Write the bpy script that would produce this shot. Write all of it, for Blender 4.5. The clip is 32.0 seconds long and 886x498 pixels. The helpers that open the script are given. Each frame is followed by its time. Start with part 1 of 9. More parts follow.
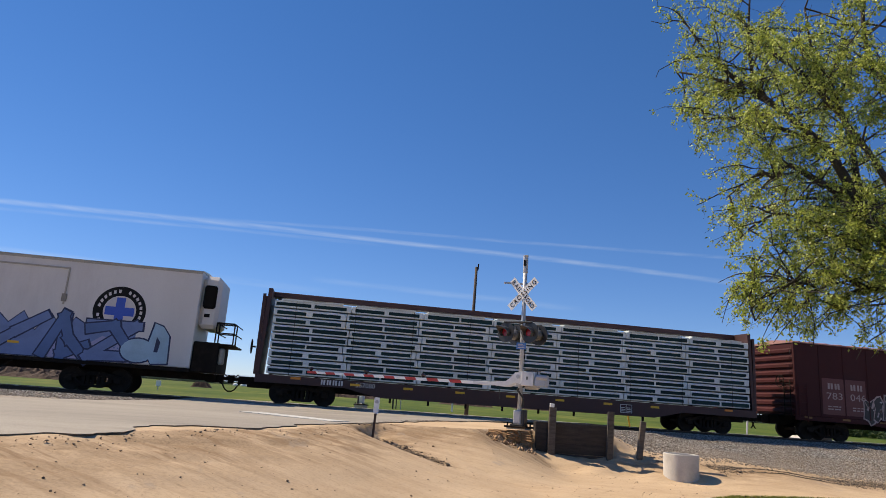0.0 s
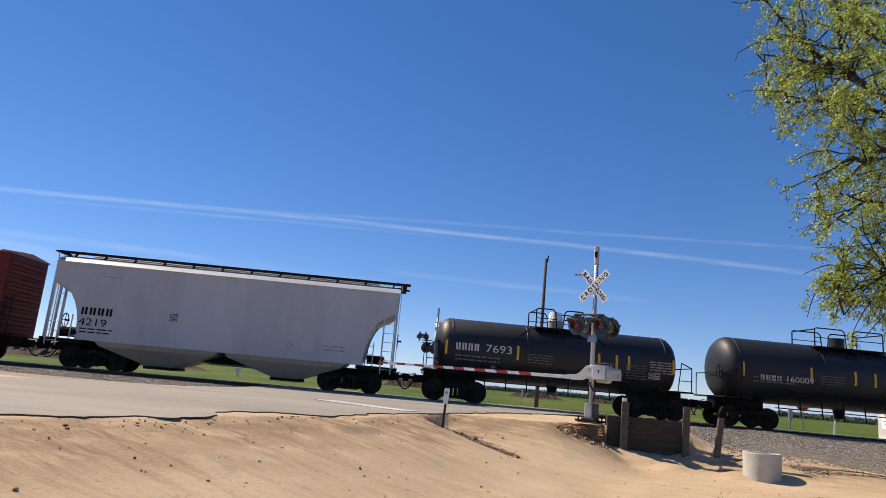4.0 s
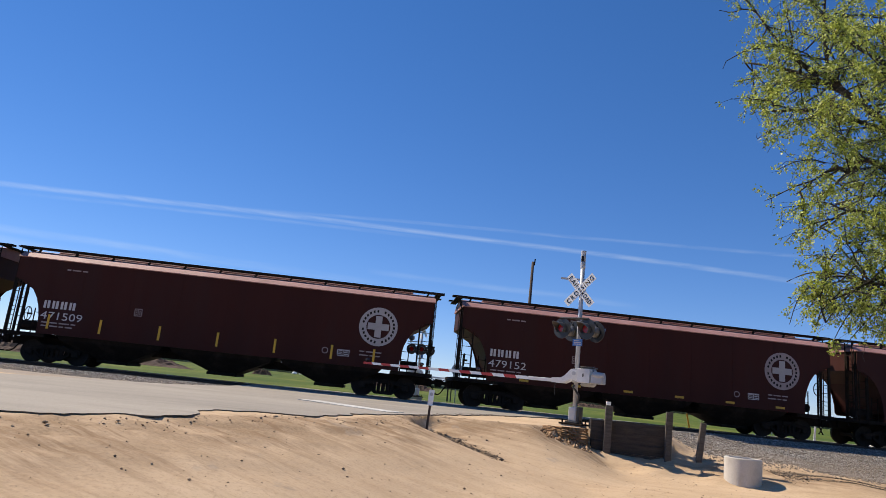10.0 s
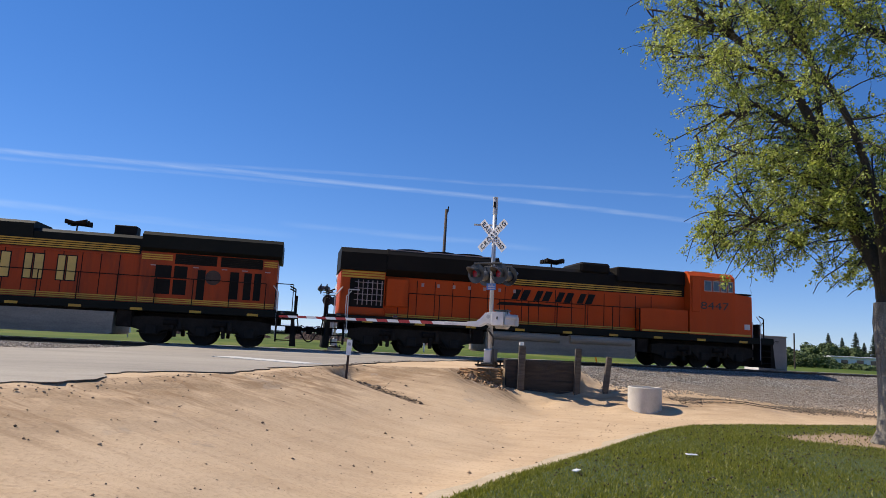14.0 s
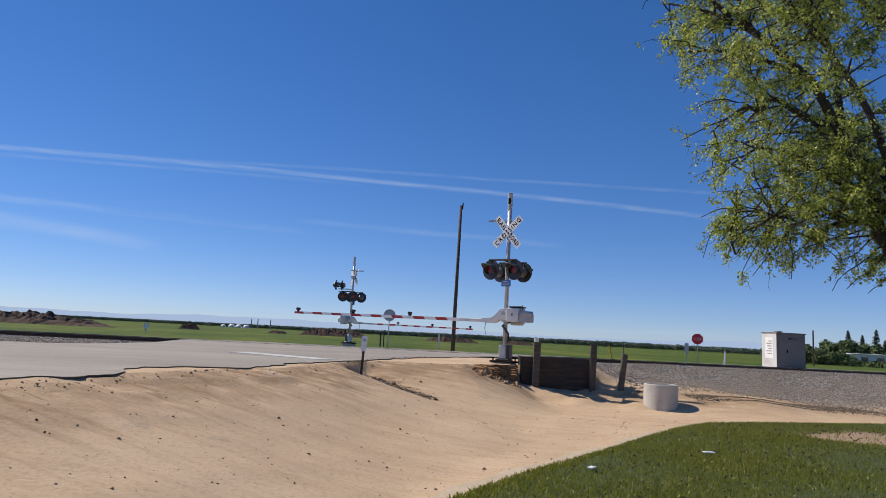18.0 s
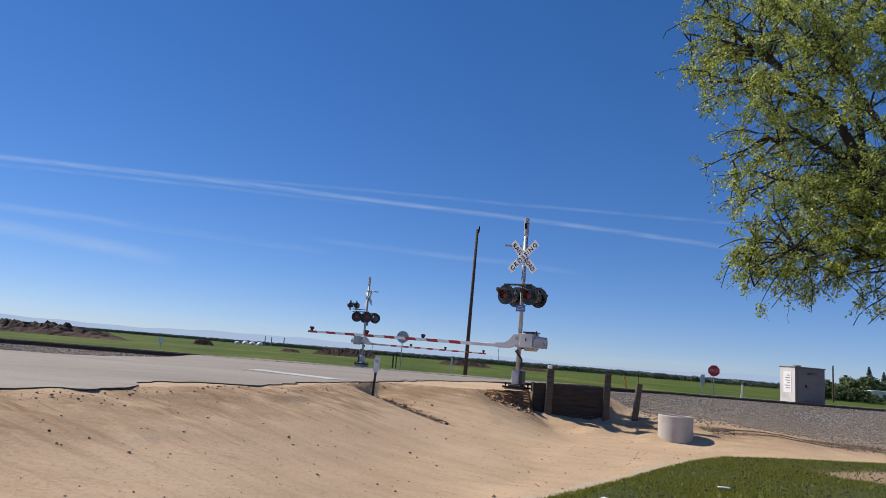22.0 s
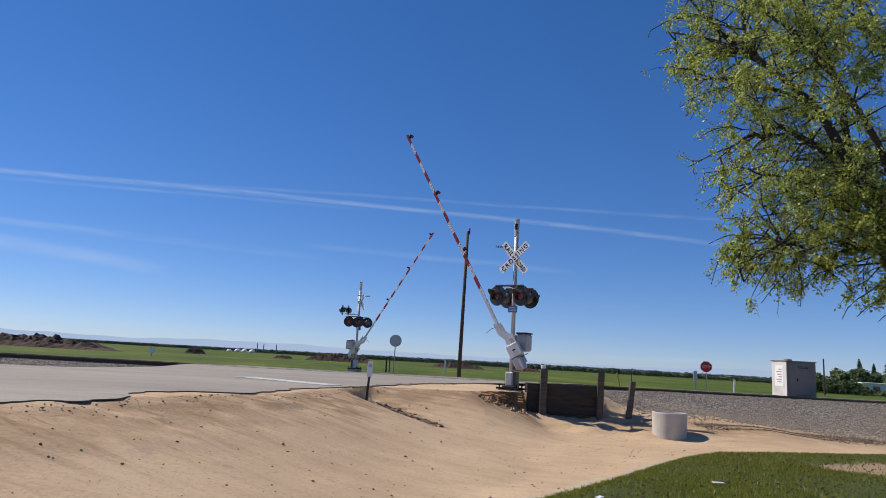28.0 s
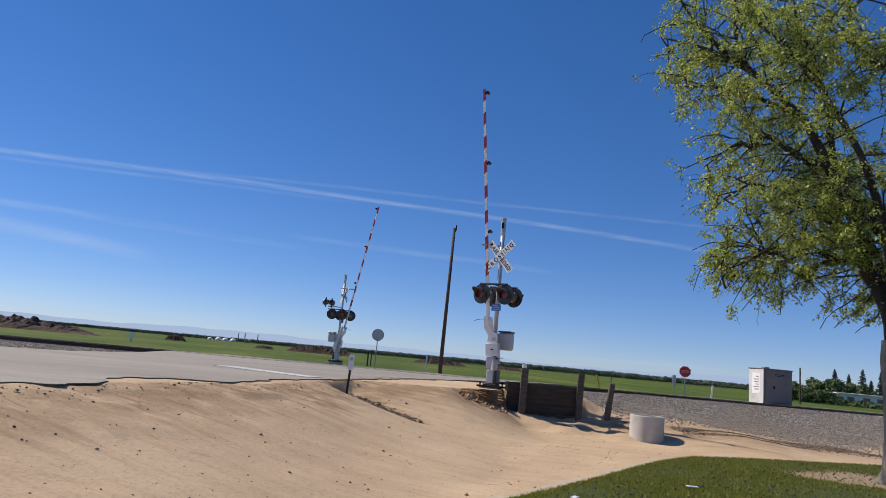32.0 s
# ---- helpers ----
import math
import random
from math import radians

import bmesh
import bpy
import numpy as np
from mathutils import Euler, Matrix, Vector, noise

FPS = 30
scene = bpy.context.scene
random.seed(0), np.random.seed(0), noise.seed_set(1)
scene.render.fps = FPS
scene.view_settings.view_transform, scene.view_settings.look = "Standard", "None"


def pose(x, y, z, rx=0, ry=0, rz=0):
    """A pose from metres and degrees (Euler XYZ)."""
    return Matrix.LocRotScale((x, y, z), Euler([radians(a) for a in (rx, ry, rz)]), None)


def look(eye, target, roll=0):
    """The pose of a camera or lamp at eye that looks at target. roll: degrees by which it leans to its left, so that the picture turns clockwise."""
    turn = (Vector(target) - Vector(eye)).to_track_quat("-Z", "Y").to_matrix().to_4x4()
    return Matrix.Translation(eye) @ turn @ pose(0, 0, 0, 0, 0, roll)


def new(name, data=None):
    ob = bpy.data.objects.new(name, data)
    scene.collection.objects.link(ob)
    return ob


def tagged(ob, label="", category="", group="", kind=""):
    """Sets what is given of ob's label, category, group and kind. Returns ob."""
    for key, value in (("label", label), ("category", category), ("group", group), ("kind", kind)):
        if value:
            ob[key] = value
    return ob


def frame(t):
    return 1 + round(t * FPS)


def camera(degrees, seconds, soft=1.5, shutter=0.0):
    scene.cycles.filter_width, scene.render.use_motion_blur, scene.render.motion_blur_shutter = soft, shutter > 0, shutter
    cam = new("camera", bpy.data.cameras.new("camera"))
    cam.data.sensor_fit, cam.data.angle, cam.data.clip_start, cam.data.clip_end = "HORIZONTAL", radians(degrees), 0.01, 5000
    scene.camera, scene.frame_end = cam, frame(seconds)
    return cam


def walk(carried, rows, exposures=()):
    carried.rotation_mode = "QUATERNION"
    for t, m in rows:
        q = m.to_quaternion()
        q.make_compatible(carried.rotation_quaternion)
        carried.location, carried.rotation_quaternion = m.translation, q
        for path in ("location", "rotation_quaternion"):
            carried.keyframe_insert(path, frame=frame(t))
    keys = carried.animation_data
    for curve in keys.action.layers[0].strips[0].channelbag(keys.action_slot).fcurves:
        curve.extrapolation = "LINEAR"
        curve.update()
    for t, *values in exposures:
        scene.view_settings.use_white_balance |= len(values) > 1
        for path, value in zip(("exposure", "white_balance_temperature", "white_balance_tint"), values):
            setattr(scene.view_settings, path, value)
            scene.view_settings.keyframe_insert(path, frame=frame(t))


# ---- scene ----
cam = camera(68.0, 32.0, soft=0.8)
EYE = 1.6
# seconds, then the turn of the hand-held camera in degrees
PATH = [
    (0.0, 102.9, -4.02, -10.3), (0.5, 103.01, -5.05, -10.12), (1.0, 103.16, -5.83, -9.4),
    (1.5, 102.69, -5.62, -7.82), (2.0, 102.45, -5.33, -7.81), (2.5, 102.41, -5.46, -6.9),
    (4.5, 101.54, -4.93, -3.45), (5.0, 101.47, -5.04, -2.42), (5.5, 101.71, -5.22, -1.94),
    (6.0, 101.73, -5.1, -1.37), (6.5, 101.36, -4.56, 0.38), (7.0, 100.53, -3.83, 0.77),
    (7.5, 101.1, -3.66, -1.95), (8.0, 101.89, -3.43, -4.04), (8.5, 101.69, -3.77, -4.54),
    (9.0, 101.6, -4.42, -4.85), (9.5, 101.51, -6.38, -5.39), (10.0, 101.97, -5.81, -5.66),
    (10.5, 101.41, -4.46, -5.97), (11.0, 101.06, -4.0, -7.64), (11.5, 100.01, -3.39, -8.79),
    (12.0, 98.23, -2.61, -10.51), (12.5, 97.76, -2.57, -10.38), (13.0, 97.85, -2.37, -10.69),
    (13.5, 97.99, -2.83, -11.55), (14.0, 98.03, -2.83, -12.74), (14.5, 97.77, -2.34, -12.92),
    (16.5, 98.1, -2.56, -12.86), (17.0, 98.37, -3.23, -12.75), (17.5, 97.78, -2.56, -11.86),
    (18.0, 97.65, -2.97, -11.46), (18.5, 98.03, -3.29, -12.67), (19.0, 97.65, -3.59, -13.51),
    (19.5, 97.54, -2.94, -12.31), (20.0, 99.09, -2.69, -11.43), (20.5, 99.64, -3.31, -10.58),
    (21.0, 99.64, -3.63, -9.76), (21.5, 99.82, -4.5, -10.44), (22.0, 99.57, -4.74, -10.36),
    (22.5, 99.11, -3.94, -10.52), (23.0, 98.2, -4.33, -11.81), (23.5, 98.18, -3.73, -11.97),
    (24.0, 98.59, -3.87, -11.64), (24.5, 99.15, -2.87, -11.02), (25.0, 99.0, -3.63, -11.18),
    (25.5, 99.14, -3.99, -11.49), (27.5, 99.92, -3.64, -11.33), (28.0, 99.84, -3.33, -10.93),
    (28.5, 99.65, -3.55, -10.67), (29.0, 99.51, -4.21, -11.3), (29.5, 99.1, -4.57, -11.83),
    (30.0, 99.83, -4.76, -11.53), (30.5, 100.15, -4.34, -11.15), (31.0, 100.21, -4.61, -11.57),
    (31.5, 99.83, -4.84, -11.59), (32.0, 99.63, -5.3, -12.52),
]
walk(cam, [(t, pose(0, 0, EYE, rx, ry, rz)) for t, rx, ry, rz in PATH], exposures=[(0, 0.34, 7250, 10), (5, 0.34, 7100, 10), (9, 0.34, 6900, 10), (13, 0.37, 6700, 10), (14.5, 0.3, 6650, 10), (16.5, 0.04, 6500, 10), (22, 0.03, 6500, 10), (32, 0.02, 6500, 10)])

# ---- sky, sun, exposure ----
SUN_AZ = Vector((-0.8, 0.6, 0)).normalized()
SUN_EL = radians(47)
world = bpy.data.worlds.new("sky")
scene.world = world
world.use_nodes = True
wn = world.node_tree.nodes
sky = wn.new("ShaderNodeTexSky")
sky.sky_type, sky.sun_disc = "NISHITA", False
sky.sun_elevation, sky.sun_rotation = SUN_EL, math.atan2(SUN_AZ.x, SUN_AZ.y)
sky.air_density, sky.dust_density, sky.ozone_density, sky.altitude = 0.85, 0.0, 3.5, 800
wn["Background"].inputs["Strength"].default_value = 0.115
deep = wn.new("ShaderNodeHueSaturation")
deep.inputs["Saturation"].default_value = 1.26
deep.inputs["Fac"].default_value = 1.0
tint = wn.new("ShaderNodeMix")
tint.data_type, tint.blend_type = "RGBA", "MULTIPLY"
tint.inputs["Factor"].default_value = 1.0
tint.inputs["B"].default_value = (0.80, 0.92, 1.36, 1)
world.node_tree.links.new(deep.outputs["Color"], tint.inputs["A"])
world.node_tree.links.new(sky.outputs["Color"], deep.inputs["Color"])
soft = wn.new("ShaderNodeGamma")
soft.inputs["Gamma"].default_value = 0.8
world.node_tree.links.new(tint.outputs["Result"], soft.inputs["Color"])
world.node_tree.links.new(soft.outputs["Color"], wn["Background"].inputs["Color"])
sun = new("sun", bpy.data.lights.new("sun", "SUN"))
sun.data.energy, sun.data.angle, sun.data.color = 4.9, radians(0.53), (1.0, 0.905, 0.77)
sun.matrix_world = look((0, 0, 60), Vector((0, 0, 60)) - (SUN_AZ * math.cos(SUN_EL) + Vector((0, 0, math.sin(SUN_EL)))))

# ---- materials ----


def ramp_mix(nt, fac, a, b):
    m = nt.nodes.new("ShaderNodeMix")
    m.data_type = "RGBA"
    nt.links.new(fac, m.inputs["Factor"])
    for sock, v in ((m.inputs["A"], a), (m.inputs["B"], b)):
        if hasattr(v, "is_output"):
            nt.links.new(v, sock)
        else:
            sock.default_value = (*v, 1)
    return m.outputs["Result"]


def noise_node(nt, coord, scale, detail=4, stretch=None, rough=0.6):
    if stretch:
        mp = nt.nodes.new("ShaderNodeMapping")
        mp.inputs["Scale"].default_value = stretch
        nt.links.new(coord, mp.inputs["Vector"])
        coord = mp.outputs["Vector"]
    n = nt.nodes.new("ShaderNodeTexNoise")
    n.inputs["Scale"].default_value, n.inputs["Detail"].default_value, n.inputs["Roughness"].default_value = scale, detail, rough
    nt.links.new(coord, n.inputs["Vector"])
    return n.outputs["Fac"]


def sharpen(nt, fac, lo, hi, to0=0.0, to1=1.0):
    r = nt.nodes.new("ShaderNodeMapRange")
    r.inputs["From Min"].default_value, r.inputs["From Max"].default_value = lo, hi
    r.inputs["To Min"].default_value, r.inputs["To Max"].default_value = to0, to1
    nt.links.new(fac, r.inputs["Value"])
    return r.outputs["Result"]


def mat(name, a, b=None, scale=3.0, fine=40.0, rough=0.7, metal=0.0, bump=0.2, bump_d=0.01, streak=None, dirt=None, dirt_amt=0.5,
        vary=0.0, spec=0.5, glow=None, glow_s=1.0):
    """A painted, stony or earthy surface: two tones mixed by a coarse and a fine noise, stains (dirt) and fine relief."""
    m = bpy.data.materials.new(name)
    m.use_nodes = True
    nt = m.node_tree
    p = nt.nodes["Principled BSDF"]
    co = nt.nodes.new("ShaderNodeTexCoord").outputs["Object"]
    b = b or tuple(c * 0.75 for c in a)
    coarse = sharpen(nt, noise_node(nt, co, scale, 5, streak), 0.3, 0.7)
    col = ramp_mix(nt, coarse, a, b)
    fn = noise_node(nt, co, fine, 3)
    col = ramp_mix(nt, sharpen(nt, fn, 0.35, 0.75, 0, 0.45 if bump >= 0.1 else 0.14), col, tuple(c * 0.6 for c in b))
    if dirt:
        df = sharpen(nt, noise_node(nt, co, scale * 0.6, 7, streak, 0.75), 0.48, 0.72, 0, dirt_amt)
        col = ramp_mix(nt, df, col, dirt)
    if vary:
        oi = nt.nodes.new("ShaderNodeObjectInfo")
        hs = nt.nodes.new("ShaderNodeHueSaturation")
        nt.links.new(sharpen(nt, oi.outputs["Random"], 0, 1, 1 - vary, 1 + vary), hs.inputs["Value"])
        nt.links.new(col, hs.inputs["Color"])
        col = hs.outputs["Color"]
    nt.links.new(col, p.inputs["Base Color"])
    nt.links.new(sharpen(nt, fn, 0.2, 0.8, rough - 0.08, min(1, rough + 0.08)), p.inputs["Roughness"])
    p.inputs["Metallic"].default_value = metal
    p.inputs["Specular IOR Level"].default_value = spec
    if bump:
        bp = nt.nodes.new("ShaderNodeBump")
        bp.inputs["Strength"].default_value, bp.inputs["Distance"].default_value = bump, bump_d
        nt.links.new(fn, bp.inputs["Height"])
        nt.links.new(bp.outputs["Normal"], p.inputs["Normal"])
    if glow:
        p.inputs["Emission Color"].default_value, p.inputs["Emission Strength"].default_value = (*glow, 1), glow_s
    return m


CENTER_RED = mat("flatcar_dark_maroon", (0.055, 0.016, 0.016), (0.04, 0.012, 0.012), 0.5, 30, 0.55, dirt=(0.03, 0.018, 0.015), bump=0.05)
RED_CAR = mat("boxcar_red", (0.14, 0.018, 0.015), (0.11, 0.014, 0.012), 0.5, 30, 0.6, spec=0.25, streak=(1, 1, 0.25), dirt=(0.08, 0.03, 0.022), bump=0.05)
OLD_RED_CAR = mat("old_boxcar_red", (0.066, 0.0135, 0.0145), (0.05, 0.0105, 0.011), 0.5, 30, 0.65, spec=0.18, streak=(1, 1, 0.25), dirt=(0.04, 0.018, 0.016), bump=0.05)
HOPPER_RED = mat("hopper_mineral_red", (0.054, 0.0135, 0.0095), (0.041, 0.0105, 0.0075), 0.6, 25, 0.65, spec=0.15, streak=(1.2, 1, 0.2), dirt=(0.04, 0.02, 0.017), bump=0.05)
# roof red lightened: the sunlit look of the roofs is in the colour
ROOF_RED = mat("faded_roof_red", (0.46, 0.25, 0.22), (0.36, 0.17, 0.15), 0.8, 20, 0.7, dirt=(0.12, 0.06, 0.05))
REEFER_WHITE = mat("reefer_white", (0.71, 0.67, 0.62), (0.63, 0.595, 0.55), 0.4, 30, 0.5, streak=(1, 1, 0.25), dirt=(0.42, 0.37, 0.33), dirt_amt=0.5, bump=0.04)
HOPPER_GREY = mat("hopper_pale_grey", (0.50, 0.51, 0.53), (0.43, 0.44, 0.46), 0.5, 25, 0.5, streak=(1, 1, 0.25), dirt=(0.27, 0.24, 0.21), bump=0.05)
DUSTY_GREY = mat("dusty_pale_grey", (0.46, 0.43, 0.36), (0.38, 0.34, 0.28), 0.9, 20, 0.7, dirt=(0.2, 0.17, 0.13))
TANK_BLACK = mat("tank_black", (0.020, 0.022, 0.026), (0.015, 0.016, 0.019), 0.6, 30, 0.5, spec=0.35, streak=(0.6, 1, 1), dirt=(0.034, 0.034, 0.036), dirt_amt=0.35, bump=0.04)
UNDER_BLACK = mat("underframe_black", (0.014, 0.011, 0.009), (0.022, 0.017, 0.013), 2.5, 30, 0.85, spec=0.08, dirt=(0.07, 0.05, 0.038), dirt_amt=0.4)
TRUCK_GREY = mat("loco_truck_grey", (0.042, 0.034, 0.027), (0.025, 0.02, 0.016), 2.5, 30, 0.85, spec=0.1, dirt=(0.035, 0.028, 0.024), dirt_amt=0.5)
WHEEL_STEEL = mat("wheel_steel", (0.034, 0.027, 0.022), (0.02, 0.016, 0.013), 4, 30, 0.75, metal=0.1, spec=0.15)
TREAD_STEEL = mat("tread_steel", (0.5, 0.49, 0.47), (0.42, 0.4, 0.38), 8, 60, 0.25, metal=1.0, bump=0.02)
OLD_ORANGE = mat("old_loco_orange", (0.44, 0.058, 0.007), (0.34, 0.045, 0.007), 0.9, 25, 0.55, spec=0.25, streak=(1.6, 1, 0.25), dirt=(0.06, 0.028, 0.016), dirt_amt=0.8, bump=0.03)
LOCO_ORANGE = mat("loco_orange", (0.54, 0.07, 0.006), (0.44, 0.056, 0.006), 0.7, 25, 0.6, spec=0.2, streak=(1.4, 1, 0.25), dirt=(0.26, 0.06, 0.02), dirt_amt=0.45, bump=0.03)
LOCO_GREEN = mat("loco_dark_green", (0.010, 0.012, 0.010), (0.014, 0.014, 0.011), 0.8, 25, 0.6, spec=0.08, dirt=(0.025, 0.022, 0.018), dirt_amt=0.4, bump=0.03)
LOCO_BLACK = mat("loco_black", (0.010, 0.009, 0.008), (0.014, 0.012, 0.010), 0.8, 25, 0.6, spec=0.08, dirt=(0.025, 0.022, 0.018), dirt_amt=0.4, bump=0.03)
STRIPE_YELLOW = mat("stripe_yellow", (0.62, 0.36, 0.025), (0.48, 0.27, 0.025), 1.2, 25, 0.5, dirt=(0.2, 0.11, 0.03), bump=0.02)
CREAM = mat("faded_yellow_lettering", (0.68, 0.46, 0.12), (0.56, 0.38, 0.10), 1.2, 25, 0.55, dirt=(0.25, 0.15, 0.06), bump=0.02)
TANK_GREY = mat("fuel_tank_grey", (0.35, 0.30, 0.235), (0.26, 0.22, 0.17), 0.9, 20, 0.65, streak=(0.4, 1, 2), dirt=(0.06, 0.05, 0.04))
LETTER_WHITE = mat("lettering_white", (0.62, 0.58, 0.56), (0.54, 0.5, 0.48), 2, 30, 0.6, bump=0.02)
LETTER_WORN = mat("lettering_worn", (0.46, 0.41, 0.39), (0.38, 0.335, 0.32), 2, 30, 0.6, bump=0.02)
LETTER_DIM = mat("lettering_dim", (0.36, 0.29, 0.28), (0.3, 0.22, 0.2), 2, 30, 0.6, bump=0.02)
LETTER_FAINT = mat("lettering_faint", (0.16, 0.14, 0.138), (0.12, 0.1, 0.1), 2, 30, 0.65, bump=0.02)
REFLECT_DULL = mat("dirty_reflector", (0.26, 0.13, 0.03), (0.16, 0.075, 0.025), 2, 30, 0.6, bump=0.02)
LETTER_BLACK = mat("lettering_black", (0.012, 0.012, 0.012), (0.02, 0.019, 0.018), 2, 30, 0.7, spec=0.1, bump=0.02)
SAFE_YELLOW = mat("reflector_yellow", (0.75, 0.42, 0.02), (0.68, 0.36, 0.02), 2, 30, 0.45, bump=0.02)
SAFE_ORANGE = mat("placard_orange", (0.75, 0.25, 0.02), (0.6, 0.2, 0.02), 2, 30, 0.5, bump=0.02)
BLUE_CROSS = mat("emblem_blue", (0.03, 0.10, 0.50), (0.025, 0.085, 0.42), 2, 30, 0.5, bump=0.02)
CAB_ORANGE = mat("fresh_cab_orange", (0.66, 0.125, 0.02), (0.58, 0.10, 0.016), 0.8, 25, 0.55, spec=0.25, streak=(1.6, 1, 0.3), dirt=(0.36, 0.07, 0.02), dirt_amt=0.4, bump=0.03)
GLASS = mat("window_dark", (0.03, 0.035, 0.04), (0.025, 0.028, 0.03), 2, 30, 0.08, spec=0.8, bump=0)
WRAP_WHITE = mat("lumber_wrap_white", (0.70, 0.75, 0.73), (0.60, 0.65, 0.63), 1.3, 16, 0.42, dirt=(0.42, 0.44, 0.44), dirt_amt=0.5, bump=0.35, bump_d=0.02, vary=0.08)
WRAP_TEAL = mat("wrap_print_teal", (0.014, 0.042, 0.042), (0.01, 0.028, 0.03), 2, 30, 0.7, spec=0.15, bump=0.1, vary=0.3)
GALV = mat("galvanised_steel", (0.52, 0.53, 0.55), (0.44, 0.45, 0.47), 5, 60, 0.55, metal=0.3, dirt=(0.3, 0.28, 0.25), dirt_amt=0.3, bump=0.05)
SIGN_WHITE = mat("reflective_white", (0.88, 0.88, 0.87), (0.84, 0.84, 0.83), 3, 60, 0.4, bump=0.03, dirt=(0.6, 0.58, 0.54), dirt_amt=0.25)
CASE_WHITE = mat("mechanism_white", (0.78, 0.78, 0.78), (0.70, 0.70, 0.70), 3, 50, 0.4, bump=0.04, dirt=(0.45, 0.42, 0.38), dirt_amt=0.4)
ARM_RED = mat("arm_red", (0.48, 0.035, 0.03), (0.4, 0.03, 0.03), 3, 40, 0.4, bump=0.03)
SIGN_RED = mat("sign_red", (0.62, 0.02, 0.03), (0.55, 0.02, 0.028), 3, 40, 0.4, bump=0.02)
LAMP_BLACK = mat("lamp_black", (0.022, 0.022, 0.023), (0.028, 0.028, 0.028), 3, 40, 0.38, bump=0.03)
# grey stands for the sunlit sheen on the lamps' dark hoods
LAMP_GREY = mat("lamp_hood_sheen", (0.11, 0.11, 0.112), (0.08, 0.08, 0.082), 3, 40, 0.4, bump=0.03, spec=0.8)
LENS_RED = mat("lens_red", (0.30, 0.012, 0.014), (0.24, 0.010, 0.012), 8, 60, 0.15)
LENS_DARK = mat("marker_lens", (0.035, 0.008, 0.008), (0.025, 0.006, 0.006), 8, 60, 0.15)
SIGN_BLUE = mat("notice_blue", (0.05, 0.2, 0.6), (0.045, 0.17, 0.52), 3, 40, 0.4, bump=0.02)
TIMBER = mat("weathered_timber", (0.15, 0.122, 0.098), (0.07, 0.056, 0.045), 2.2, 35, 0.9, streak=(1, 1, 6), dirt=(0.028, 0.022, 0.018), bump=0.7, bump_d=0.02, vary=0.2)
BOARD_WOOD = mat("dark_creosoted_board", (0.075, 0.056, 0.043), (0.04, 0.031, 0.025), 2.2, 35, 0.9, streak=(1, 5, 6), dirt=(0.02, 0.016, 0.013), bump=0.7, bump_d=0.02, vary=0.2)
POLE_WOOD = mat("utility_pole_wood", (0.10, 0.07, 0.05), (0.06, 0.042, 0.032), 2, 30, 0.9, streak=(4, 4, 0.4), bump=0.5, bump_d=0.02)
CONCRETE = mat("pale_concrete", (0.60, 0.565, 0.52), (0.50, 0.47, 0.425), 2.2, 45, 0.9, dirt=(0.24, 0.21, 0.17), dirt_amt=0.45, bump=0.4, bump_d=0.008)
# body grey set to its shaded tone; next, a sunlit copy for the end
CABINET_GREY = mat("cabinet_aluminium", (0.20, 0.185, 0.165), (0.16, 0.148, 0.132), 1.5, 30, 0.55, metal=0.0, dirt=(0.26, 0.24, 0.2), bump=0.04)
CABINET_SUNLIT = mat("cabinet_pale_paint", (0.72, 0.70, 0.67), (0.62, 0.60, 0.57), 1.5, 30, 0.5, dirt=(0.36, 0.32, 0.27), bump=0.04)
RAIL_RUST = mat("rail_rust", (0.085, 0.05, 0.034), (0.05, 0.032, 0.024), 4, 40, 0.8, bump=0.3)
TIE_WOOD = mat("tie_creosote", (0.05, 0.04, 0.033), (0.085, 0.07, 0.058), 3, 30, 0.9, streak=(6, 1, 1), bump=0.6, bump_d=0.02, vary=0.25)
# one bark in two tones: sunlit for the trunk, shaded for the limbs
SUNLIT_BARK = mat("pale_trunk_bark", (0.38, 0.345, 0.30), (0.17, 0.15, 0.125), 6, 30, 0.95, streak=(2, 2, 0.4), dirt=(0.06, 0.05, 0.042), bump=1.0, bump_d=0.04)
SHADED_BARK = mat("tree_bark", (0.075, 0.062, 0.05), (0.036, 0.03, 0.025), 5, 30, 0.95, streak=(2, 2, 0.5), dirt=(0.03, 0.024, 0.018), bump=1.0, bump_d=0.03)
SPOIL = mat("turned_earth", (0.11, 0.06, 0.04), (0.05, 0.028, 0.02), 0.8, 6, 0.95, bump=0.8, bump_d=0.12)
PAINT_LINE = mat("road_paint_white", (0.62, 0.61, 0.58), (0.5, 0.49, 0.46), 2.5, 25, 0.7, dirt=(0.3, 0.285, 0.26), dirt_amt=0.8)
RUBBER = mat("cable_black", (0.02, 0.02, 0.02), (0.03, 0.03, 0.03), 5, 50, 0.6)
WHITE_WALL = mat("white_painted_steel", (0.75, 0.75, 0.74), (0.66, 0.66, 0.65), 1, 20, 0.5, bump=0.02)
# air haze is mixed into the leaf colour: paler and bluer
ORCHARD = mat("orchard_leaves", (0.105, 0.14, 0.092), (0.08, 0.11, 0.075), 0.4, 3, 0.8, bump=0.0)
BUSH = mat("bush_leaves", (0.085, 0.125, 0.032), (0.045, 0.07, 0.02), 0.6, 4, 0.8, bump=0.0)
CONIFER = mat("conifer_leaves", (0.035, 0.055, 0.038), (0.025, 0.04, 0.028), 0.5, 4, 0.85, bump=0.0)


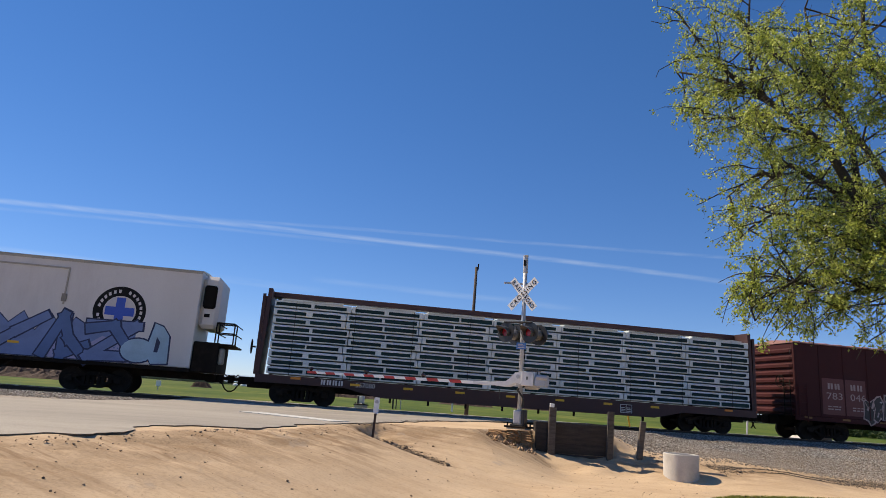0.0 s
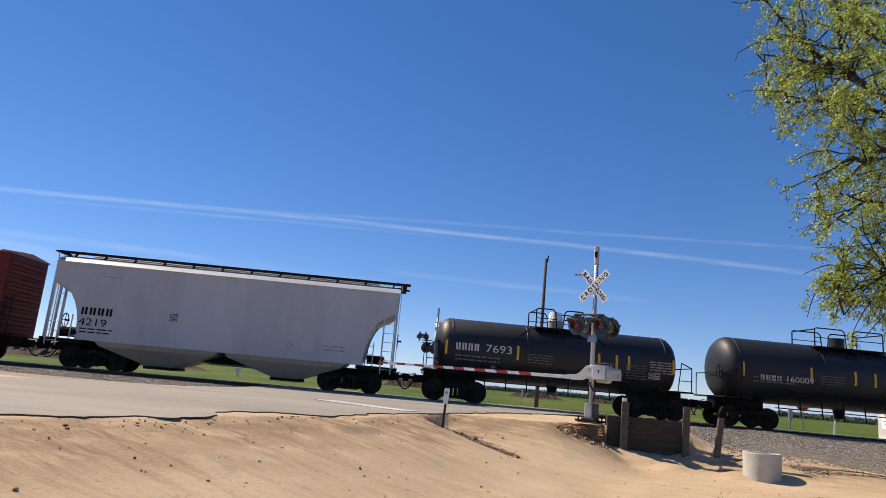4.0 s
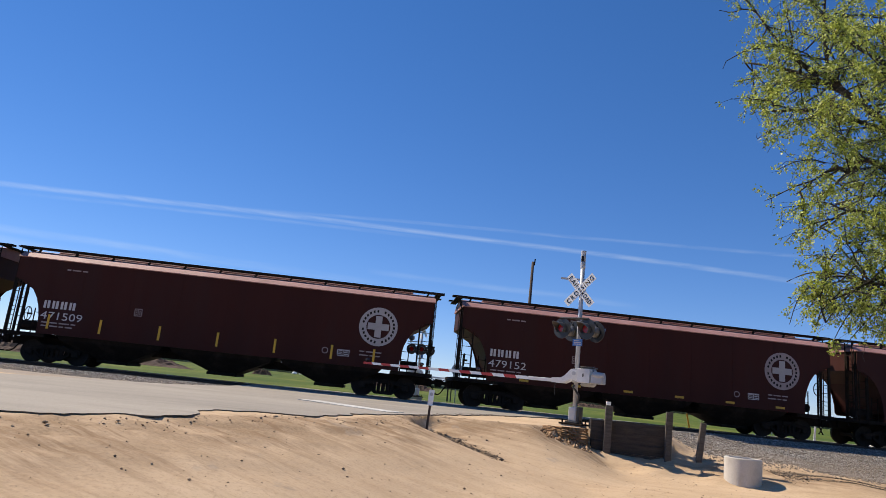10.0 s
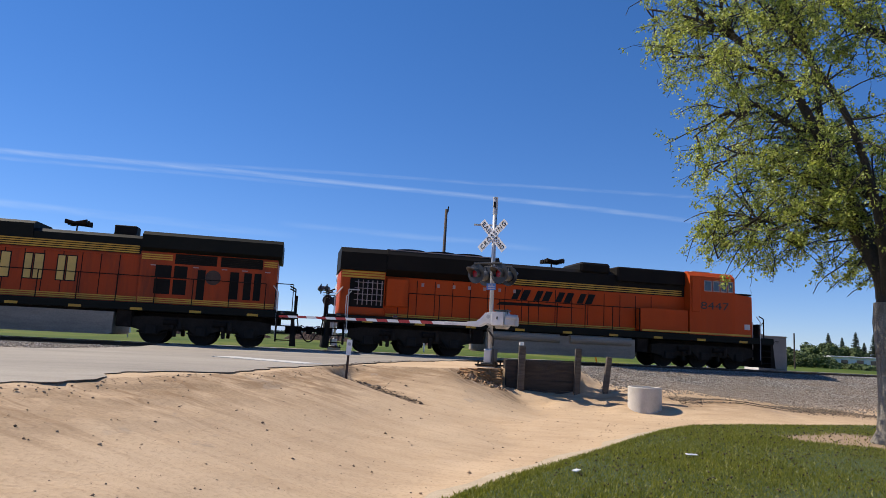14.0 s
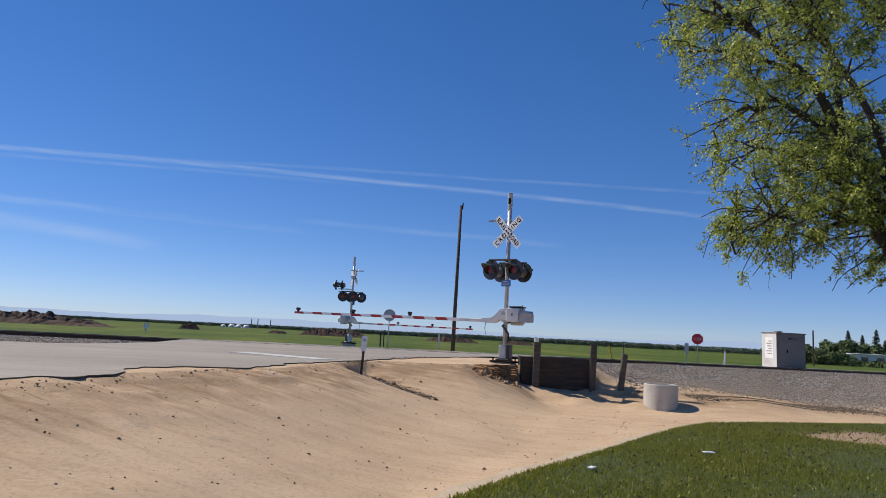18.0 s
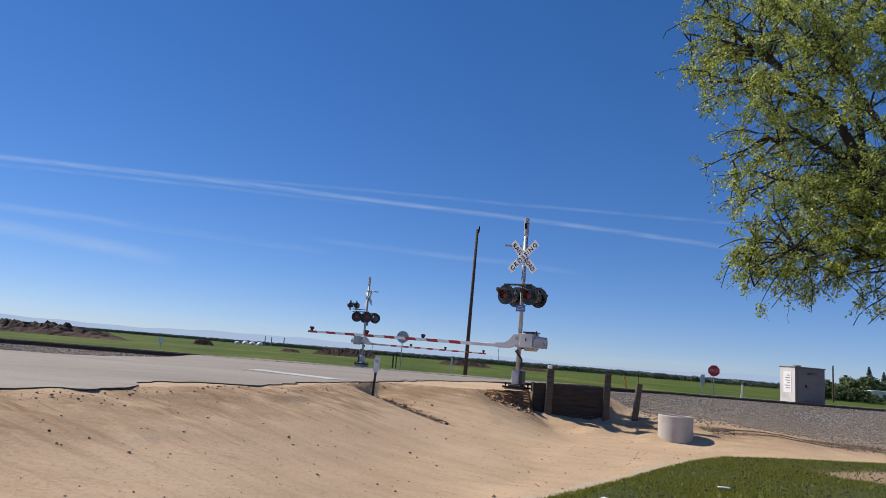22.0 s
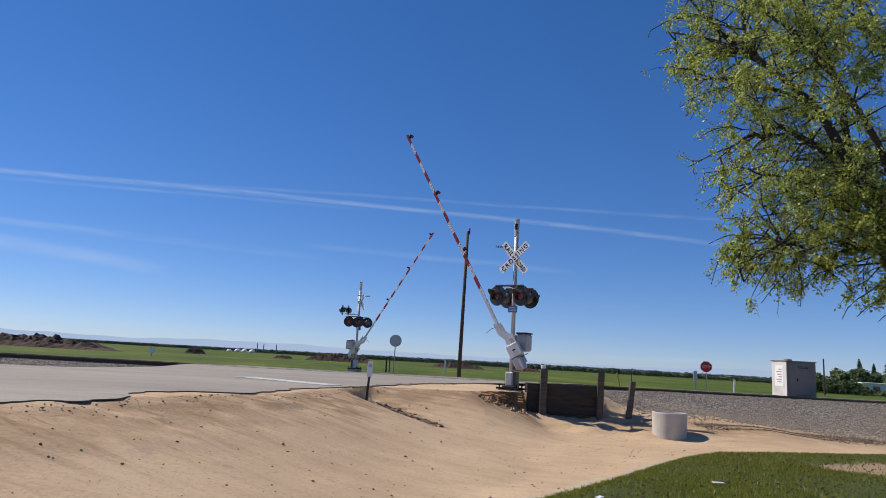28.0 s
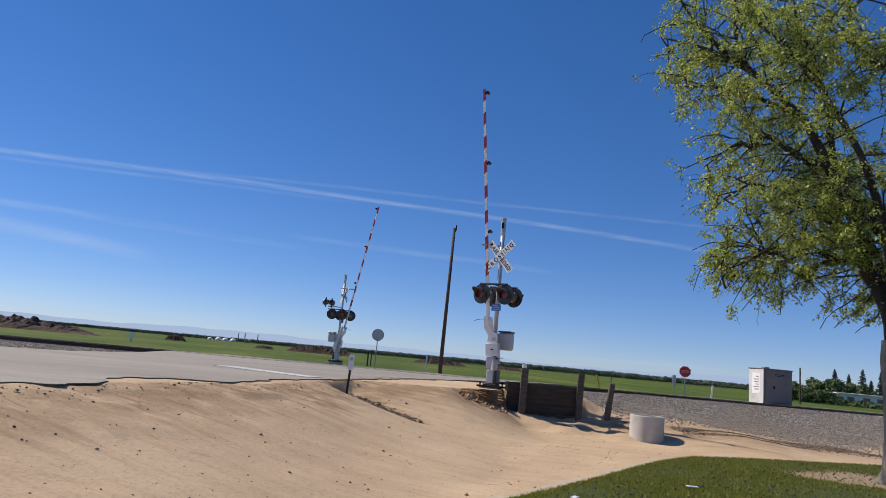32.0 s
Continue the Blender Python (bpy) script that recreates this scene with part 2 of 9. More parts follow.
def leaf_mat(name, tones, through_tone):
    """Leaves with a tone of their own each; some light comes through them."""
    m = bpy.data.materials.new(name)
    m.use_nodes = True
    nt = m.node_tree
    geo = nt.nodes.new("ShaderNodeNewGeometry")
    cr = nt.nodes.new("ShaderNodeValToRGB")
    els = cr.color_ramp.elements
    els[0].color, els[1].color = (*tones[0], 1), (*tones[-1], 1)
    for k, c in enumerate(tones[1:-1]):
        els.new((k + 1) / (len(tones) - 1)).color = (*c, 1)
    nt.links.new(geo.outputs["Random Per Island"], cr.inputs["Fac"])
    p = nt.nodes["Principled BSDF"]
    nt.links.new(cr.outputs["Color"], p.inputs["Base Color"])
    p.inputs["Roughness"].default_value = 0.5
    tr = nt.nodes.new("ShaderNodeBsdfTranslucent")
    tint = ramp_mix(nt, nt.nodes.new("ShaderNodeValue").outputs[0], cr.outputs["Color"], through_tone)
    nt.links.new(tint, tr.inputs["Color"])
    nt.nodes["Value"].outputs[0].default_value = 0.5
    mx = nt.nodes.new("ShaderNodeMixShader")
    mx.inputs["Fac"].default_value = 0.40
    nt.links.new(p.outputs[0], mx.inputs[1])
    nt.links.new(tr.outputs[0], mx.inputs[2])
    nt.links.new(mx.outputs[0], nt.nodes["Material Output"].inputs["Surface"])
    return m


LEAF = leaf_mat("spring_leaves", [(0.05, 0.08, 0.014), (0.17, 0.225, 0.038), (0.40, 0.46, 0.09), (0.68, 0.70, 0.21)], (0.54, 0.62, 0.10))
GRASS = leaf_mat("lawn_blades", [(0.06, 0.08, 0.010), (0.125, 0.15, 0.016), (0.20, 0.21, 0.026), (0.31, 0.29, 0.05)], (0.34, 0.35, 0.035))


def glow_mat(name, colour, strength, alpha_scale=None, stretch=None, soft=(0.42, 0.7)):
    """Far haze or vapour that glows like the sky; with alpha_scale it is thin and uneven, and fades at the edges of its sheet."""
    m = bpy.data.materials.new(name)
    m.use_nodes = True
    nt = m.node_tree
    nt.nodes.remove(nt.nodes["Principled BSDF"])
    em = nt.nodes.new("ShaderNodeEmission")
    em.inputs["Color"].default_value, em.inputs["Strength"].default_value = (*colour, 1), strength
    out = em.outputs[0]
    if alpha_scale:
        tc = nt.nodes.new("ShaderNodeTexCoord")
        uv = nt.nodes.new("ShaderNodeUVMap")
        sx = nt.nodes.new("ShaderNodeSeparateXYZ")
        nt.links.new(uv.outputs["UV"], sx.inputs[0])

        def hump(sock, power):
            a = nt.nodes.new("ShaderNodeMath")
            a.operation = "MULTIPLY"
            nt.links.new(sock, a.inputs[0])
            inv = nt.nodes.new("ShaderNodeMath")
            inv.operation = "SUBTRACT"
            inv.inputs[0].default_value = 1
            nt.links.new(sock, inv.inputs[1])
            nt.links.new(inv.outputs[0], a.inputs[1])
            q = nt.nodes.new("ShaderNodeMath")
            q.operation = "MULTIPLY"
            q.inputs[1].default_value = 4
            nt.links.new(a.outputs[0], q.inputs[0])
            w = nt.nodes.new("ShaderNodeMath")
            w.operation = "POWER"
            w.inputs[1].default_value = power
            nt.links.new(q.outputs[0], w.inputs[0])
            return w.outputs[0]
        n = sharpen(nt, noise_node(nt, tc.outputs["Object"], alpha_scale, 6, stretch, 0.6), soft[0], soft[1])
        fac = n
        for h in (hump(sx.outputs[0], 0.6), hump(sx.outputs[1], 1.6)):
            k = nt.nodes.new("ShaderNodeMath")
            k.operation = "MULTIPLY"
            nt.links.new(fac, k.inputs[0])
            nt.links.new(h, k.inputs[1])
            fac = k.outputs[0]
        tr = nt.nodes.new("ShaderNodeBsdfTransparent")
        mx = nt.nodes.new("ShaderNodeMixShader")
        nt.links.new(fac, mx.inputs["Fac"])
        nt.links.new(tr.outputs[0], mx.inputs[1])
        nt.links.new(out, mx.inputs[2])
        out = mx.outputs[0]
    nt.links.new(out, nt.nodes["Material Output"].inputs["Surface"])
    return m


def ground_mat():
    """Pale sandy soil, ballast and grassy field in one sheet, told apart by the masks 'gravel', 'field' and 'damp'."""
    m = bpy.data.materials.new("ground_soil")
    m.use_nodes = True
    nt = m.node_tree
    p = nt.nodes["Principled BSDF"]
    co = nt.nodes.new("ShaderNodeTexCoord").outputs["Object"]

    def mask(name):
        a = nt.nodes.new("ShaderNodeAttribute")
        a.attribute_name = name
        return a.outputs["Fac"]
    big = sharpen(nt, noise_node(nt, co, 0.35, 6), 0.35, 0.65)
    tracks = sharpen(nt, noise_node(nt, co, 1.1, 6, (0.55, 2.2, 1), 0.65), 0.46, 0.68)
    fine = noise_node(nt, co, 22, 5, None, 0.7)
    soil = ramp_mix(nt, big, (0.58, 0.43, 0.285), (0.49, 0.355, 0.23))
    soil = ramp_mix(nt, sharpen(nt, tracks, 0, 1, 0, 0.42), soil, (0.42, 0.29, 0.175))
    soil = ramp_mix(nt, sharpen(nt, fine, 0.5, 0.75, 0, 0.5), soil, (0.26, 0.175, 0.105))
    damp = ramp_mix(nt, sharpen(nt, fine, 0.35, 0.7), (0.37, 0.26, 0.16), (0.23, 0.16, 0.10))
    dmask = nt.nodes.new("ShaderNodeMath")
    dmask.operation = "MULTIPLY"
    nt.links.new(mask("damp"), dmask.inputs[0])
    nt.links.new(sharpen(nt, noise_node(nt, co, 1.6, 6), 0.32, 0.58), dmask.inputs[1])
    soil = ramp_mix(nt, dmask.outputs[0], soil, damp)
    mp = nt.nodes.new("ShaderNodeMapping")
    mp.vector_type = "TEXTURE"
    mp.inputs["Rotation"].default_value, mp.inputs["Scale"].default_value = (0, 0, radians(-22)), (1.5, 0.2, 1)
    nt.links.new(co, mp.inputs["Vector"])
    runs = sharpen(nt, noise_node(nt, mp.outputs["Vector"], 1.0, 6, None, 0.66), 0.49, 0.62)
    rm = nt.nodes.new("ShaderNodeMath")
    rm.operation = "MULTIPLY"
    nt.links.new(sharpen(nt, mask("damp"), 0, 1, 0.13, 0.9), rm.inputs[0])
    nt.links.new(runs, rm.inputs[1])
    soil = ramp_mix(nt, rm.outputs[0], soil, (0.27, 0.175, 0.10))
    v = nt.nodes.new("ShaderNodeTexVoronoi")
    v.inputs["Scale"].default_value = 16
    nt.links.new(co, v.inputs["Vector"])
    hs = nt.nodes.new("ShaderNodeRGBToBW")
    nt.links.new(v.outputs["Color"], hs.inputs["Color"])
    stone = ramp_mix(nt, sharpen(nt, hs.outputs[0], 0.2, 0.8), (0.16, 0.145, 0.135), (0.33, 0.315, 0.30))
    stone = ramp_mix(nt, sharpen(nt, noise_node(nt, co, 0.5, 5), 0.35, 0.65, 0.2, 0.75), stone, (0.36, 0.28, 0.2))
    gm = nt.nodes.new("ShaderNodeMath")
    gm.operation = "ADD"
    nt.links.new(mask("gravel"), gm.inputs[0])
    nt.links.new(sharpen(nt, noise_node(nt, co, 0.9, 6), 0.3, 0.7, -0.5, 0.5), gm.inputs[1])
    gsel = sharpen(nt, gm.outputs[0], 0.4, 0.65)
    col = ramp_mix(nt, gsel, soil, stone)
    fld = ramp_mix(nt, sharpen(nt, noise_node(nt, co, 0.08, 6), 0.35, 0.65), (0.05, 0.095, 0.008), (0.10, 0.13, 0.013))
    fld = ramp_mix(nt, sharpen(nt, noise_node(nt, co, 2.5, 4), 0.4, 0.8, 0, 0.5), fld, (0.035, 0.06, 0.016))
    fld = ramp_mix(nt, sharpen(nt, noise_node(nt, co, 0.25, 6, (0.6, 0.3, 1), 0.7), 0.46, 0.66, 0, 0.7), fld, (0.2, 0.19, 0.04))
    fld = ramp_mix(nt, sharpen(nt, noise_node(nt, co, 0.06, 6, (1.0, 0.35, 1), 0.7), 0.44, 0.6, 0, 0.8), fld, (0.036, 0.07, 0.008))
    col = ramp_mix(nt, mask("field"), col, fld)
    nt.links.new(col, p.inputs["Base Color"])
    p.inputs["Roughness"].default_value = 0.95
    p.inputs["Specular IOR Level"].default_value = 0.15
    b1 = nt.nodes.new("ShaderNodeBump")
    b1.inputs["Strength"].default_value, b1.inputs["Distance"].default_value = 0.22, 0.03
    nt.links.new(tracks, b1.inputs["Height"])
    b2 = nt.nodes.new("ShaderNodeBump")
    b2.inputs["Strength"].default_value, b2.inputs["Distance"].default_value = 0.5, 0.015
    nt.links.new(fine, b2.inputs["Height"])
    nt.links.new(b1.outputs["Normal"], b2.inputs["Normal"])
    nt.links.new(b2.outputs["Normal"], p.inputs["Normal"])
    return m


ASPHALT = mat("worn_asphalt", (0.355, 0.315, 0.262), (0.265, 0.234, 0.195), 0.6, 50, 0.85, streak=(0.45, 1.5, 1), dirt=(0.17, 0.15, 0.128), dirt_amt=0.65, bump=0.5, bump_d=0.008)
ASPHALT_EDGE = mat("broken_asphalt_edge", (0.30, 0.25, 0.20), (0.17, 0.14, 0.11), 3, 30, 0.9, bump=0.8, bump_d=0.02)
LAWN_SOIL = mat("lawn_thatch", (0.045, 0.072, 0.018), (0.032, 0.05, 0.014), 1.2, 40, 0.95, bump=0.6, bump_d=0.02)

# ---- building blocks ----


def part(name, bm, material, parent, label="", smooth=False):
    """Links a bmesh (or a mesh that is shared) as one mesh object under a thing or a part."""
    if isinstance(bm, bmesh.types.BMesh):
        me = bpy.data.meshes.new(name)
        bm.to_mesh(me)
        bm.free()
        me.materials.append(material)
        if smooth:
            me.shade_smooth()
    else:
        me = bm
    ob = new(name, me)
    ob.parent = parent
    if label:
        ob["label"] = label
    return ob


def thing(name, label, category, group="", m=None, kind=""):
    ob = new(name)
    if m is not None:
        ob.matrix_basis = m
    return tagged(ob, label, category, group, kind)


def whole(name, bm, material, label, category="", group="", kind="", smooth=False):
    return tagged(part(name, bm, material, None, "", smooth), label, category, group, kind)


def box(bm, x0, x1, y0, y1, z0, z1, bevel=0.0, m=None):
    r = bmesh.ops.create_cube(bm, size=1, matrix=Matrix.Translation(((x0 + x1) / 2, (y0 + y1) / 2, (z0 + z1) / 2)) @ Matrix.Diagonal((abs(x1 - x0), abs(y1 - y0), abs(z1 - z0), 1)))
    vs = r["verts"]
    if bevel:
        es = list({e for v in vs for e in v.link_edges})
        out = bmesh.ops.bevel(bm, geom=es, offset=bevel, segments=1, affect="EDGES")
        vs = list({v for f in out["faces"] for v in f.verts} | {v for v in vs if v.is_valid})
    if m is not None:
        bmesh.ops.transform(bm, matrix=m, verts=vs)
    return bm


def Bm():
    return bmesh.new()


def bx(*a, **k):
    return box(Bm(), *a, **k)


def rod(bm, p, q, r, seg=8, r2=None, caps=True):
    p, q = Vector(p), Vector(q)
    d = q - p
    m = Matrix.Translation((p + q) / 2) @ d.to_track_quat("Z", "Y").to_matrix().to_4x4()
    bmesh.ops.create_cone(bm, cap_ends=caps, segments=seg, radius1=r, radius2=r if r2 is None else r2, depth=d.length, matrix=m)
    return bm


def rails(bm, pts, r, seg=6):
    for p, q in zip(pts, pts[1:]):
        rod(bm, p, q, r, seg)
    return bm


def prism(bm, pts, y0, y1):
    """A polygon in the xz plane, drawn out from y0 to y1."""
    a = [bm.verts.new((x, y0, z)) for x, z in pts]
    b = [bm.verts.new((x, y1, z)) for x, z in pts]
    n = len(pts)
    fs = [bm.faces.new(a), bm.faces.new(b[::-1])] + [bm.faces.new((a[i], b[i], b[(i + 1) % n], a[(i + 1) % n])) for i in range(n)]
    bmesh.ops.recalc_face_normals(bm, faces=fs)
    return bm


def loft(bm, sections, closed=True):
    """Joins rings of points (all of one length) into a skin with caps."""
    rings = [[bm.verts.new(p) for p in s] for s in sections]
    n = len(rings[0])
    fs = []
    for a, b in zip(rings, rings[1:]):
        for i in range(n if closed else n - 1):
            fs.append(bm.faces.new((a[i], a[(i + 1) % n], b[(i + 1) % n], b[i])))
    if closed:
        fs += [bm.faces.new(rings[0]), bm.faces.new(rings[-1][::-1])]
    bmesh.ops.recalc_face_normals(bm, faces=fs)
    return bm


def disc(bm, c, r, y, thick=0.004, seg=32, hole=0.0):
    """A flat disc or ring on a side that faces -y."""
    n = seg
    ang = [2 * math.pi * i / n for i in range(n)]
    if not hole:
        return prism(bm, [(c[0] + r * math.cos(a), c[1] + r * math.sin(a)) for a in ang], y - thick, y)
    rings = [[bm.verts.new((c[0] + q * math.cos(a), yy, c[1] + q * math.sin(a))) for a in ang] for q, yy in ((hole, y), (hole, y - thick), (r, y - thick), (r, y))]
    fs = [bm.faces.new((a[i], a[(i + 1) % n], b[(i + 1) % n], b[i])) for a, b in zip(rings, rings[1:]) for i in range(n)]
    bmesh.ops.recalc_face_normals(bm, faces=fs)
    return bm


def text_mesh(words, size, material, thick=0.003, align="LEFT", bold=0.0, spacing=1.0):
    """Letters as a mesh in the xz plane that faces -y, with the built-in font."""
    cu = bpy.data.curves.new("writing", "FONT")
    cu.body, cu.size, cu.extrude, cu.align_x, cu.resolution_u = words, size, thick, align, 3
    cu.offset, cu.space_character = bold, spacing
    tmp = bpy.data.objects.new("writing", cu)
    scene.collection.objects.link(tmp)
    bpy.context.view_layer.update()
    me = bpy.data.meshes.new_from_object(tmp.evaluated_get(bpy.context.evaluated_depsgraph_get()))
    bpy.data.objects.remove(tmp)
    bpy.data.curves.remove(cu)
    me.transform(pose(0, 0, 0, 90))
    me.materials.clear()
    me.materials.append(material)
    return me


def writing(words, size, material, parent, m, label="", align="LEFT", width=None, bold=0.0, spacing=1.0):
    me = text_mesh(words, size, material, 0.003, align, bold, spacing)
    if width:
        xs = [v.co.x for v in me.vertices]
        me.transform(Matrix.Diagonal((width / (max(xs) - min(xs)), 1, 1, 1)))
    ob = part("lettering", me, None, parent, label)
    ob.matrix_basis = m
    return ob


def bars(parent, x, z, y, w, rows, material, h=0.05, gap=0.1, seed=1, label="rows of small stencilled data"):
    """Small stencilled data that cannot be read: rows of plain bars on a side that faces -y."""
    rng = random.Random(seed)
    bm = Bm()
    for r in range(rows):
        xx = x
        while xx < x + w - 0.05:
            l = min(rng.uniform(0.12, 0.42), x + w - xx)
            box(bm, xx, xx + l, y - 0.004, y, z - r * gap, z - r * gap + h)
            xx += l + 0.06
    return tagged(part("stencilling", bm, material, parent, label), kind="stuff")

# ---- the lie of the land ----
TRACK_Y, RAIL_Z = 29.1, 0.97
ACROSS, ALONG = Vector((-0.76, 0.65, 0)), Vector((0.65, 0.76, 0))
RIM = np.array([(-40, -60), (-14, -11), (-7.4, 0.7), (-4.3, 6.0), (-3.0, 8.1), (-2.4, 9.5), (-1.5, 11.0), (-0.4, 12.2), (0.2, 14.2), (1.1, 16.3), (1.9, 17.1), (3.4, 17.1), (5.0, 17.85),
                (5.9, 18.48), (8.15, 18.12), (8.5, 18.8), (9.4, 20.8), (11, 24), (14, 26.6), (60, 26.9), (4000, 26.9)], float)


def rim_distance(x, y):
    """Distance from the rim of the raised ground, and on which side (True: below it)."""
    best, below = np.full(x.shape, 1e9), np.zeros(x.shape, bool)
    for (ax, ay), (qx, qy) in zip(RIM, RIM[1:]):
        dx, dy = qx - ax, qy - ay
        t = np.clip(((x - ax) * dx + (y - ay) * dy) / (dx * dx + dy * dy), 0, 1)
        px, py = x - ax - t * dx, y - ay - t * dy
        d = np.hypot(px, py)
        side = dx * (y - ay) - dy * (x - ax) < 0
        near = d < best - 1e-9
        best, below = np.where(near, d, best), np.where(near, side, below)
    return best, below


def smooth01(t):
    t = np.clip(t, 0, 1)
    return t * t * (3 - 2 * t)


def wobble(x, y):
    return 0.5 * np.sin(0.9 * x + 1.3 * np.sin(0.7 * y)) * np.cos(0.8 * y + 0.6 * np.sin(1.1 * x)) + 0.3 * np.sin(2.3 * x - 1.7 * y) + 0.2 * np.sin(4.1 * y + 3.3 * x + 1.0)


def road_edges(v):
    near = np.interp(v, [-60, 2.4, 4.4, 5.4, 6.3, 7.4, 8.1, 9.0, 10.2, 13.5, 18.7, 23, 40], [7.2, 7.4, 7.6, 7.8, 8.6, 8.8, 8.1, 8.6, 9.1, 9.8, 11.0, 11.0, 10.6])
    far = np.interp(v, [-60, 5, 11, 15, 19.5, 24, 60], [16.0, 16.4, 17.2, 19.5, 23.2, 23.0, 22.0])
    return near, far


def land(x, y):
    x, y = np.asarray(x, float), np.asarray(y, float)
    d, below = rim_distance(x, y)
    d = np.where(below, d, 0)
    w = np.interp(x, [-6, -2, 1, 3, 4.5, 5.5, 6.4, 7.8, 8.3, 8.6, 9.6, 12, 20], [5.2, 5.2, 4.3, 4.4, 4.2, 3.6, 2.8, 2.0, 1.6, 2.2, 3.6, 8.5, 9.5])
    cut = np.interp(x, [4.0, 4.9, 5.5, 6.0, 7.0, 7.6, 8.1, 9.2], [0.0, 0.26, 0.40, 0.50, 0.60, 0.60, 0.50, 0.0])
    step = np.interp(x, [8.0, 8.3, 8.9], [0.13, 0.5, 1.4])
    t = np.clip(d / w, 0, 1)
    bank = 0.55 * t + 0.45 * smooth01(t)
    s = smooth01((x - 8.0) / 0.8)
    heap = smooth01((x - 5.1) / 1.5) * (1 - s)
    fall = bank * (1 - s - heap) + s * (1 - (1 - t) ** 1.35) + heap * smooth01((d - 0.25) / 1.45) ** 0.8
    z = 0.91 - cut * smooth01(d / step) - (0.9 - cut) * fall
    z = z + 0.15 * np.exp(-((x - 8.45) / 0.4) ** 2 - ((y - 16.15) / 0.5) ** 2)
    z = z + 0.14 * np.exp(-((x - 7.25) / 0.5) ** 2 - ((y - 16.7) / 0.35) ** 2)
    q = np.clip(((x - 1.25) * 1.2 - (y - 15.6) * 2.1) / 5.85, 0, 1)
    z = z - 0.29 * np.exp(-((x - 1.25 - 1.2 * q) ** 2 + (y - 15.6 + 2.1 * q) ** 2) / 0.38) * smooth01(d / 0.35) * (1 - 0.75 * q)
    z = z + 0.03 * wobble(5 * x, 6 * y) * smooth01(d / 0.3) * smooth01((2.2 - d) / 1.5)
    z = z + 0.018 * wobble(x, y) * smooth01(d / 1.0) + 0.012 * wobble(3 * x, 3 * y) * smooth01(d / 0.6)
    foot = smooth01((x - 9.2) / 1.2)
    z = np.where(below, z * (1 - foot + foot * smooth01((y - 13.2) / 3.2)), z)
    bed = np.abs(y - TRACK_Y)
    z = np.where((bed < 5) & ~below, 0.9 - 0.1 * smooth01((4.5 - bed) / 1.5), z)
    u, v = -0.76 * x + 0.65 * y, 0.65 * x + 0.76 * y
    a, b = road_edges(v)
    dip = smooth01((y - 31.6) / 3) * smooth01((45 - y) / 1.5) * smooth01((u - a + 1) / 1) * smooth01((b + 1 - u) / 1)
    return np.where(y > TRACK_Y + 2.5, 0.82 - 0.06 * smooth01((y - 33) / 3) - 0.2 * dip, z)


def ground_z(x, y):
    return float(land(np.array([x]), np.array([y]))[0])


def build_ground():
    def line(lo, a, b, hi, step):
        out = -np.geomspace(1, a - lo + 1, 26)[::-1] + a + 1
        inn = np.geomspace(1, hi - b + 1, 26) + b - 1
        return np.unique(np.concatenate([out, np.arange(a, b, step), inn]).round(4))
    xs, ys = line(-4500, -13, 32, 4500, 0.14), line(-3000, -1, 33, 4800, 0.14)
    X, Y = np.meshgrid(xs, ys)
    Z = land(X, Y)
    nx, ny = len(xs), len(ys)
    idx = np.arange(nx * ny).reshape(ny, nx)
    faces = np.stack([idx[:-1, :-1], idx[:-1, 1:], idx[1:, 1:], idx[1:, :-1]], -1).reshape(-1, 4)
    me = bpy.data.meshes.new("ground")
    me.from_pydata(np.stack([X, Y, Z], -1).reshape(-1, 3).tolist(), [], faces.tolist())
    d, below = rim_distance(X, Y)
    bed = np.abs(Y - TRACK_Y)
    toe = 16.6 + 0.06 * (X - 9)
    gravel = smooth01((X - 8.6) / 1.2) * smooth01((Y - toe - 0.5) / 2.0)
    gravel = np.maximum(gravel, smooth01((3.6 - bed) / 0.9))
    gravel = np.maximum(gravel, 1.1 * smooth01((-4.2 - X) / 1.2) * smooth01((Y - 16.2) / 1.5))
    field = smooth01((Y - TRACK_Y - 4.2 - 6 * smooth01((X - 17) / 8)) / 0.8)
    damp = np.where(below, 1.1 * np.exp(-((d - 0.6) / 1.1) ** 2) * (X < 6), 0)
    damp = np.maximum(damp, 1.25 * np.exp(-((Y - toe + 0.25) / 1.05) ** 2) * smooth01((X - 9.3) / 1.2))
    q = np.clip(((X - 1.35) * 1.2 - (Y - 15.7) * 2.1) / 5.85, 0, 1)
    damp = np.maximum(damp, 1.1 * np.exp(-((X - 1.35 - 1.2 * q) ** 2 + (Y - 15.7 + 2.1 * q) ** 2) / 0.09))
    damp = np.maximum(damp, 0.8 * np.exp(-((X - 8.6) / 1.0) ** 2 - ((Y - 16.9) / 0.8) ** 2))
    damp = np.maximum(damp, np.exp(-((X - 5.45) / 0.5) ** 2 - ((Y - 17.5) / 0.45) ** 2) * 1.3)
    for name, val in (("gravel", gravel), ("field", field), ("damp", damp)):
        me.attributes.new(name, "FLOAT", "POINT").data.foreach_set("value", np.clip(val, 0, 1.3).ravel())
    me.materials.append(ground_mat())
    me.shade_smooth()
    tagged(new("ground", me), "pale sandy soil bank with ballast slope and green field beyond", "ground", kind="structure")


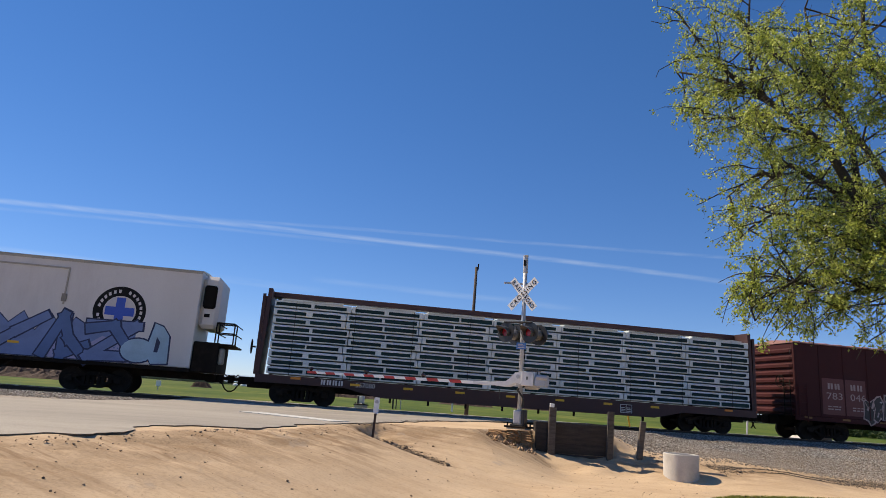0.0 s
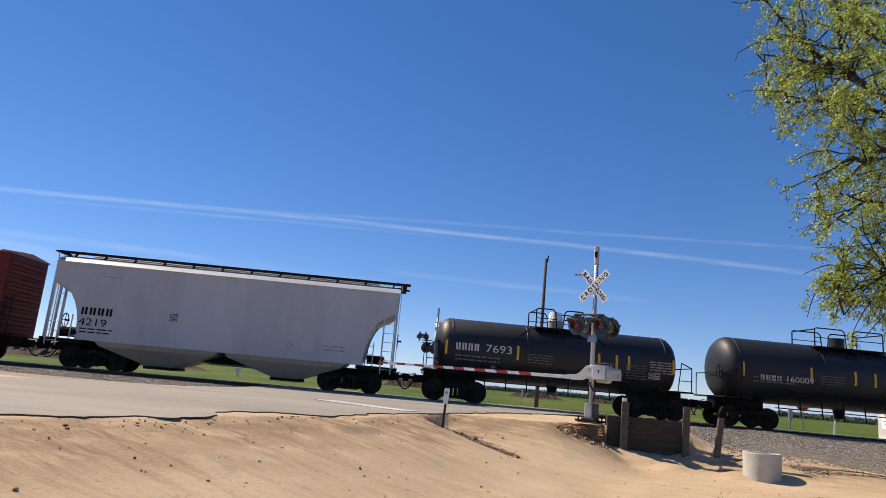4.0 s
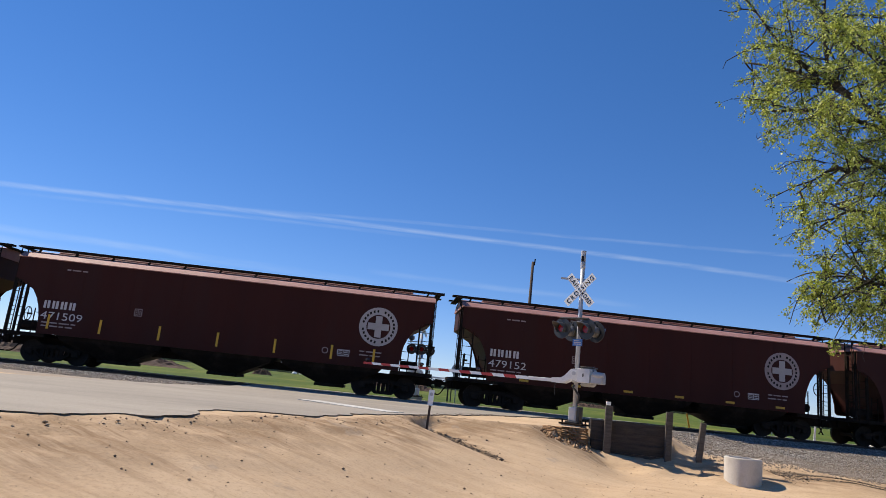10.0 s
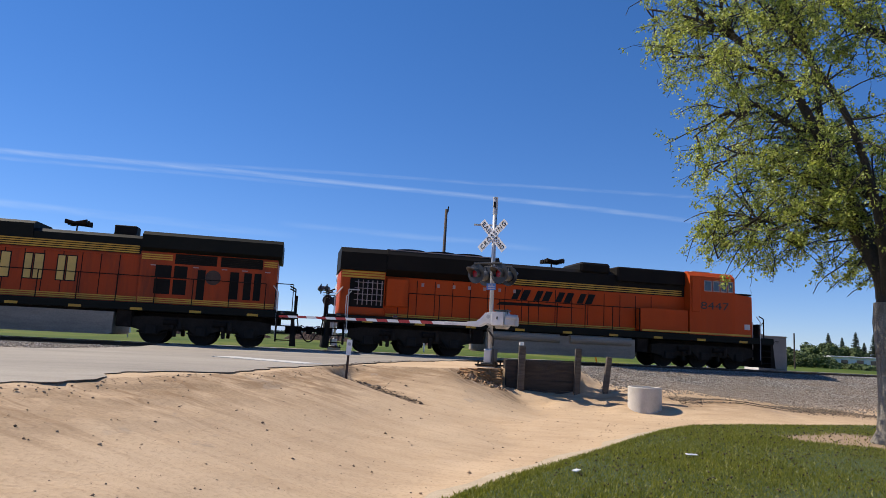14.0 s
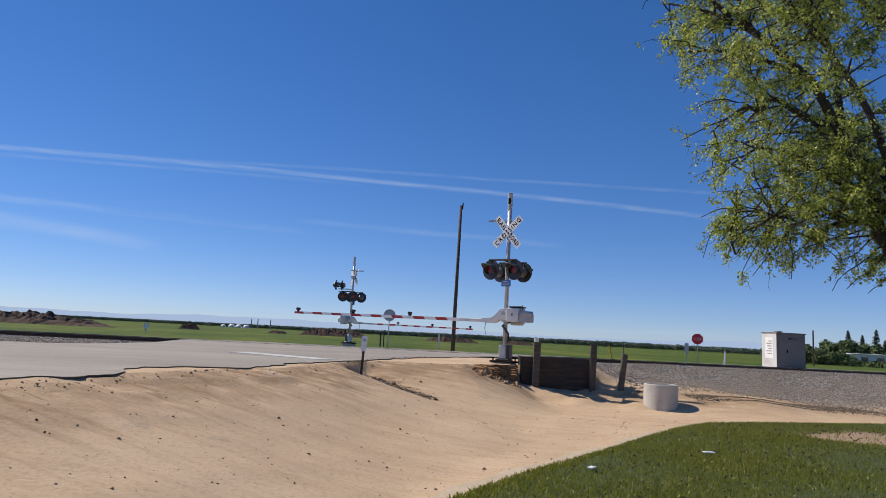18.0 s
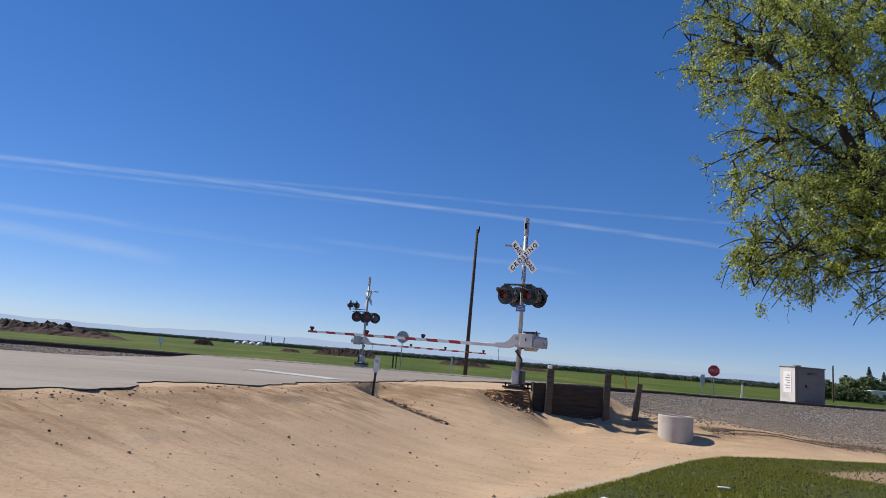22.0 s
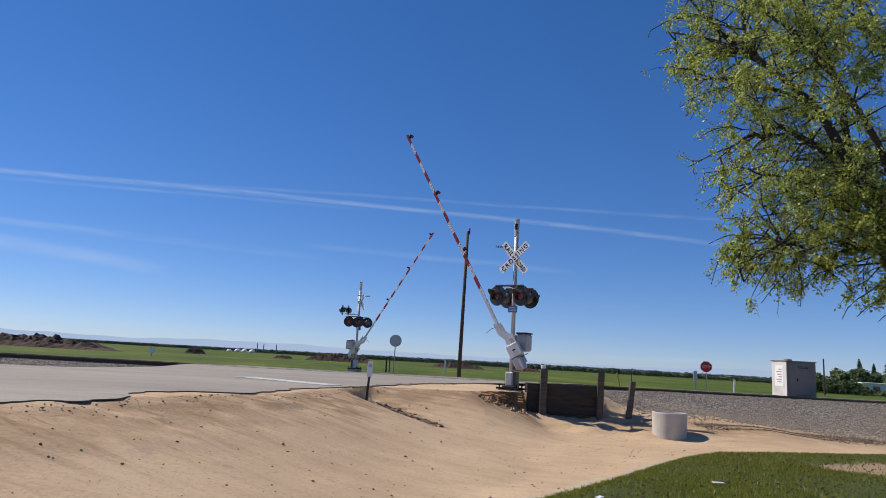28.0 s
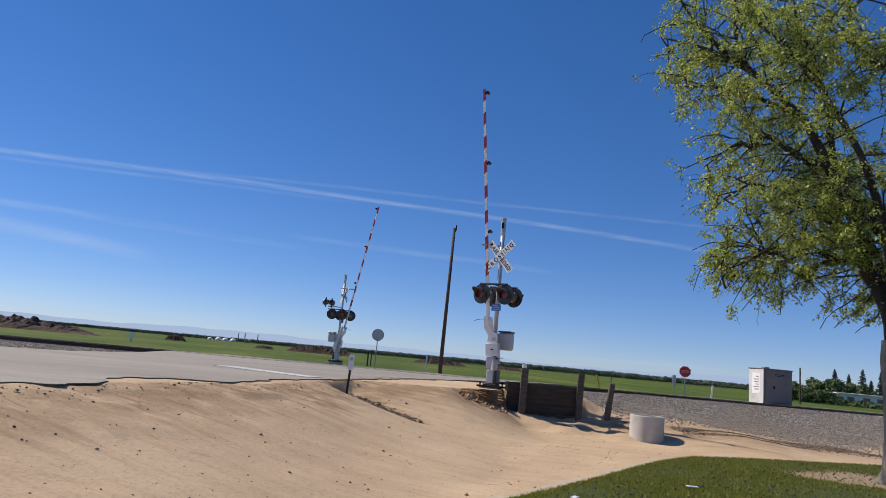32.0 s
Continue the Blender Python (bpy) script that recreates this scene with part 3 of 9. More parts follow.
def build_road():
    vs = np.concatenate([np.arange(-60, -2, 2.0), np.arange(-2, 26, 0.12), np.arange(26, 48, 0.5)])
    rng = np.random.RandomState(3)
    rag = np.convolve(rng.normal(0, 0.16, len(vs) + 6), np.ones(3) / 3, "same")[3:-3]
    n = 24
    verts, top, edge = [], [], []
    for i, v in enumerate(vs):
        a, b = road_edges(v)
        a += rag[i] * (0.9 if -2 < v < 26 else 0) + 0.06 * math.sin(v * 3.1)
        row = []
        for k in range(n + 1):
            u = a + (b - a) * k / n
            q = ACROSS * u + ALONG * v
            if q.y > 43.5:
                q = q - ALONG * ((q.y - 43.5) / ALONG.y)
            z = 0.93 - 0.275 * float(smooth01((q.y - 31.6) / 5))  + 0.006 * math.sin(q.x * 0.8) * math.cos(q.y * 0.7)
            bed = abs(q.y - TRACK_Y)
            z += 0.037 * max(0, 1 - bed / 6) if q.y < TRACK_Y + 2.5 else 0.02
            row.append((q.x, q.y, z))
        low = [(p[0] + ACROSS.x * s, p[1] + ACROSS.y * s, p[2] - 0.04) for p, s in ((row[0], 0.05), (row[-1], -0.05))]
        verts += row + low
    m = n + 3
    for i in range(len(vs) - 1):
        o = i * m
        top += [(o + k, o + k + 1, o + m + k + 1, o + m + k) for k in range(n)]
        edge += [(o, o + m, o + m + n + 1, o + n + 1), (o + n, o + n + 2, o + m + n + 2, o + m + n)]
    me = bpy.data.meshes.new("road")
    me.from_pydata(verts, [], top + edge)
    me.materials.append(ASPHALT)
    me.materials.append(ASPHALT_EDGE)
    me.polygons.foreach_set("material_index", [0] * len(top) + [1] * len(edge))
    bm = Bm()
    bm.from_mesh(me)
    bmesh.ops.recalc_face_normals(bm, faces=bm.faces)
    bm.to_mesh(me)
    bm.free()
    road = tagged(new("road", me), "worn grey asphalt road with a broken crumbling edge", "road", kind="structure")
    bm = Bm()
    for u0, u1 in ((9.95, 13.2),):
        q = [ACROSS * u + ALONG * v for u, v in ((u0, 12.1), (u1, 12.35), (u1, 13.15), (u0, 12.75))]
        f = [bm.verts.new((p.x, p.y, 0.942)) for p in q]
        g = [bm.verts.new((p.x, p.y, 0.92)) for p in q]
        bm.faces.new(f)
        for i in range(4):
            bm.faces.new((f[i], g[i], g[(i + 1) % 4], f[(i + 1) % 4]))
    bmesh.ops.recalc_face_normals(bm, faces=bm.faces)
    part("stop_line", bm, PAINT_LINE, road, "worn white painted stop line")
    return road


def rail_profile(y):
    half = [(0.037, 0), (0.037, -0.03), (0.009, -0.045), (0.009, -0.15), (0.075, -0.165), (0.075, -0.18)]
    return [(y + a, RAIL_Z + b) for a, b in half] + [(y - a, RAIL_Z + b) for a, b in half[::-1]]


def build_track():
    for s in (-1, 1):
        y = TRACK_Y + s * 0.7535
        bm = loft(Bm(), [[(x, a, b) for a, b in rail_profile(y)] for x in (-900, 900)])
        r = whole("rail", bm, RAIL_RUST, "rusty steel rail on timber ties", "rail", "rails of the track", "structure")
        part("running_surface", bx(-900, 900, y - 0.03, y + 0.03, RAIL_Z - 0.004, RAIL_Z + 0.003), TREAD_STEEL, r, "polished bright running surface")
    tie = bx(-0.115, 0.115, -1.3, 1.3, -0.18, 0.0, 0.012)
    me = None
    track = thing("sleepers", "dark creosoted timber sleepers bedded in ballast", "sleepers", kind="structure")
    for k in range(-62, 122):
        x = k * 0.52
        if me is None:
            ob = part("sleeper", tie, TIE_WOOD, track)
            me = ob.data
        else:
            ob = part("sleeper", me, None, track)
        ob.location = (x, TRACK_Y + 0.02 * math.sin(k * 2.1), RAIL_Z - 0.175)
        ob.rotation_euler = (0, 0, 0.015 * math.sin(k * 5.3))


build_ground()
build_road()
build_track()

# ---- the train: every car is built from its rear coupler, x along the track, z from the rail head ----
SPEED = 19.21
CACHE = {}
TRAIN = []
SPIN = []


def shared(key, make, material, smooth=False):
    if key not in CACHE:
        bm = make()
        me = bpy.data.meshes.new(key)
        bm.to_mesh(me)
        bm.free()
        me.materials.append(material)
        if smooth:
            me.shade_smooth()
        CACHE[key] = me
    return CACHE[key]


def wheelset_bm(r):
    bm = Bm()
    for s in (-1, 1):
        y = s * 0.76
        rod(bm, (0, y - 0.065, 0), (0, y + 0.065, 0), r, 28)
        rod(bm, (0, y - s * 0.065, 0), (0, y - s * 0.095, 0), r + 0.025, 28)
        rod(bm, (0, y + s * 0.065, 0), (0, y + s * 0.1, 0), r * 0.34, 16)
        for k in range(6):
            a = k * math.pi / 3
            rod(bm, (0.5 * r * math.cos(a), y + s * 0.065, 0.5 * r * math.sin(a)), (0.5 * r * math.cos(a), y + s * 0.08, 0.5 * r * math.sin(a)), 0.03, 6)
    rod(bm, (0, -1.0, 0), (0, 1.0, 0), 0.075, 12)
    return bm


def sideframe_bm(half, r):
    """The cast frame of a freight truck, with its window, spring nest and axle boxes."""
    bm = Bm()
    z = r
    for s in (-1, 1):
        y = s * 1.02
        top = [(-half - 0.2, z + 0.12), (-half + 0.2, z + 0.2), (-0.32, z + 0.30), (0.32, z + 0.30), (half - 0.2, z + 0.2), (half + 0.2, z + 0.12),
               (half + 0.2, z - 0.02), (half - 0.2, z + 0.04), (0.36, z + 0.14), (-0.36, z + 0.14), (-half + 0.2, z + 0.04), (-half - 0.2, z - 0.02)]
        prism(bm, top, y - 0.07, y + 0.07)
        low = [(-half + 0.22, z + 0.05), (-0.30, z - 0.2), (0.30, z - 0.2), (half - 0.22, z + 0.05), (half - 0.2, z - 0.07), (0.36, z - 0.31), (-0.36, z - 0.31), (-half + 0.2, z - 0.07)]
        prism(bm, low, y - 0.07, y + 0.07)
        for px in (-0.36, 0.36):
            box(bm, px - 0.06, px + 0.06, y - 0.07, y + 0.07, z - 0.22, z + 0.16)
        for px in (-0.2, 0, 0.2):
            rod(bm, (px, y, z - 0.2), (px, y, z + 0.12), 0.075, 8)
        for px in (-half, half):
            box(bm, px - 0.14, px + 0.14, y - 0.09, y + 0.09, z - 0.13, z + 0.13, 0.03)
    box(bm, -0.2, 0.2, -1.15, 1.15, z + 0.12, z + 0.3, 0.03)
    for px in (-half + 0.48, half - 0.48):
        rod(bm, (px, -0.85, z - 0.1), (px, 0.85, z - 0.1), 0.05, 6)
    return bm


def truck(car, xc, half=0.89, r=0.44):
    t = part("truck", shared(f"sideframe{half}{r}", lambda: sideframe_bm(half, r), UNDER_BLACK), None, car)
    t.location = (xc, 0, 0)
    for s in (-1, 1):
        w = part("wheelset", shared(f"wheelset{r}", lambda: wheelset_bm(r), WHEEL_STEEL), None, t)
        w.location = (s * half, 0, r)
        SPIN.append((w, s * half, r))
    return t


def loco_frame_bm():
    bm = Bm()
    r = 0.53
    for s in (-1, 1):
        y = s * 1.08
        prism(bm, [(-2.35, 0.78), (-1.9, 0.95), (1.9, 0.95), (2.35, 0.78), (2.35, 0.55), (1.5, 0.62), (1.1, 0.5), (0.5, 0.62), (-0.5, 0.62), (-1.1, 0.5), (-1.5, 0.62), (-2.35, 0.55)], y - 0.07, y + 0.07)
        for px in (-1.85, 0, 1.85):
            box(bm, px - 0.2, px + 0.2, y - 0.13, y + 0.13, 0.36, 0.72, 0.04)
            rod(bm, (px, y - 0.17, r), (px, y + 0.17, r), 0.11, 14)
            for q in (-0.34, 0.34):
                rod(bm, (px + q, y, 0.5), (px + q, y, 0.86), 0.085, 10)
                rod(bm, (px + q * 0.55, y, 0.36), (px + q * 1.6, y, 0.46), 0.035, 6)
        for px in (-1.0, 0.85):
            rod(bm, (px - 0.22, y - s * 0.0, 0.74), (px + 0.22, y, 0.74), 0.1, 10)
            box(bm, px - 0.07, px + 0.07, y - 0.1, y + 0.1, 0.3, 0.7, 0.02)
        rails(bm, [(-2.3, y - 0.12, 1.0), (-1.2, y - 0.12, 0.86), (0.2, y - 0.12, 0.9), (1.3, y - 0.12, 0.84), (2.3, y - 0.12, 1.0)], 0.025)
    box(bm, -2.1, 2.1, -0.9, 0.9, 0.6, 0.9)
    return bm


def truck_side_bm():
    """Cast side frame: deep at the axle boxes, arched between them."""
    top = [(-2.7, 0.98), (-2.2, 1.06), (2.2, 1.06), (2.7, 0.98)]
    low = [(2.7, 0.62)]
    for x in (1.85, 0, -1.85):
        low += [(x + 0.34, 0.5), (x + 0.22, 0.34), (x - 0.22, 0.34), (x - 0.34, 0.5), (x - 0.6, 0.74)]
    low = low[:-1] + [(-2.7, 0.62)]
    bm = prism(Bm(), top + low, -1.22, -1.04)
    for x in (-1.85, 0, 1.85):
        box(bm, x - 0.2, x + 0.2, -1.34, -1.2, 0.36, 0.72, 0.03)
    for x in (-0.95, 0.95):
        for q in (-0.14, 0.14):
            rod(bm, (x + q, -1.28, 0.62), (x + q, -1.28, 0.98), 0.1, 8)
    return bm


def loco_truck(car, xc):
    t = part("truck", shared("loco_frame", loco_frame_bm, TRUCK_GREY), None, car, "dusty grey three-axle truck frame")
    t.location = (xc, 0, 0)
    for x in (-1.85, 0, 1.85):
        w = part("wheelset", shared("wheelset0.53", lambda: wheelset_bm(0.53), WHEEL_STEEL), None, t)
        w.location = (x, 0, 0.53)
        SPIN.append((w, x, 0.53))
    part("bolster", shared("bolster", lambda: bx(-2.45, 2.45, -0.68, 0.68, 0.62, 1.245, 0.03), UNDER_BLACK), None, t)
    part("side_frame", shared("truck_side", truck_side_bm, TRUCK_GREY), None, t, "heavy cast side frame")
    for x in (-1.4, 0.45):
        part("brake_cylinder", shared("brake_cylinder", lambda: rod(Bm(), (0, -1.3, 0.86), (0.5, -1.3, 0.86), 0.13, 10), UNDER_BLACK), None, t).location = (x, 0, 0)


def coupler_bm():
    """One coupler that points to -x, with its knuckle, hose and cut lever."""
    bm = Bm()
    box(bm, 0.3, 1.0, -0.16, 0.16, 0.66, 0.98, 0.02)
    box(bm, 0.08, 0.4, -0.09, 0.09, 0.76, 0.92, 0.02)
    prism(bm, [(-0.08, 0.68), (0.1, 0.66), (0.14, 1.0), (-0.06, 0.98)], -0.16, 0.12)
    rails(bm, [(0.5, 0.34, 0.8), (0.28, 0.34, 0.62), (0.16, 0.3, 0.42), (0.05, 0.22, 0.34), (-0.03, 0.12, 0.34)], 0.028)
    rails(bm, [(0.1, -0.1, 0.9), (0.32, -0.14, 1.02), (0.38, -1.2, 1.0), (0.36, -1.4, 0.78)], 0.018)
    return bm


def couplers(car, L):
    for x, a in ((0, 0), (L, 180)):
        c = part("coupler", shared("coupler", coupler_bm, UNDER_BLACK), None, car)
        c.matrix_basis = pose(x, 0, 0, 0, 0, a)


def ladder_bm(w, h, n, stand=0.05):
    bm = Bm()
    for x in (-w / 2, w / 2):
        box(bm, x - 0.02, x + 0.02, -0.012, 0.012, 0, h)
    for k in range(n):
        z = h * (k + 0.5) / n
        rod(bm, (-w / 2, -0.0, z), (w / 2, 0, z), 0.012, 6)
    return bm


def ladder(car, x, y, z, w, h, n, material, turn=0, name="ladder"):
    o = part(name, shared(f"ladder{w}{h}{n}{material.name}", lambda: ladder_bm(w, h, n), material), None, car)
    o.matrix_basis = pose(x, y, z, 0, 0, turn)
    return o


def brake_wheel(car, x, y, z, material=None):
    bm = Bm()
    n = 16
    pts = [(0, 0.28 * math.cos(2 * math.pi * k / n), 0.28 * math.sin(2 * math.pi * k / n)) for k in range(n + 1)]
    rails(bm, pts, 0.02, 5)
    for k in range(4):
        rod(bm, (0, 0, 0), pts[k * 4], 0.014, 5)
    rod(bm, (-0.02, 0, 0), (0.16, 0, 0), 0.04, 8)
    o = part("brake_wheel", bm, material or UNDER_BLACK, car)
    o.location = (x, y, z)


def graffiti(car, x0, x1, z0, z1, y, fills, outline, seed, n=6, spiky=False, shade=None):
    """Painted tag: overlapping letter-like shapes that spell nothing, each with an outline and a few inner strokes."""
    rng = random.Random(seed)
    g = part("graffiti", Bm(), outline, car, "spray-painted graffiti with dark outlines")
    w = (x1 - x0) / n
    fillers = [Bm() for _ in fills]
    line, lite = Bm(), Bm()
    for k in range(n):
        cx, cz = x0 + w * (k + 0.5), (z0 + z1) / 2 + rng.uniform(-0.06, 0.06) * (z1 - z0)
        hw, hh = w * rng.uniform(0.55, 0.72), (z1 - z0) / 2 * rng.uniform(0.82, 1.0)
        m = rng.randint(9, 13)
        pts = []
        for i in range(m):
            a = 2 * math.pi * i / m + rng.uniform(-0.12, 0.12)
            ca, sa = math.cos(a), math.sin(a)
            q = rng.uniform(0.55, 1.15) if spiky else rng.uniform(0.8, 1.05)
            sq = (abs(ca) ** 4 + abs(sa) ** 4) ** -0.25
            pts.append((ca * hw * sq * q, sa * hh * sq * q))
        off = 0.0011 * k
        prism(line, [(cx + p * 1.06 + math.copysign(0.035, p), cz + q * 1.05 + math.copysign(0.035, q)) for p, q in pts], y - 0.0035 - off, y)
        prism(fillers[k % len(fills)], [(cx + p, cz + q) for p, q in pts], y - 0.0045 - off, y)
        for _ in range(3 if not spiky else 5):
            a, b = rng.uniform(-0.5, 0.5) * hw, rng.uniform(-0.6, 0.6) * hh
            da, db = rng.uniform(-0.4, 0.4) * hw, rng.uniform(-0.5, 0.5) * hh
            t = rng.uniform(0.02, 0.05)
            prism(line, [(cx + a - t, cz + b), (cx + a + t, cz + b - t), (cx + a + da + t, cz + b + db), (cx + a + da - t, cz + b + db + t)], y - 0.0055 - off, y)
        for _ in range(2):
            a, b, s = rng.uniform(-0.6, 0.6) * hw, rng.uniform(-0.6, 0.6) * hh, rng.uniform(0.03, 0.11)
            prism(lite, [(cx + a - s, cz + b), (cx + a, cz + b - s * 0.5), (cx + a + s, cz + b), (cx + a, cz + b + s * 0.6)], y - 0.0062 - off, y)
    bm = line
    bm.to_mesh(g.data)
    bm.free()
    for f, c in zip(fillers, fills):
        tagged(part("paint_fill", f, c, g), kind="stuff")
    tagged(part("paint_highlight", lite, shade or LETTER_WHITE, g), kind="stuff")
    return g


def wild_tag(car, x0, x1, z0, z1, y):
    """A long angular tag that spells nothing: a spiky ground, broad pointed strokes with dark outlines, and a pale note-like shape at its end."""
    rng = random.Random(6)
    h = z1 - z0
    top = [(x0, z0 + 0.5 * h)]
    x = x0 + 0.4
    while x < x1 - 0.5:
        top += [(x, z0 + h * rng.uniform(0.6, 0.8)), (x + rng.uniform(0.3, 0.55), z0 + h * rng.uniform(0.85, 1.1))]
        x += rng.uniform(0.8, 1.3)
    top.append((x1, z0 + 0.4 * h))
    g = tagged(part("graffiti", Bm(), P_NAVY, car, "long angular blue graffiti with dark outlines"), kind="stuff")
    edge, ground, strokes, dots, lilac, pale = Bm(), Bm(), Bm(), Bm(), Bm(), Bm()

    def ribbon(bm, pts, w, yy):
        for m, (a, b) in enumerate(zip(pts, pts[1:])):
            d = Vector((b[0] - a[0], b[1] - a[1]))
            d.normalize()
            n = Vector((-d.y, d.x)) * w
            e = d * w * 0.8
            prism(bm, [(a[0] - e.x + n.x, a[1] - e.y + n.y), (a[0] - e.x - n.x, a[1] - e.y - n.y), (b[0] + e.x * 1.6 - n.x * 0.8, b[1] + e.y * 1.6 - n.y * 0.8), (b[0] + e.x * 1.6 + n.x * 0.8, b[1] + e.y * 1.6 + n.y * 0.8)], yy - 0.00012 * m, y)
    prism(edge, [(x0 - 0.05, z0)] + [(a, b + 0.05) for a, b in top] + [(x1 + 0.05, z0)], y - 0.003, y)
    prism(ground, [(x0, z0 + 0.03)] + top + [(x1, z0 + 0.03)], y - 0.005, y)
    prism(lilac, [(x1 - 3.2, z0 + 0.03), (x1 - 2.9, z0 + 0.55 * h), (x1 - 1.9, z0 + 0.3 * h), (x1 - 1.2, z0 + 0.62 * h), (x1 - 0.1, z0 + 0.45 * h), (x1, z0 + 0.03)], y - 0.0056, y)
    forms = [[(0.0, 0.95), (1.0, 0.98), (0.05, 0.08), (1.05, 0.12)], [(0.1, 0.05), (0.45, 1.1), (0.62, 0.5), (1.0, 0.02)], [(0.0, 0.8), (0.5, 0.98), (1.0, 0.2)],
             [(0.0, 0.1), (0.55, 0.62), (1.05, 1.0)], [(0.5, 1.05), (0.5, 0.05), (0.95, 0.3)]]
    n, k = 6, 0
    w = (x1 - x0) / n
    for i in range(n):
        for j in (i % 5, (i + 2) % 5)[:1 + (i % 3 > 0)]:
            pts = [(x0 + w * (i + 0.02 + 0.96 * a), z0 + 0.1 + (h - 0.16) * b * rng.uniform(0.94, 1.0)) for a, b in forms[j]]
            k += 1
            ribbon(edge, pts, 0.25, y - 0.006 - 0.0012 * k)
            ribbon(strokes if k % 3 else pale, pts, 0.19, y - 0.0066 - 0.0012 * k)
    for _ in range(60):
        a, b, s = rng.uniform(x1 - 2.9, x1 - 0.1), rng.uniform(z0 + 0.1, z0 + 0.42 * h), rng.uniform(0.02, 0.045)
        prism(dots, [(a - s, b), (a, b - s), (a + s, b), (a, b + s)], y - 0.0061, y)
    note, rim, cut = Bm(), Bm(), Bm()
    for bm, q, yy in ((rim, 0.06, y - 0.018), (note, 0.0, y - 0.02)):
        ring = [(19.75 + (0.62 + q) * math.cos(t), z0 + 0.52 + (0.45 + q) * math.sin(t)) for t in [2 * math.pi * m / 20 for m in range(20)]]
        prism(bm, ring, yy, y)
        prism(bm, [(20.05 - q, z0 + 0.5), (20.25 + 0.02 - q, z0 + 1.62 + q), (20.6, z0 + 1.5 + q), (20.85 + q, z0 + 1.15), (20.9 + q, z0 + 0.1 - q), (20.3, z0 + 0.05 - q)], yy - 0.0006, y)
    prism(cut, [(20.35, z0 + 0.5), (20.4, z0 + 1.1), (20.55, z0 + 0.9), (20.5, z0 + 0.5)], y - 0.0225, y)
    edge.to_mesh(g.data)
    edge.free()
    for name, bm, m in (("paint_ground", ground, P_MID), ("paint_patch", lilac, P_VIOLET), ("paint_stroke", strokes, P_BLUE), ("paint_light_stroke", pale, P_MID), ("paint_dots", dots, P_BLUE), ("note_rim", rim, P_NAVY), ("note_fill", note, P_LBLUE), ("note_gap", cut, P_NAVY)):
        tagged(part(name, bm, m, g), kind="stuff")


def paint(name, c):
    return mat("spray_" + name, c, tuple(q * 0.8 for q in c), 1.5, 20, 0.5, bump=0.02, dirt=tuple(q * 0.45 for q in c), dirt_amt=0.4)


P_BLUE, P_LBLUE, P_NAVY = paint("blue", (0.09, 0.17, 0.36)), paint("light_blue", (0.38, 0.55, 0.66)), paint("navy", (0.018, 0.028, 0.085))
P_VIOLET, P_SILVER, P_MINT = paint("violet", (0.36, 0.36, 0.55)), paint("silver", (0.42, 0.42, 0.41)), paint("mint", (0.28, 0.42, 0.28))
P_MID = paint("mid_blue", (0.17, 0.25, 0.46))
P_GREYBLUE, P_BLACK, P_CYAN = paint("greyblue", (0.16, 0.20, 0.27)), paint("black", (0.02, 0.018, 0.018)), paint("cobalt", (0.025, 0.13, 0.36))


def emblem(car, x, z, r, y, ring, cross, inner=None):
    """Round railway emblem as plain shapes: a ring with a cross in it."""
    e = part("emblem", disc(Bm(), (x, z), r, y, 0.004, 36, r * 0.62), ring, car, "round painted emblem with a cross")
    bm = Bm()
    a, b = r * 0.55, r * 0.17
    prism(bm, [(x - b, z - a), (x + b, z - a), (x + b, z - b), (x + a, z - b), (x + a, z + b), (x + b, z + b), (x + b, z + a), (x - b, z + a), (x - b, z + b), (x - a, z + b), (x - a, z - b), (x - b, z - b)], y - 0.006, y)
    part("cross", bm, cross, e)
    if inner:
        part("emblem_field", disc(Bm(), (x, z), r * 0.6, y, 0.003, 32), inner, e)
    bm = Bm()
    for k in range(26):
        t = 2 * math.pi * k / 26
        if k % 7 == 6:
            continue
        c = (x + r * 0.81 * math.cos(t), z + r * 0.81 * math.sin(t))
        d = r * 0.07
        prism(bm, [(c[0] + d * math.cos(t + q), c[1] + 1.3 * d * math.sin(t + q)) for q in (0.6, 2.2, 3.7, 5.3)], y - 0.006, y)
    tagged(part("rim_marks", bm, LETTER_WHITE if inner else UNDER_BLACK, e), kind="stuff")
    return e


def swoosh(car, x, z, w, h, y, material):
    """Slanted company mark as plain shapes: four leaning blocks over a tapering bar."""
    lean = h * 0.45
    cw = w / 4.35
    tail = prism(Bm(), [(x - 0.12 * w, z - 0.3 * h), (x + w * 0.3, z - 0.28 * h), (x + w * 0.86, z - 0.46 * h), (x - 0.16 * w, z - 0.62 * h)], y - 0.004, y)
    o = part("company_mark", tail, material, car, "slanted company mark in plain blocks over a swoosh")
    for k in range(4):
        a = x + k * w / 4
        for q, v in ((0.0, 0.3), (0.42, 0.34)):
            part("mark_block", prism(Bm(), [(a + cw * q, z), (a + cw * (q + v), z), (a + cw * (q + v) + lean, z + h), (a + cw * q + lean, z + h)], y - 0.004, y), material, o)
    return o


def mark_blocks(car, x, z, w, h, y, material, n=4, outline=None):
    """Upright reporting mark in plain blocks."""
    bm = Bm()
    for k in range(n):
        a = x + k * w / n
        c = w / n
        box(bm, a, a + c * 0.28, y - 0.004, y, z, z + h)
        box(bm, a + c * 0.42, a + c * 0.72, y - 0.004, y, z, z + h)
    o = part("company_mark", bm, material, car, "company mark in plain blocks")
    return o


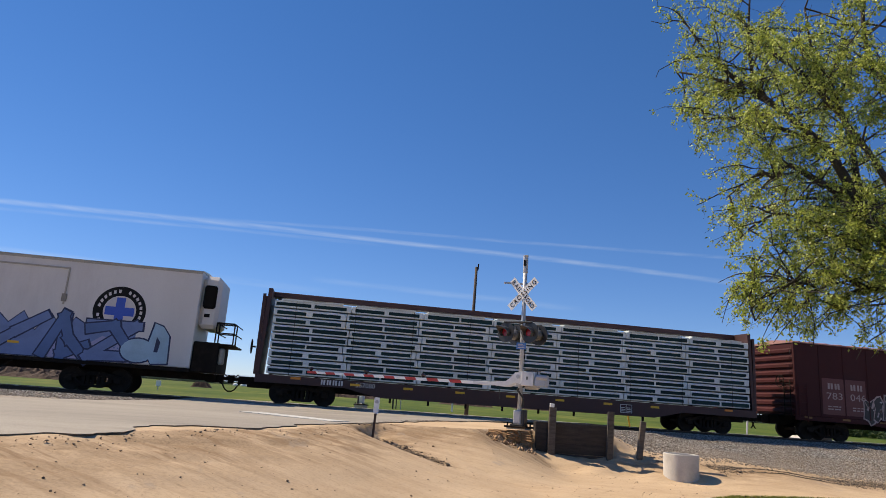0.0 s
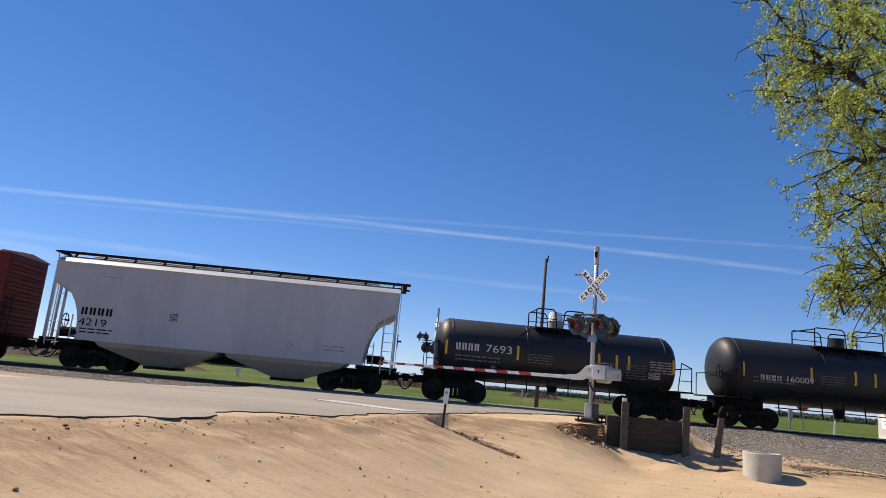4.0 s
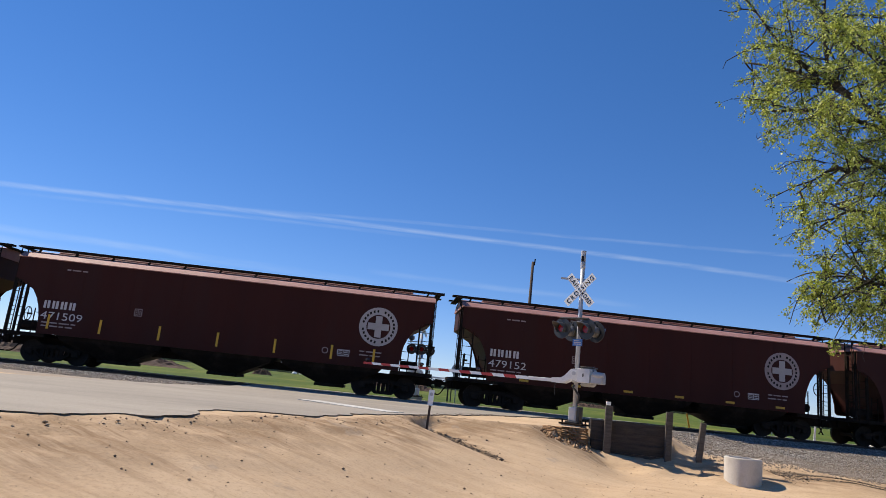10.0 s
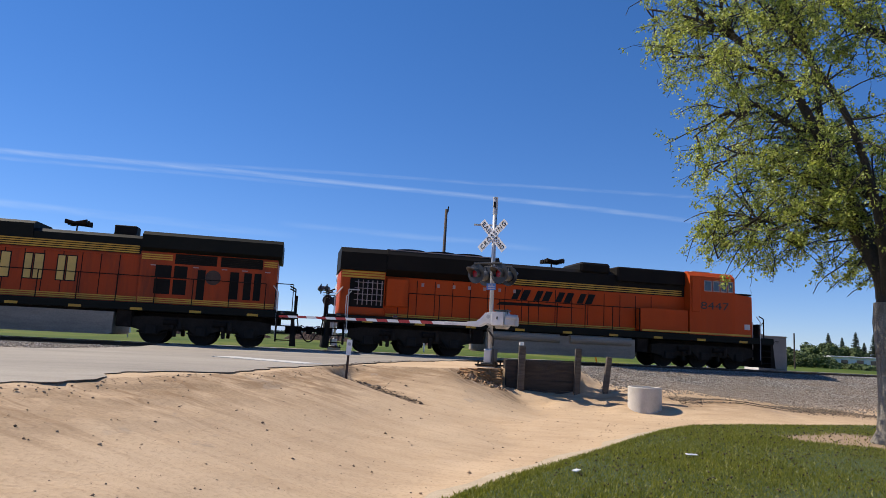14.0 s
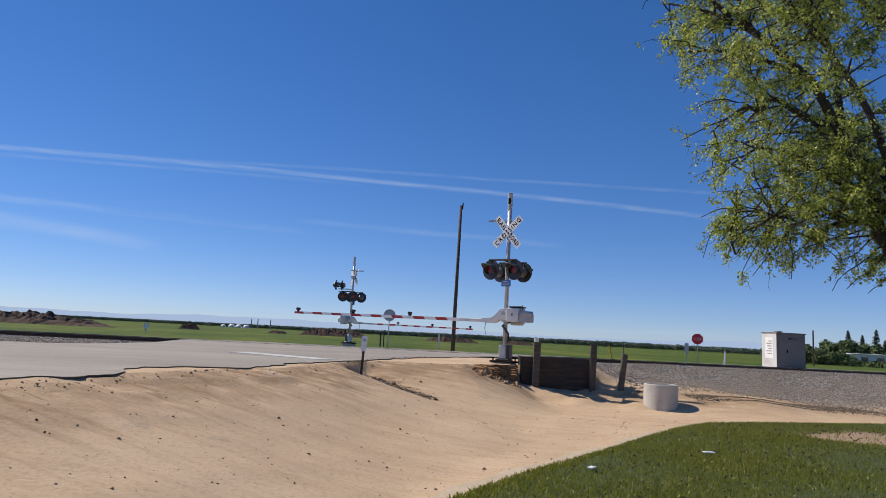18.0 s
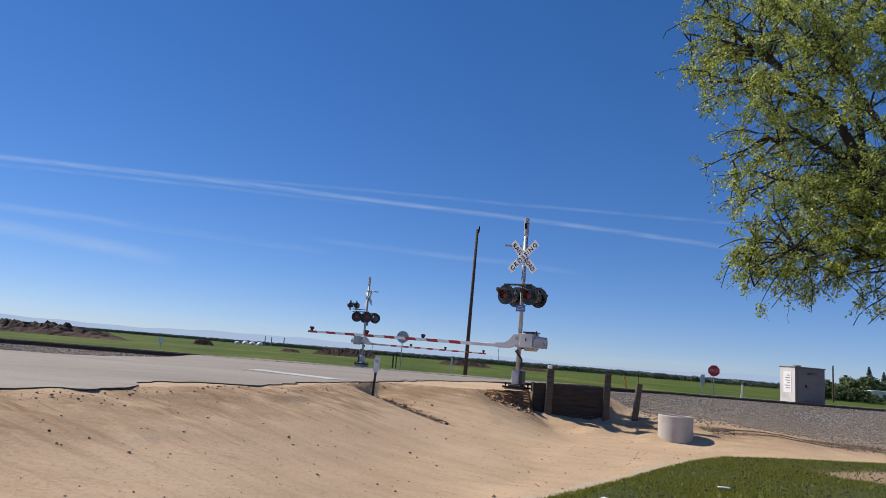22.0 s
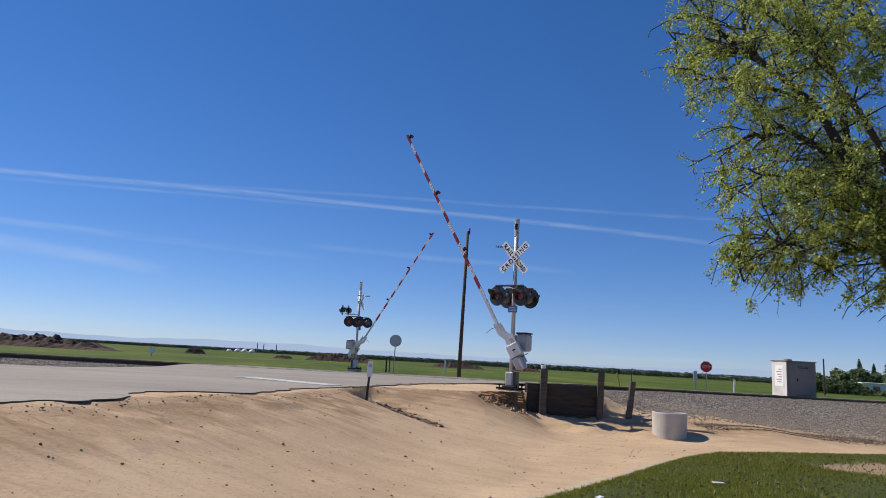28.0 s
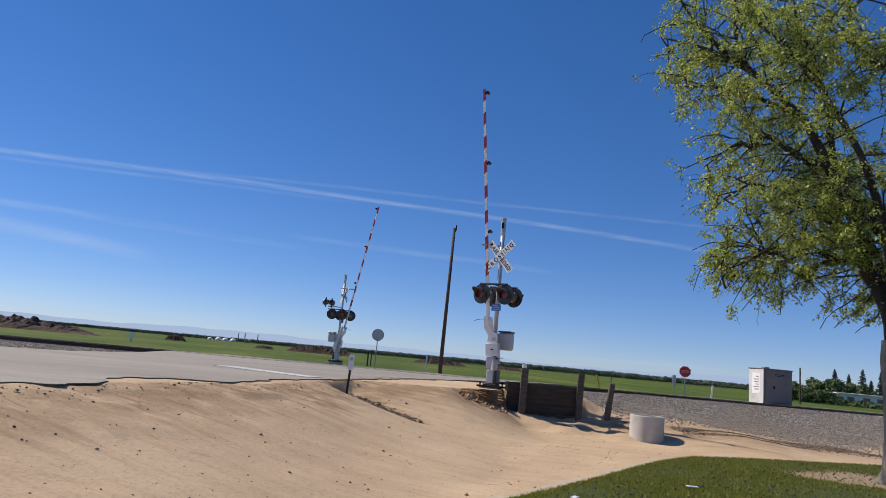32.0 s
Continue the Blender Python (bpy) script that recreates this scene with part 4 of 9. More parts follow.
def data_panel(car, x, z, y, material, w=0.42, h=0.3):
    bm = Bm()
    for a, b, c, d in ((x, x + w, z, z + 0.025), (x, x + w, z + h - 0.025, z + h), (x, x + 0.025, z, z + h), (x + w - 0.025, x + w, z, z + h), (x + w / 2 - 0.012, x + w / 2 + 0.012, z, z + h)):
        box(bm, a, b, y - 0.004, y, c, d)
    for k in range(3):
        box(bm, x + 0.05, x + w / 2 - 0.04, y - 0.004, y, z + 0.06 + k * 0.07, z + 0.09 + k * 0.07)
        box(bm, x + w / 2 + 0.04, x + w - 0.05, y - 0.004, y, z + 0.06 + k * 0.07, z + 0.09 + k * 0.07)
    part("data_panel", bm, material, car, "small framed stencil panel")


def reflectors(car, xs, z, y, vertical=False, material=None):
    for x in xs:
        a, b = (0.045, 0.28) if vertical else (0.2, 0.045)
        o = part("reflector", shared(f"reflector{a}{(material or SAFE_YELLOW).name}", lambda: bx(-a, a, -0.005, 0, -b, b), material or SAFE_YELLOW), None, car, "yellow reflective strip")
        o.location = (x, y, z)


def start_car(name, label, x0):
    c = thing(name, label, "train car" if name != "locomotive" else "locomotive", "cars of the passing train", pose(x0, TRACK_Y, RAIL_Z))
    TRAIN.append((c, x0))
    return c


def reefer(x0, L):
    car = start_car("refrigerator_car", "white refrigerator rail car with blue graffiti on its side", x0)
    y = 1.55
    b0, b1 = 1.1, L - 1.45
    body = part("body", bx(b0, b1, -y, y, 1.12, 5.0, 0.03), REEFER_WHITE, car)
    part("roof", loft(Bm(), [[(x, -y - 0.02, 5.002), (x, -y * 0.5, 5.08), (x, 0, 5.12), (x, y * 0.5, 5.08), (x, y + 0.02, 5.002)] for x in (b0 - 0.03, b1 + 0.03)]), REEFER_WHITE, car)
    part("roof_rail", bx(b0, b1, -y - 0.03, -y - 0.002, 4.88, 4.98), DUSTY_GREY, car)
    part("side_sill", bx(b0, b1, -y - 0.03, y + 0.03, 0.98, 1.118), UNDER_BLACK, car)
    d = part("plug_door", bx(8.3, 11.4, -y - 0.07, -y - 0.001, 1.25, 4.45, 0.02), REEFER_WHITE, car, "wide white plug door")
    for x in (8.6, 9.1, 10.6, 11.1):
        part("lock_rod", rod(Bm(), (x, -y - 0.11, 1.25), (x, -y - 0.11, 4.42), 0.025, 6), REEFER_WHITE, d)
    part("door_rail", bx(7.6, 16.8, -y - 0.05, -y - 0.002, 4.58, 4.64), DUSTY_GREY, car)
    part("latch_post", bx(16.75, 16.8, -y - 0.05, -y - 0.002, 3.2, 4.58), DUSTY_GREY, car)
    part("latch_box", bx(16.68, 16.86, -y - 0.06, -y - 0.002, 3.3, 3.6), TANK_GREY, car)
    for k in range(9):
        part("rib", bx(1.6 + k * 0.75, 1.64 + k * 0.75, -y - 0.03, -y - 0.001, 1.2, 4.6), REEFER_WHITE, car)
    unit = part("cooling_unit", bx(b1 + 0.002, b1 + 0.75, -1.15, 1.15, 2.75, 4.9, 0.16), REEFER_WHITE, car, "white rounded cooling unit on the car end")
    part("grille", bx(b1 + 0.1, b1 + 0.6, -1.17, -1.14, 3.55, 4.5, 0.08), LOCO_BLACK, unit)
    part("control_panel", bx(b1 + 0.2, b1 + 0.42, -1.165, -1.145, 3.2, 3.34), LOCO_BLACK, unit)
    part("end_frame", bx(b1 + 0.002, b1 + 1.0, -1.4, 1.4, 1.0, 2.2, 0.04), UNDER_BLACK, car)
    part("fuel_tank", bx(b1 + 1.002, b1 + 1.2, -1.3, -0.9, 1.35, 2.0, 0.05), DUSTY_GREY, car)
    bm = Bm()
    for q in (-1.35, -0.6):
        rails(bm, [(b1 + 0.8, q, 2.2), (b1 + 0.8, q, 3.0), (b1 + 1.5, q, 3.0), (b1 + 1.5, q, 2.15), (b1 + 0.8, q, 2.15)], 0.03)
        rails(bm, [(b1 + 0.8, q, 2.6), (b1 + 1.5, q, 2.6)], 0.025)
    for x in (b1 + 0.8, b1 + 1.5):
        for z in (2.15, 2.6, 3.0):
            rails(bm, [(x, -1.35, z), (x, 1.3, z)], 0.025)
    part("end_platform_railing", bm, UNDER_BLACK, car)
    part("platform", bx(b1 + 0.75, b1 + 1.55, -1.35, 1.35, 2.1, 2.16), UNDER_BLACK, car)
    emblem(car, 18.85, 3.1, 0.98, -y, LETTER_BLACK, BLUE_CROSS, LETTER_WHITE)
    wild_tag(car, 9.2, 19.6, 1.13, 2.7, -y)
    part("placard", bx(20.1, 20.75, -y - 0.012, -y - 0.008, 1.25, 1.72), SAFE_ORANGE, car, "orange hazard placard")
    reflectors(car, (15.3,), 1.62, -y - 0.01)
    bm = Bm()
    rails(bm, [(7, -y, 0.95), (7.3, -y, 0.62), (15.0, -y, 0.62), (15.4, -y, 0.95)], 0.03)
    part("truss_rod", bm, UNDER_BLACK, car)
    part("centre_sill", bx(0.6, L - 0.6, -0.3, 0.3, 0.7, 0.979), UNDER_BLACK, car)
    truck(car, 3.2)
    truck(car, L - 5.0)
    couplers(car, L)


def centerbeam(x0, L):
    car = start_car("centerbeam_flatcar", "dark red centerbeam flat car stacked with wrapped white lumber bundles", x0)
    b0, b1 = 1.08, L - 0.8
    part("deck", bx(b0, b1, -1.42, 1.42, 0.98, 1.12, 0.02), CENTER_RED, car)
    part("side_sill", prism(Bm(), [(b0, 1.0), (b1, 1.0), (b1, 0.8), (b1 - 3.6, 0.8), (b1 - 5, 0.5), (b0 + 5, 0.5), (b0 + 3.6, 0.8), (b0, 0.8)], -1.44, -1.36), CENTER_RED, car)
    part("centre_sill", bx(0.7, L - 0.7, -0.25, 0.25, 0.55, 0.979), UNDER_BLACK, car)
    part("top_chord", bx(b0, b1, -0.3, 0.3, 4.4, 4.62, 0.02), CENTER_RED, car, "dark red steel top chord")
    for k in range(12):
        x = b0 + 0.5 + k * (b1 - b0 - 1.0) / 11
        part("post", bx(x - 0.07, x + 0.07, -0.12, 0.12, 1.12, 4.36), CENTER_RED, car)
    for x, s in ((b0, 1), (b1, -1)):
        e = part("end_bulkhead", prism(Bm(), [(x, 1.12), (x + s * 0.12, 1.12), (x + s * 0.26, 4.62), (x + s * 0.1, 4.62)], -1.3, 1.3), CENTER_RED, car, "dark red end bulkhead")
        bm = Bm()
        for q in (-1.25, -0.45, 0.45, 1.25):
            box(bm, x - 0.1 if s > 0 else x - 0.02, x + 0.02 if s > 0 else x + 0.1, q - 0.06, q + 0.06, 1.1, 4.38)
        part("stiffener", bm, CENTER_RED, e)
    x0b, x1b = b0 + 0.4, b1 - 0.3
    rows, z0 = 9, 1.13
    hh = (4.16 - z0) / rows
    cols = 7
    for side in (-1, 1):
        yo, yi = side * 1.43, side * 0.26
        for r in range(rows):
            shift = 0.12 * math.sin(r * 1.7)
            cuts = [x0b] + [x0b + (x1b - x0b) * k / cols + shift for k in range(1, cols)] + [x1b]
            for c in range(cols):
                a, b = cuts[c] + 0.015, cuts[c + 1] - 0.015
                bulge = 0.015 * math.sin(r * 3.1 + c * 1.3)
                bun = part("lumber_pack", bx(a, b, min(yo + side * bulge, yi), max(yo + side * bulge, yi), z0 + r * hh + 0.045, z0 + (r + 1) * hh - 0.012, 0.015), WRAP_WHITE, car)
                if side < 0:
                    w = b - a
                    yy = -1.43 - bulge - 0.001
                    zc = z0 + (r + 0.42) * hh
                    for p, q in ((0.02, 0.47), (0.5, 0.95)):
                        k = 0.03 * math.sin(r * 5.1 + c * 2.3 + p)
                        part("printed_band", bx(a + (p + abs(k)) * w, a + (q + k) * w, yy - 0.004, yy, zc - 0.03 - 0.02 * abs(k) / 0.03, zc + 0.105 + 0.4 * k), WRAP_TEAL, bun, "dark teal printed band on the wrap")
    st = Bm()
    for k in range(9):
        x = x0b + 0.9 + k * (x1b - x0b - 1.8) / 8
        rod(st, (x, -1.455, 1.1), (x, -1.455, 4.2), 0.008, 4)
        rod(st, (x, -1.455, 4.2), (x + 0.1, -0.2, 4.36), 0.008, 4)
    tagged(part("tie_down_cables", st, UNDER_BLACK, car), kind="stuff")
    rng = random.Random(5)
    for k in range(7):
        x = x0b + 0.3 + k * 3.05
        bm = loft(Bm(), [[(x + i * 0.5, -1.46, 4.15), (x + i * 0.5, -1.47, 4.19 + rng.uniform(0, 0.04)), (x + i * 0.5, -0.9, 4.2 + rng.uniform(0, 0.06)), (x + i * 0.5, -0.9, 4.15)] for i in range(6)])
        part("loose_wrap", bm, WRAP_WHITE, car, "loose torn white wrapping")
    reflectors(car, (b0 + 1.6, b1 - 1.4), 1.04, -1.45, False, SAFE_ORANGE)
    reflectors(car, [b0 + 4 + k * 2.2 for k in range(7)], 0.95, -1.446)
    writing("567080", 0.27, LETTER_WHITE, car, pose(5.1, -1.446, 0.86))
    mark_blocks(car, 3.7, 0.87, 0.95, 0.2, -1.445, LETTER_WHITE)
    data_panel(car, L - 7.4, 0.62, -1.446, LETTER_WHITE, 0.55, 0.36)
    ladder(car, b0 - 0.06, -1.1, 1.2, 0.4, 1.4, 5, CENTER_RED, 90)
    for k in range(8):
        part("winch", rod(Bm(), (b0 + 5.5 + k * 1.6, -1.3, 0.5), (b0 + 5.5 + k * 1.6, -1.3, 0.32), 0.05, 6), UNDER_BLACK, car)
    brake_wheel(car, 0.75, -0.9, 2.2)
    truck(car, 3.0)
    truck(car, L - 3.0)
    couplers(car, L)


def boxcar(x0, L, number, which):
    red = OLD_RED_CAR if which == 1 else RED_CAR
    label = "dark red long boxcar with graffiti along its lower side" if which == 1 else "dark red long boxcar with blue graffiti on its side"
    car = start_car("boxcar", label, x0)
    b0, b1 = 1.15, L - 1.15
    y, z0, z1 = 1.52, 1.0, 4.38
    part("body", bx(b0, b1, -y, y, z0 + 0.06, z1, 0.02), red, car)
    part("roof", loft(Bm(), [[(x, -y - 0.04, z1 + 0.002), (x, -y - 0.04, z1 + 0.05), (x, 0, z1 + 0.2), (x, y + 0.04, z1 + 0.05), (x, y + 0.04, z1 + 0.002)] for x in (b0 - 0.04, b1 + 0.04)]), ROOF_RED, car, "ribbed roof in a pale sunlit red")
    n = 26
    me = None
    for k in range(n):
        x = b0 + 0.3 + k * (b1 - b0 - 0.6) / (n - 1)
        if me is None:
            bm = loft(Bm(), [[(q, -y - 0.045, z1 + 0.03), (q, -y - 0.045, z1 + 0.085), (q, 0, z1 + 0.235), (q, y + 0.045, z1 + 0.085), (q, y + 0.045, z1 + 0.03)] for q in (-0.05, 0.05)])
            o = part("roof_rib", bm, ROOF_RED, car)
            me = o.data
        else:
            o = part("roof_rib", me, None, car)
        o.location = (x, 0, 0)
    part("side_sill", prism(Bm(), [(b0, z0 + 0.058), (b1, z0 + 0.058), (b1, 0.86), (b1 - 3.9, 0.86), (b1 - 5, 0.72), (b0 + 5, 0.72), (b0 + 3.9, 0.86), (b0, 0.86)], -y + 0.01, -y + 0.08), red, car)
    d0, d1 = L / 2 - 2.45, L / 2 + 2.45
    for k, (a, b) in enumerate(((d0, L / 2 - 0.02), (L / 2 + 0.02, d1))):
        d = part("plug_door", bx(a, b, -y - 0.075, -y - 0.002, 1.15, 4.2, 0.02), red, car)
        for q in (0.35, 0.8, 1.6, 2.05):
            part("lock_rod", rod(Bm(), (a + q, -y - 0.12, 1.1), (a + q, -y - 0.12, 4.22), 0.022, 6), red, d)
        part("panel_rib", bx(a + 0.15, b - 0.15, -y - 0.1, -y - 0.074, 2.3, 2.36), red, d)
        part("panel_rib", bx(a + 0.15, b - 0.15, -y - 0.1, -y - 0.074, 3.4, 3.46), red, d)
        bars(d, a + 0.5, 2.2, -y - 0.08, 1.1, 2, LETTER_FAINT, seed=k + which, label="stencilled door notices")
        part("notice_label", bx(a + 1.1, a + 1.6, -y - 0.08, -y - 0.076, 1.42, 1.55), SAFE_ORANGE if k else LETTER_DIM, d)
    part("door_track", bx(d0 - 2.6, d1 + 2.6, -y - 0.1, -y - 0.001, 1.02, 1.1), red, car)
    part("door_track", bx(d0 - 2.6, d1 + 2.6, -y - 0.1, -y - 0.001, 4.22, 4.28), red, car)
    for x in [b0 + 0.02 + k * 1.28 for k in range(6)] + [b1 - 0.02 - k * 1.28 for k in range(6)]:
        part("side_post", bx(x - 0.03, x + 0.03, -y - 0.018, -y - 0.0005, 1.06, 4.36), red, car)
    for x, s in ((b0, -1), (b1, 1)):
        for k in range(9):
            z = 1.25 + k * 0.345
            bm = loft(Bm(), [[(x, q, z - 0.13), (x + s * 0.09 * f, q, z - 0.07), (x + s * 0.1 * f, q, z + 0.05), (x, q, z + 0.12)] for q, f in ((-1.42, 0.2), (-1.3, 1), (1.3, 1), (1.42, 0.2))])
            part("end_corrugation", bm, red, car)
        ladder(car, x + s * 0.16, -1.18, 0.95, 0.42, 1.7, 5, UNDER_BLACK, 90)
        ladder(car, x - s * 0.35, -y - 0.06, 0.8, 0.42, 1.7, 5, red)
        part("crossover_step", bx(x + (0.02 if s > 0 else -0.35), x + (0.35 if s > 0 else -0.02), -1.2, 1.2, 1.02, 1.06), UNDER_BLACK, car)
    panel = part("number_panel", bx(2.55, 4.85, -y - 0.006, -y - 0.001, 1.2, 2.85), mat(f"patched_red_{which}", (0.13, 0.035, 0.032), (0.11, 0.03, 0.027), 0.7, 25, 0.6), car, "repainted patch behind the number") if which == 1 else None
    yy = -y - 0.008
    mark_blocks(car, 2.85, 2.36, 0.72, 0.27, yy, LETTER_WHITE if which == 2 else LETTER_DIM, 2)
    mark_blocks(car, 4.05, 2.36, 0.72, 0.27, yy, LETTER_WHITE if which == 2 else LETTER_DIM, 2)
    writing(number[:3], 0.44, LETTER_WHITE if which == 2 else LETTER_DIM, car, pose(2.75, yy, 1.9), width=0.82)
    writing(number[3:], 0.44, LETTER_WHITE if which == 2 else LETTER_DIM, car, pose(4.0, yy, 1.9), width=0.82)
    bars(car, 2.8, 1.55, yy, 0.7, 2, LETTER_DIM, 0.05, 0.12, 3)
    bars(car, 4.1, 1.55, yy, 0.6, 2, LETTER_DIM, 0.05, 0.12, 4)
    data_panel(car, 6.2, 2.35, yy, LETTER_DIM, 0.3, 0.28)
    data_panel(car, L - 3.2, 1.35, yy, LETTER_WHITE, 0.5, 0.3)
    bars(car, L / 2 + 2.7, 3.85, yy, 1.9, 3, LETTER_FAINT, 0.045, 0.14, 6)
    emblem(car, L - 3.55, 3.15, 0.36, yy, LETTER_WHITE, LETTER_WHITE)
    if which == 1:
        graffiti(car, 4.8, 9.0, 0.95, 2.2, yy, [P_BLACK], LETTER_DIM, 21, 9, True, P_SILVER)
        graffiti(car, 12.4, 17.3, 0.95, 2.3, yy, [P_GREYBLUE, P_SILVER], P_BLACK, 23, 6, False, P_LBLUE)
        bars(car, 17.5, 2.25, yy, 1.6, 3, LETTER_DIM, 0.08, 0.2, 8, "scribbled small tags")
    else:
        graffiti(car, 4.0, 8.3, 0.9, 2.5, yy, [P_CYAN, P_BLUE], P_LBLUE, 31, 5, False, P_LBLUE)
        graffiti(car, 12.0, 16.6, 0.95, 2.4, yy, [P_CYAN, P_NAVY], P_LBLUE, 33, 8, True, P_LBLUE)
        graffiti(car, 16.9, 18.1, 1.0, 2.2, yy, [LETTER_DIM], P_BLACK, 35, 3, True, LETTER_DIM)
    reflectors(car, [b0 + 0.6 + k * (b1 - b0 - 1.2) / 9 for k in range(10)], 1.0, -y - 0.012, material=REFLECT_DULL)
    bm = Bm()
    for x in (L / 2 - 4, L / 2 - 1.4, L / 2 + 1.4, L / 2 + 4):
        box(bm, x - 0.05, x + 0.05, -y + 0.02, -y + 0.1, 0.42, 0.75)
    rails(bm, [(L / 2 - 4, -y + 0.06, 0.5), (L / 2 + 4, -y + 0.06, 0.5)], 0.02)
    part("sill_brackets", bm, UNDER_BLACK, car)
    part("centre_sill", bx(0.7, L - 0.7, -0.3, 0.3, 0.62, 1.05), UNDER_BLACK, car)
    part("air_reservoir", rod(Bm(), (L / 2 - 1.4, -0.7, 0.75), (L / 2 - 0.1, -0.7, 0.75), 0.22, 14), UNDER_BLACK, car)
    brake_wheel(car, b0 - 0.2, -0.75, 2.6)
    truck(car, 3.1)
    truck(car, L - 3.1)
    couplers(car, L)


def hopper(x0, L, number, mark, paint_mat, roof_mat, label, eave=4.08, extra="", bays=3, y=1.6, numcol=None, cut=(1.2, 1.85)):
    """Covered hopper: sloping ends, funnel bays, a walkway on the roof."""
    car = start_car("covered_hopper", label, x0)
    b0, b1 = 0.62, L - 0.62
    cx, cz = cut
    zs = 1.28
    curve = [(b0 + cx * math.sin(a), eave - 0.85 - cz * (1 - math.cos(a))) for a in [math.pi / 2 * k / 7 for k in range(8)]]
    left = curve + [(b0 + cx + 0.12, zs)]
    right = [(L - a, b) for a, b in left[::-1]]
    outline = [(b0, eave)] + left + right + [(b1, eave)]
    part("side_sheet", prism(Bm(), outline, -y, -y + 0.04), paint_mat, car)
    part("side_sheet", prism(Bm(), outline, y - 0.04, y), paint_mat, car)
    for s in (0, 1):
        q = [(b0 + 0.01, eave), (b0 + 0.01, eave - 0.84), (b0 + cx * 0.75, eave - 1.35), (b0 + cx + 0.02, eave - 2.0), (b0 + cx + 0.35, zs + 0.2), (b0 + cx + 1.0, zs + 0.05), (b0 + cx + 1.0, eave)]
        q = [(L - a, b) for a, b in q] if s else q
        part("slope_sheet", prism(Bm(), q, -y + 0.042, y - 0.042), paint_mat, car)
    part("roof", loft(Bm(), [[(x, -y - 0.03, eave), (x, -y - 0.05, eave + 0.03), (x, -y + 0.22, eave + 0.2), (x, -0.55, eave + 0.42), (x, 0.55, eave + 0.42), (x, y - 0.22, eave + 0.2), (x, y + 0.05, eave + 0.03), (x, y + 0.03, eave)] for x in (b0 - 0.05, b1 + 0.05)]), roof_mat, car, "pale roof and eave")
    part("hatch_trough", bx(b0 + 0.9, b1 - 0.9, -0.55, 0.55, eave + 0.40, eave + 0.50, 0.03), roof_mat, car)
    wb = part("running_board", bx(b0 - 0.45, b1 + 0.45, -0.98, -0.62, eave + 0.48, eave + 0.55), UNDER_BLACK, car, "dark steel roof walkway")
    part("running_board", bx(b0 - 0.45, b1 + 0.45, 0.62, 0.95, eave + 0.48, eave + 0.52), UNDER_BLACK, car)
    for x in (b0 - 0.3, b1 + 0.05):
        part("crosswalk", bx(x, x + 0.25, -1.4, 1.4, eave + 0.42, eave + 0.47), UNDER_BLACK, car)
    for k in range(12):
        x = b0 + 0.3 + k * (b1 - b0 - 0.6) / 11
        part("walkway_bracket", shared("walkway_bracket", lambda: prism(Bm(), [(-0.09, 0.2), (-0.02, 0.2), (0.1, 0.48), (0.02, 0.48)], -0.93, -0.86), UNDER_BLACK), None, car).location = (x, 0, eave)
    n = 7
    for k in range(n):
        x = b0 + 2.6 + k * (b1 - b0 - 5.2) / (n - 1)
        part("side_seam", bx(x - 0.02, x + 0.02, -y - 0.007, -y - 0.0005, zs + 0.1, eave - 0.02), paint_mat, car)
    part("side_sill", bx(b0 + cx, b1 - cx, -y - 0.012, -y + 0.1, zs - 0.15, zs + 0.06), paint_mat, car)
    part("end_sill", bx(b0 - 0.2, b0 + cx + 0.3, -1.5, 1.5, 1.0, 1.14), UNDER_BLACK, car)
    part("end_sill", bx(b1 - cx - 0.3, b1 + 0.2, -1.5, 1.5, 1.0, 1.14), UNDER_BLACK, car)
    part("centre_sill", bx(0.6, L - 0.6, -0.3, 0.3, 0.68, 0.999), UNDER_BLACK, car)
    span = (b1 - b0 - 2 * cx - 1.2) / bays
    for k in range(bays):
        a = b0 + cx + 0.6 + k * span
        c = a + span / 2
        rings = [[(c + p * w, q * v, z) for p, q in ((-1, -1), (1, -1), (1, 1), (-1, 1))] for w, v, z in ((span * 0.495, 1.52, zs - 0.02), (span * 0.44, 1.4, 0.95), (0.55, 0.72, 0.34))]
        bay = part("hopper_bay", loft(Bm(), rings), UNDER_BLACK if bays == 3 else DUSTY_GREY, car, "funnel-shaped discharge bay")
        part("outlet_gate", bx(c - 0.62, c + 0.62, -0.78, 0.78, 0.22, 0.34, 0.02), UNDER_BLACK, bay)
        part("gate_shaft", rod(Bm(), (c + 0.5, -1.0, 0.3), (c + 0.5, 1.0, 0.3), 0.04, 8), UNDER_BLACK, bay)
    dark = paint_mat if bays == 2 else UNDER_BLACK
    for x, s in ((b0, 1), (b1, -1)):
        for q in (-1.48, -0.95):
            part("end_post", bx(x - 0.04, x + 0.04, q - 0.04, q + 0.04, 1.1, eave), dark, car)
        part("end_post", bx(x - 0.03 + s * 0.5, x + 0.03 + s * 0.5, -1.5, -1.44, 1.1, eave - 1.0), dark, car)
        ladder(car, x - s * 0.1, -1.2, 1.0, 0.45, eave - 0.6, 9, dark, 90)
        ladder(car, x + s * 0.28, -y + 0.02, 0.85, 0.42, eave - 1.6, 7, dark)
        ladder(car, x + s * 1.0, -1.3, 1.12, 0.3, 1.0, 3, dark)
    part("brake_cylinder", rod(Bm(), (b1 - 1.1, -0.6, 1.42), (b1 - 0.4, -0.6, 1.42), 0.18, 12), UNDER_BLACK, car)
    part("air_reservoir", rod(Bm(), (b0 + 0.25, -0.9, 1.42), (b0 + 1.0, -0.9, 1.42), 0.2, 12), UNDER_BLACK, car)
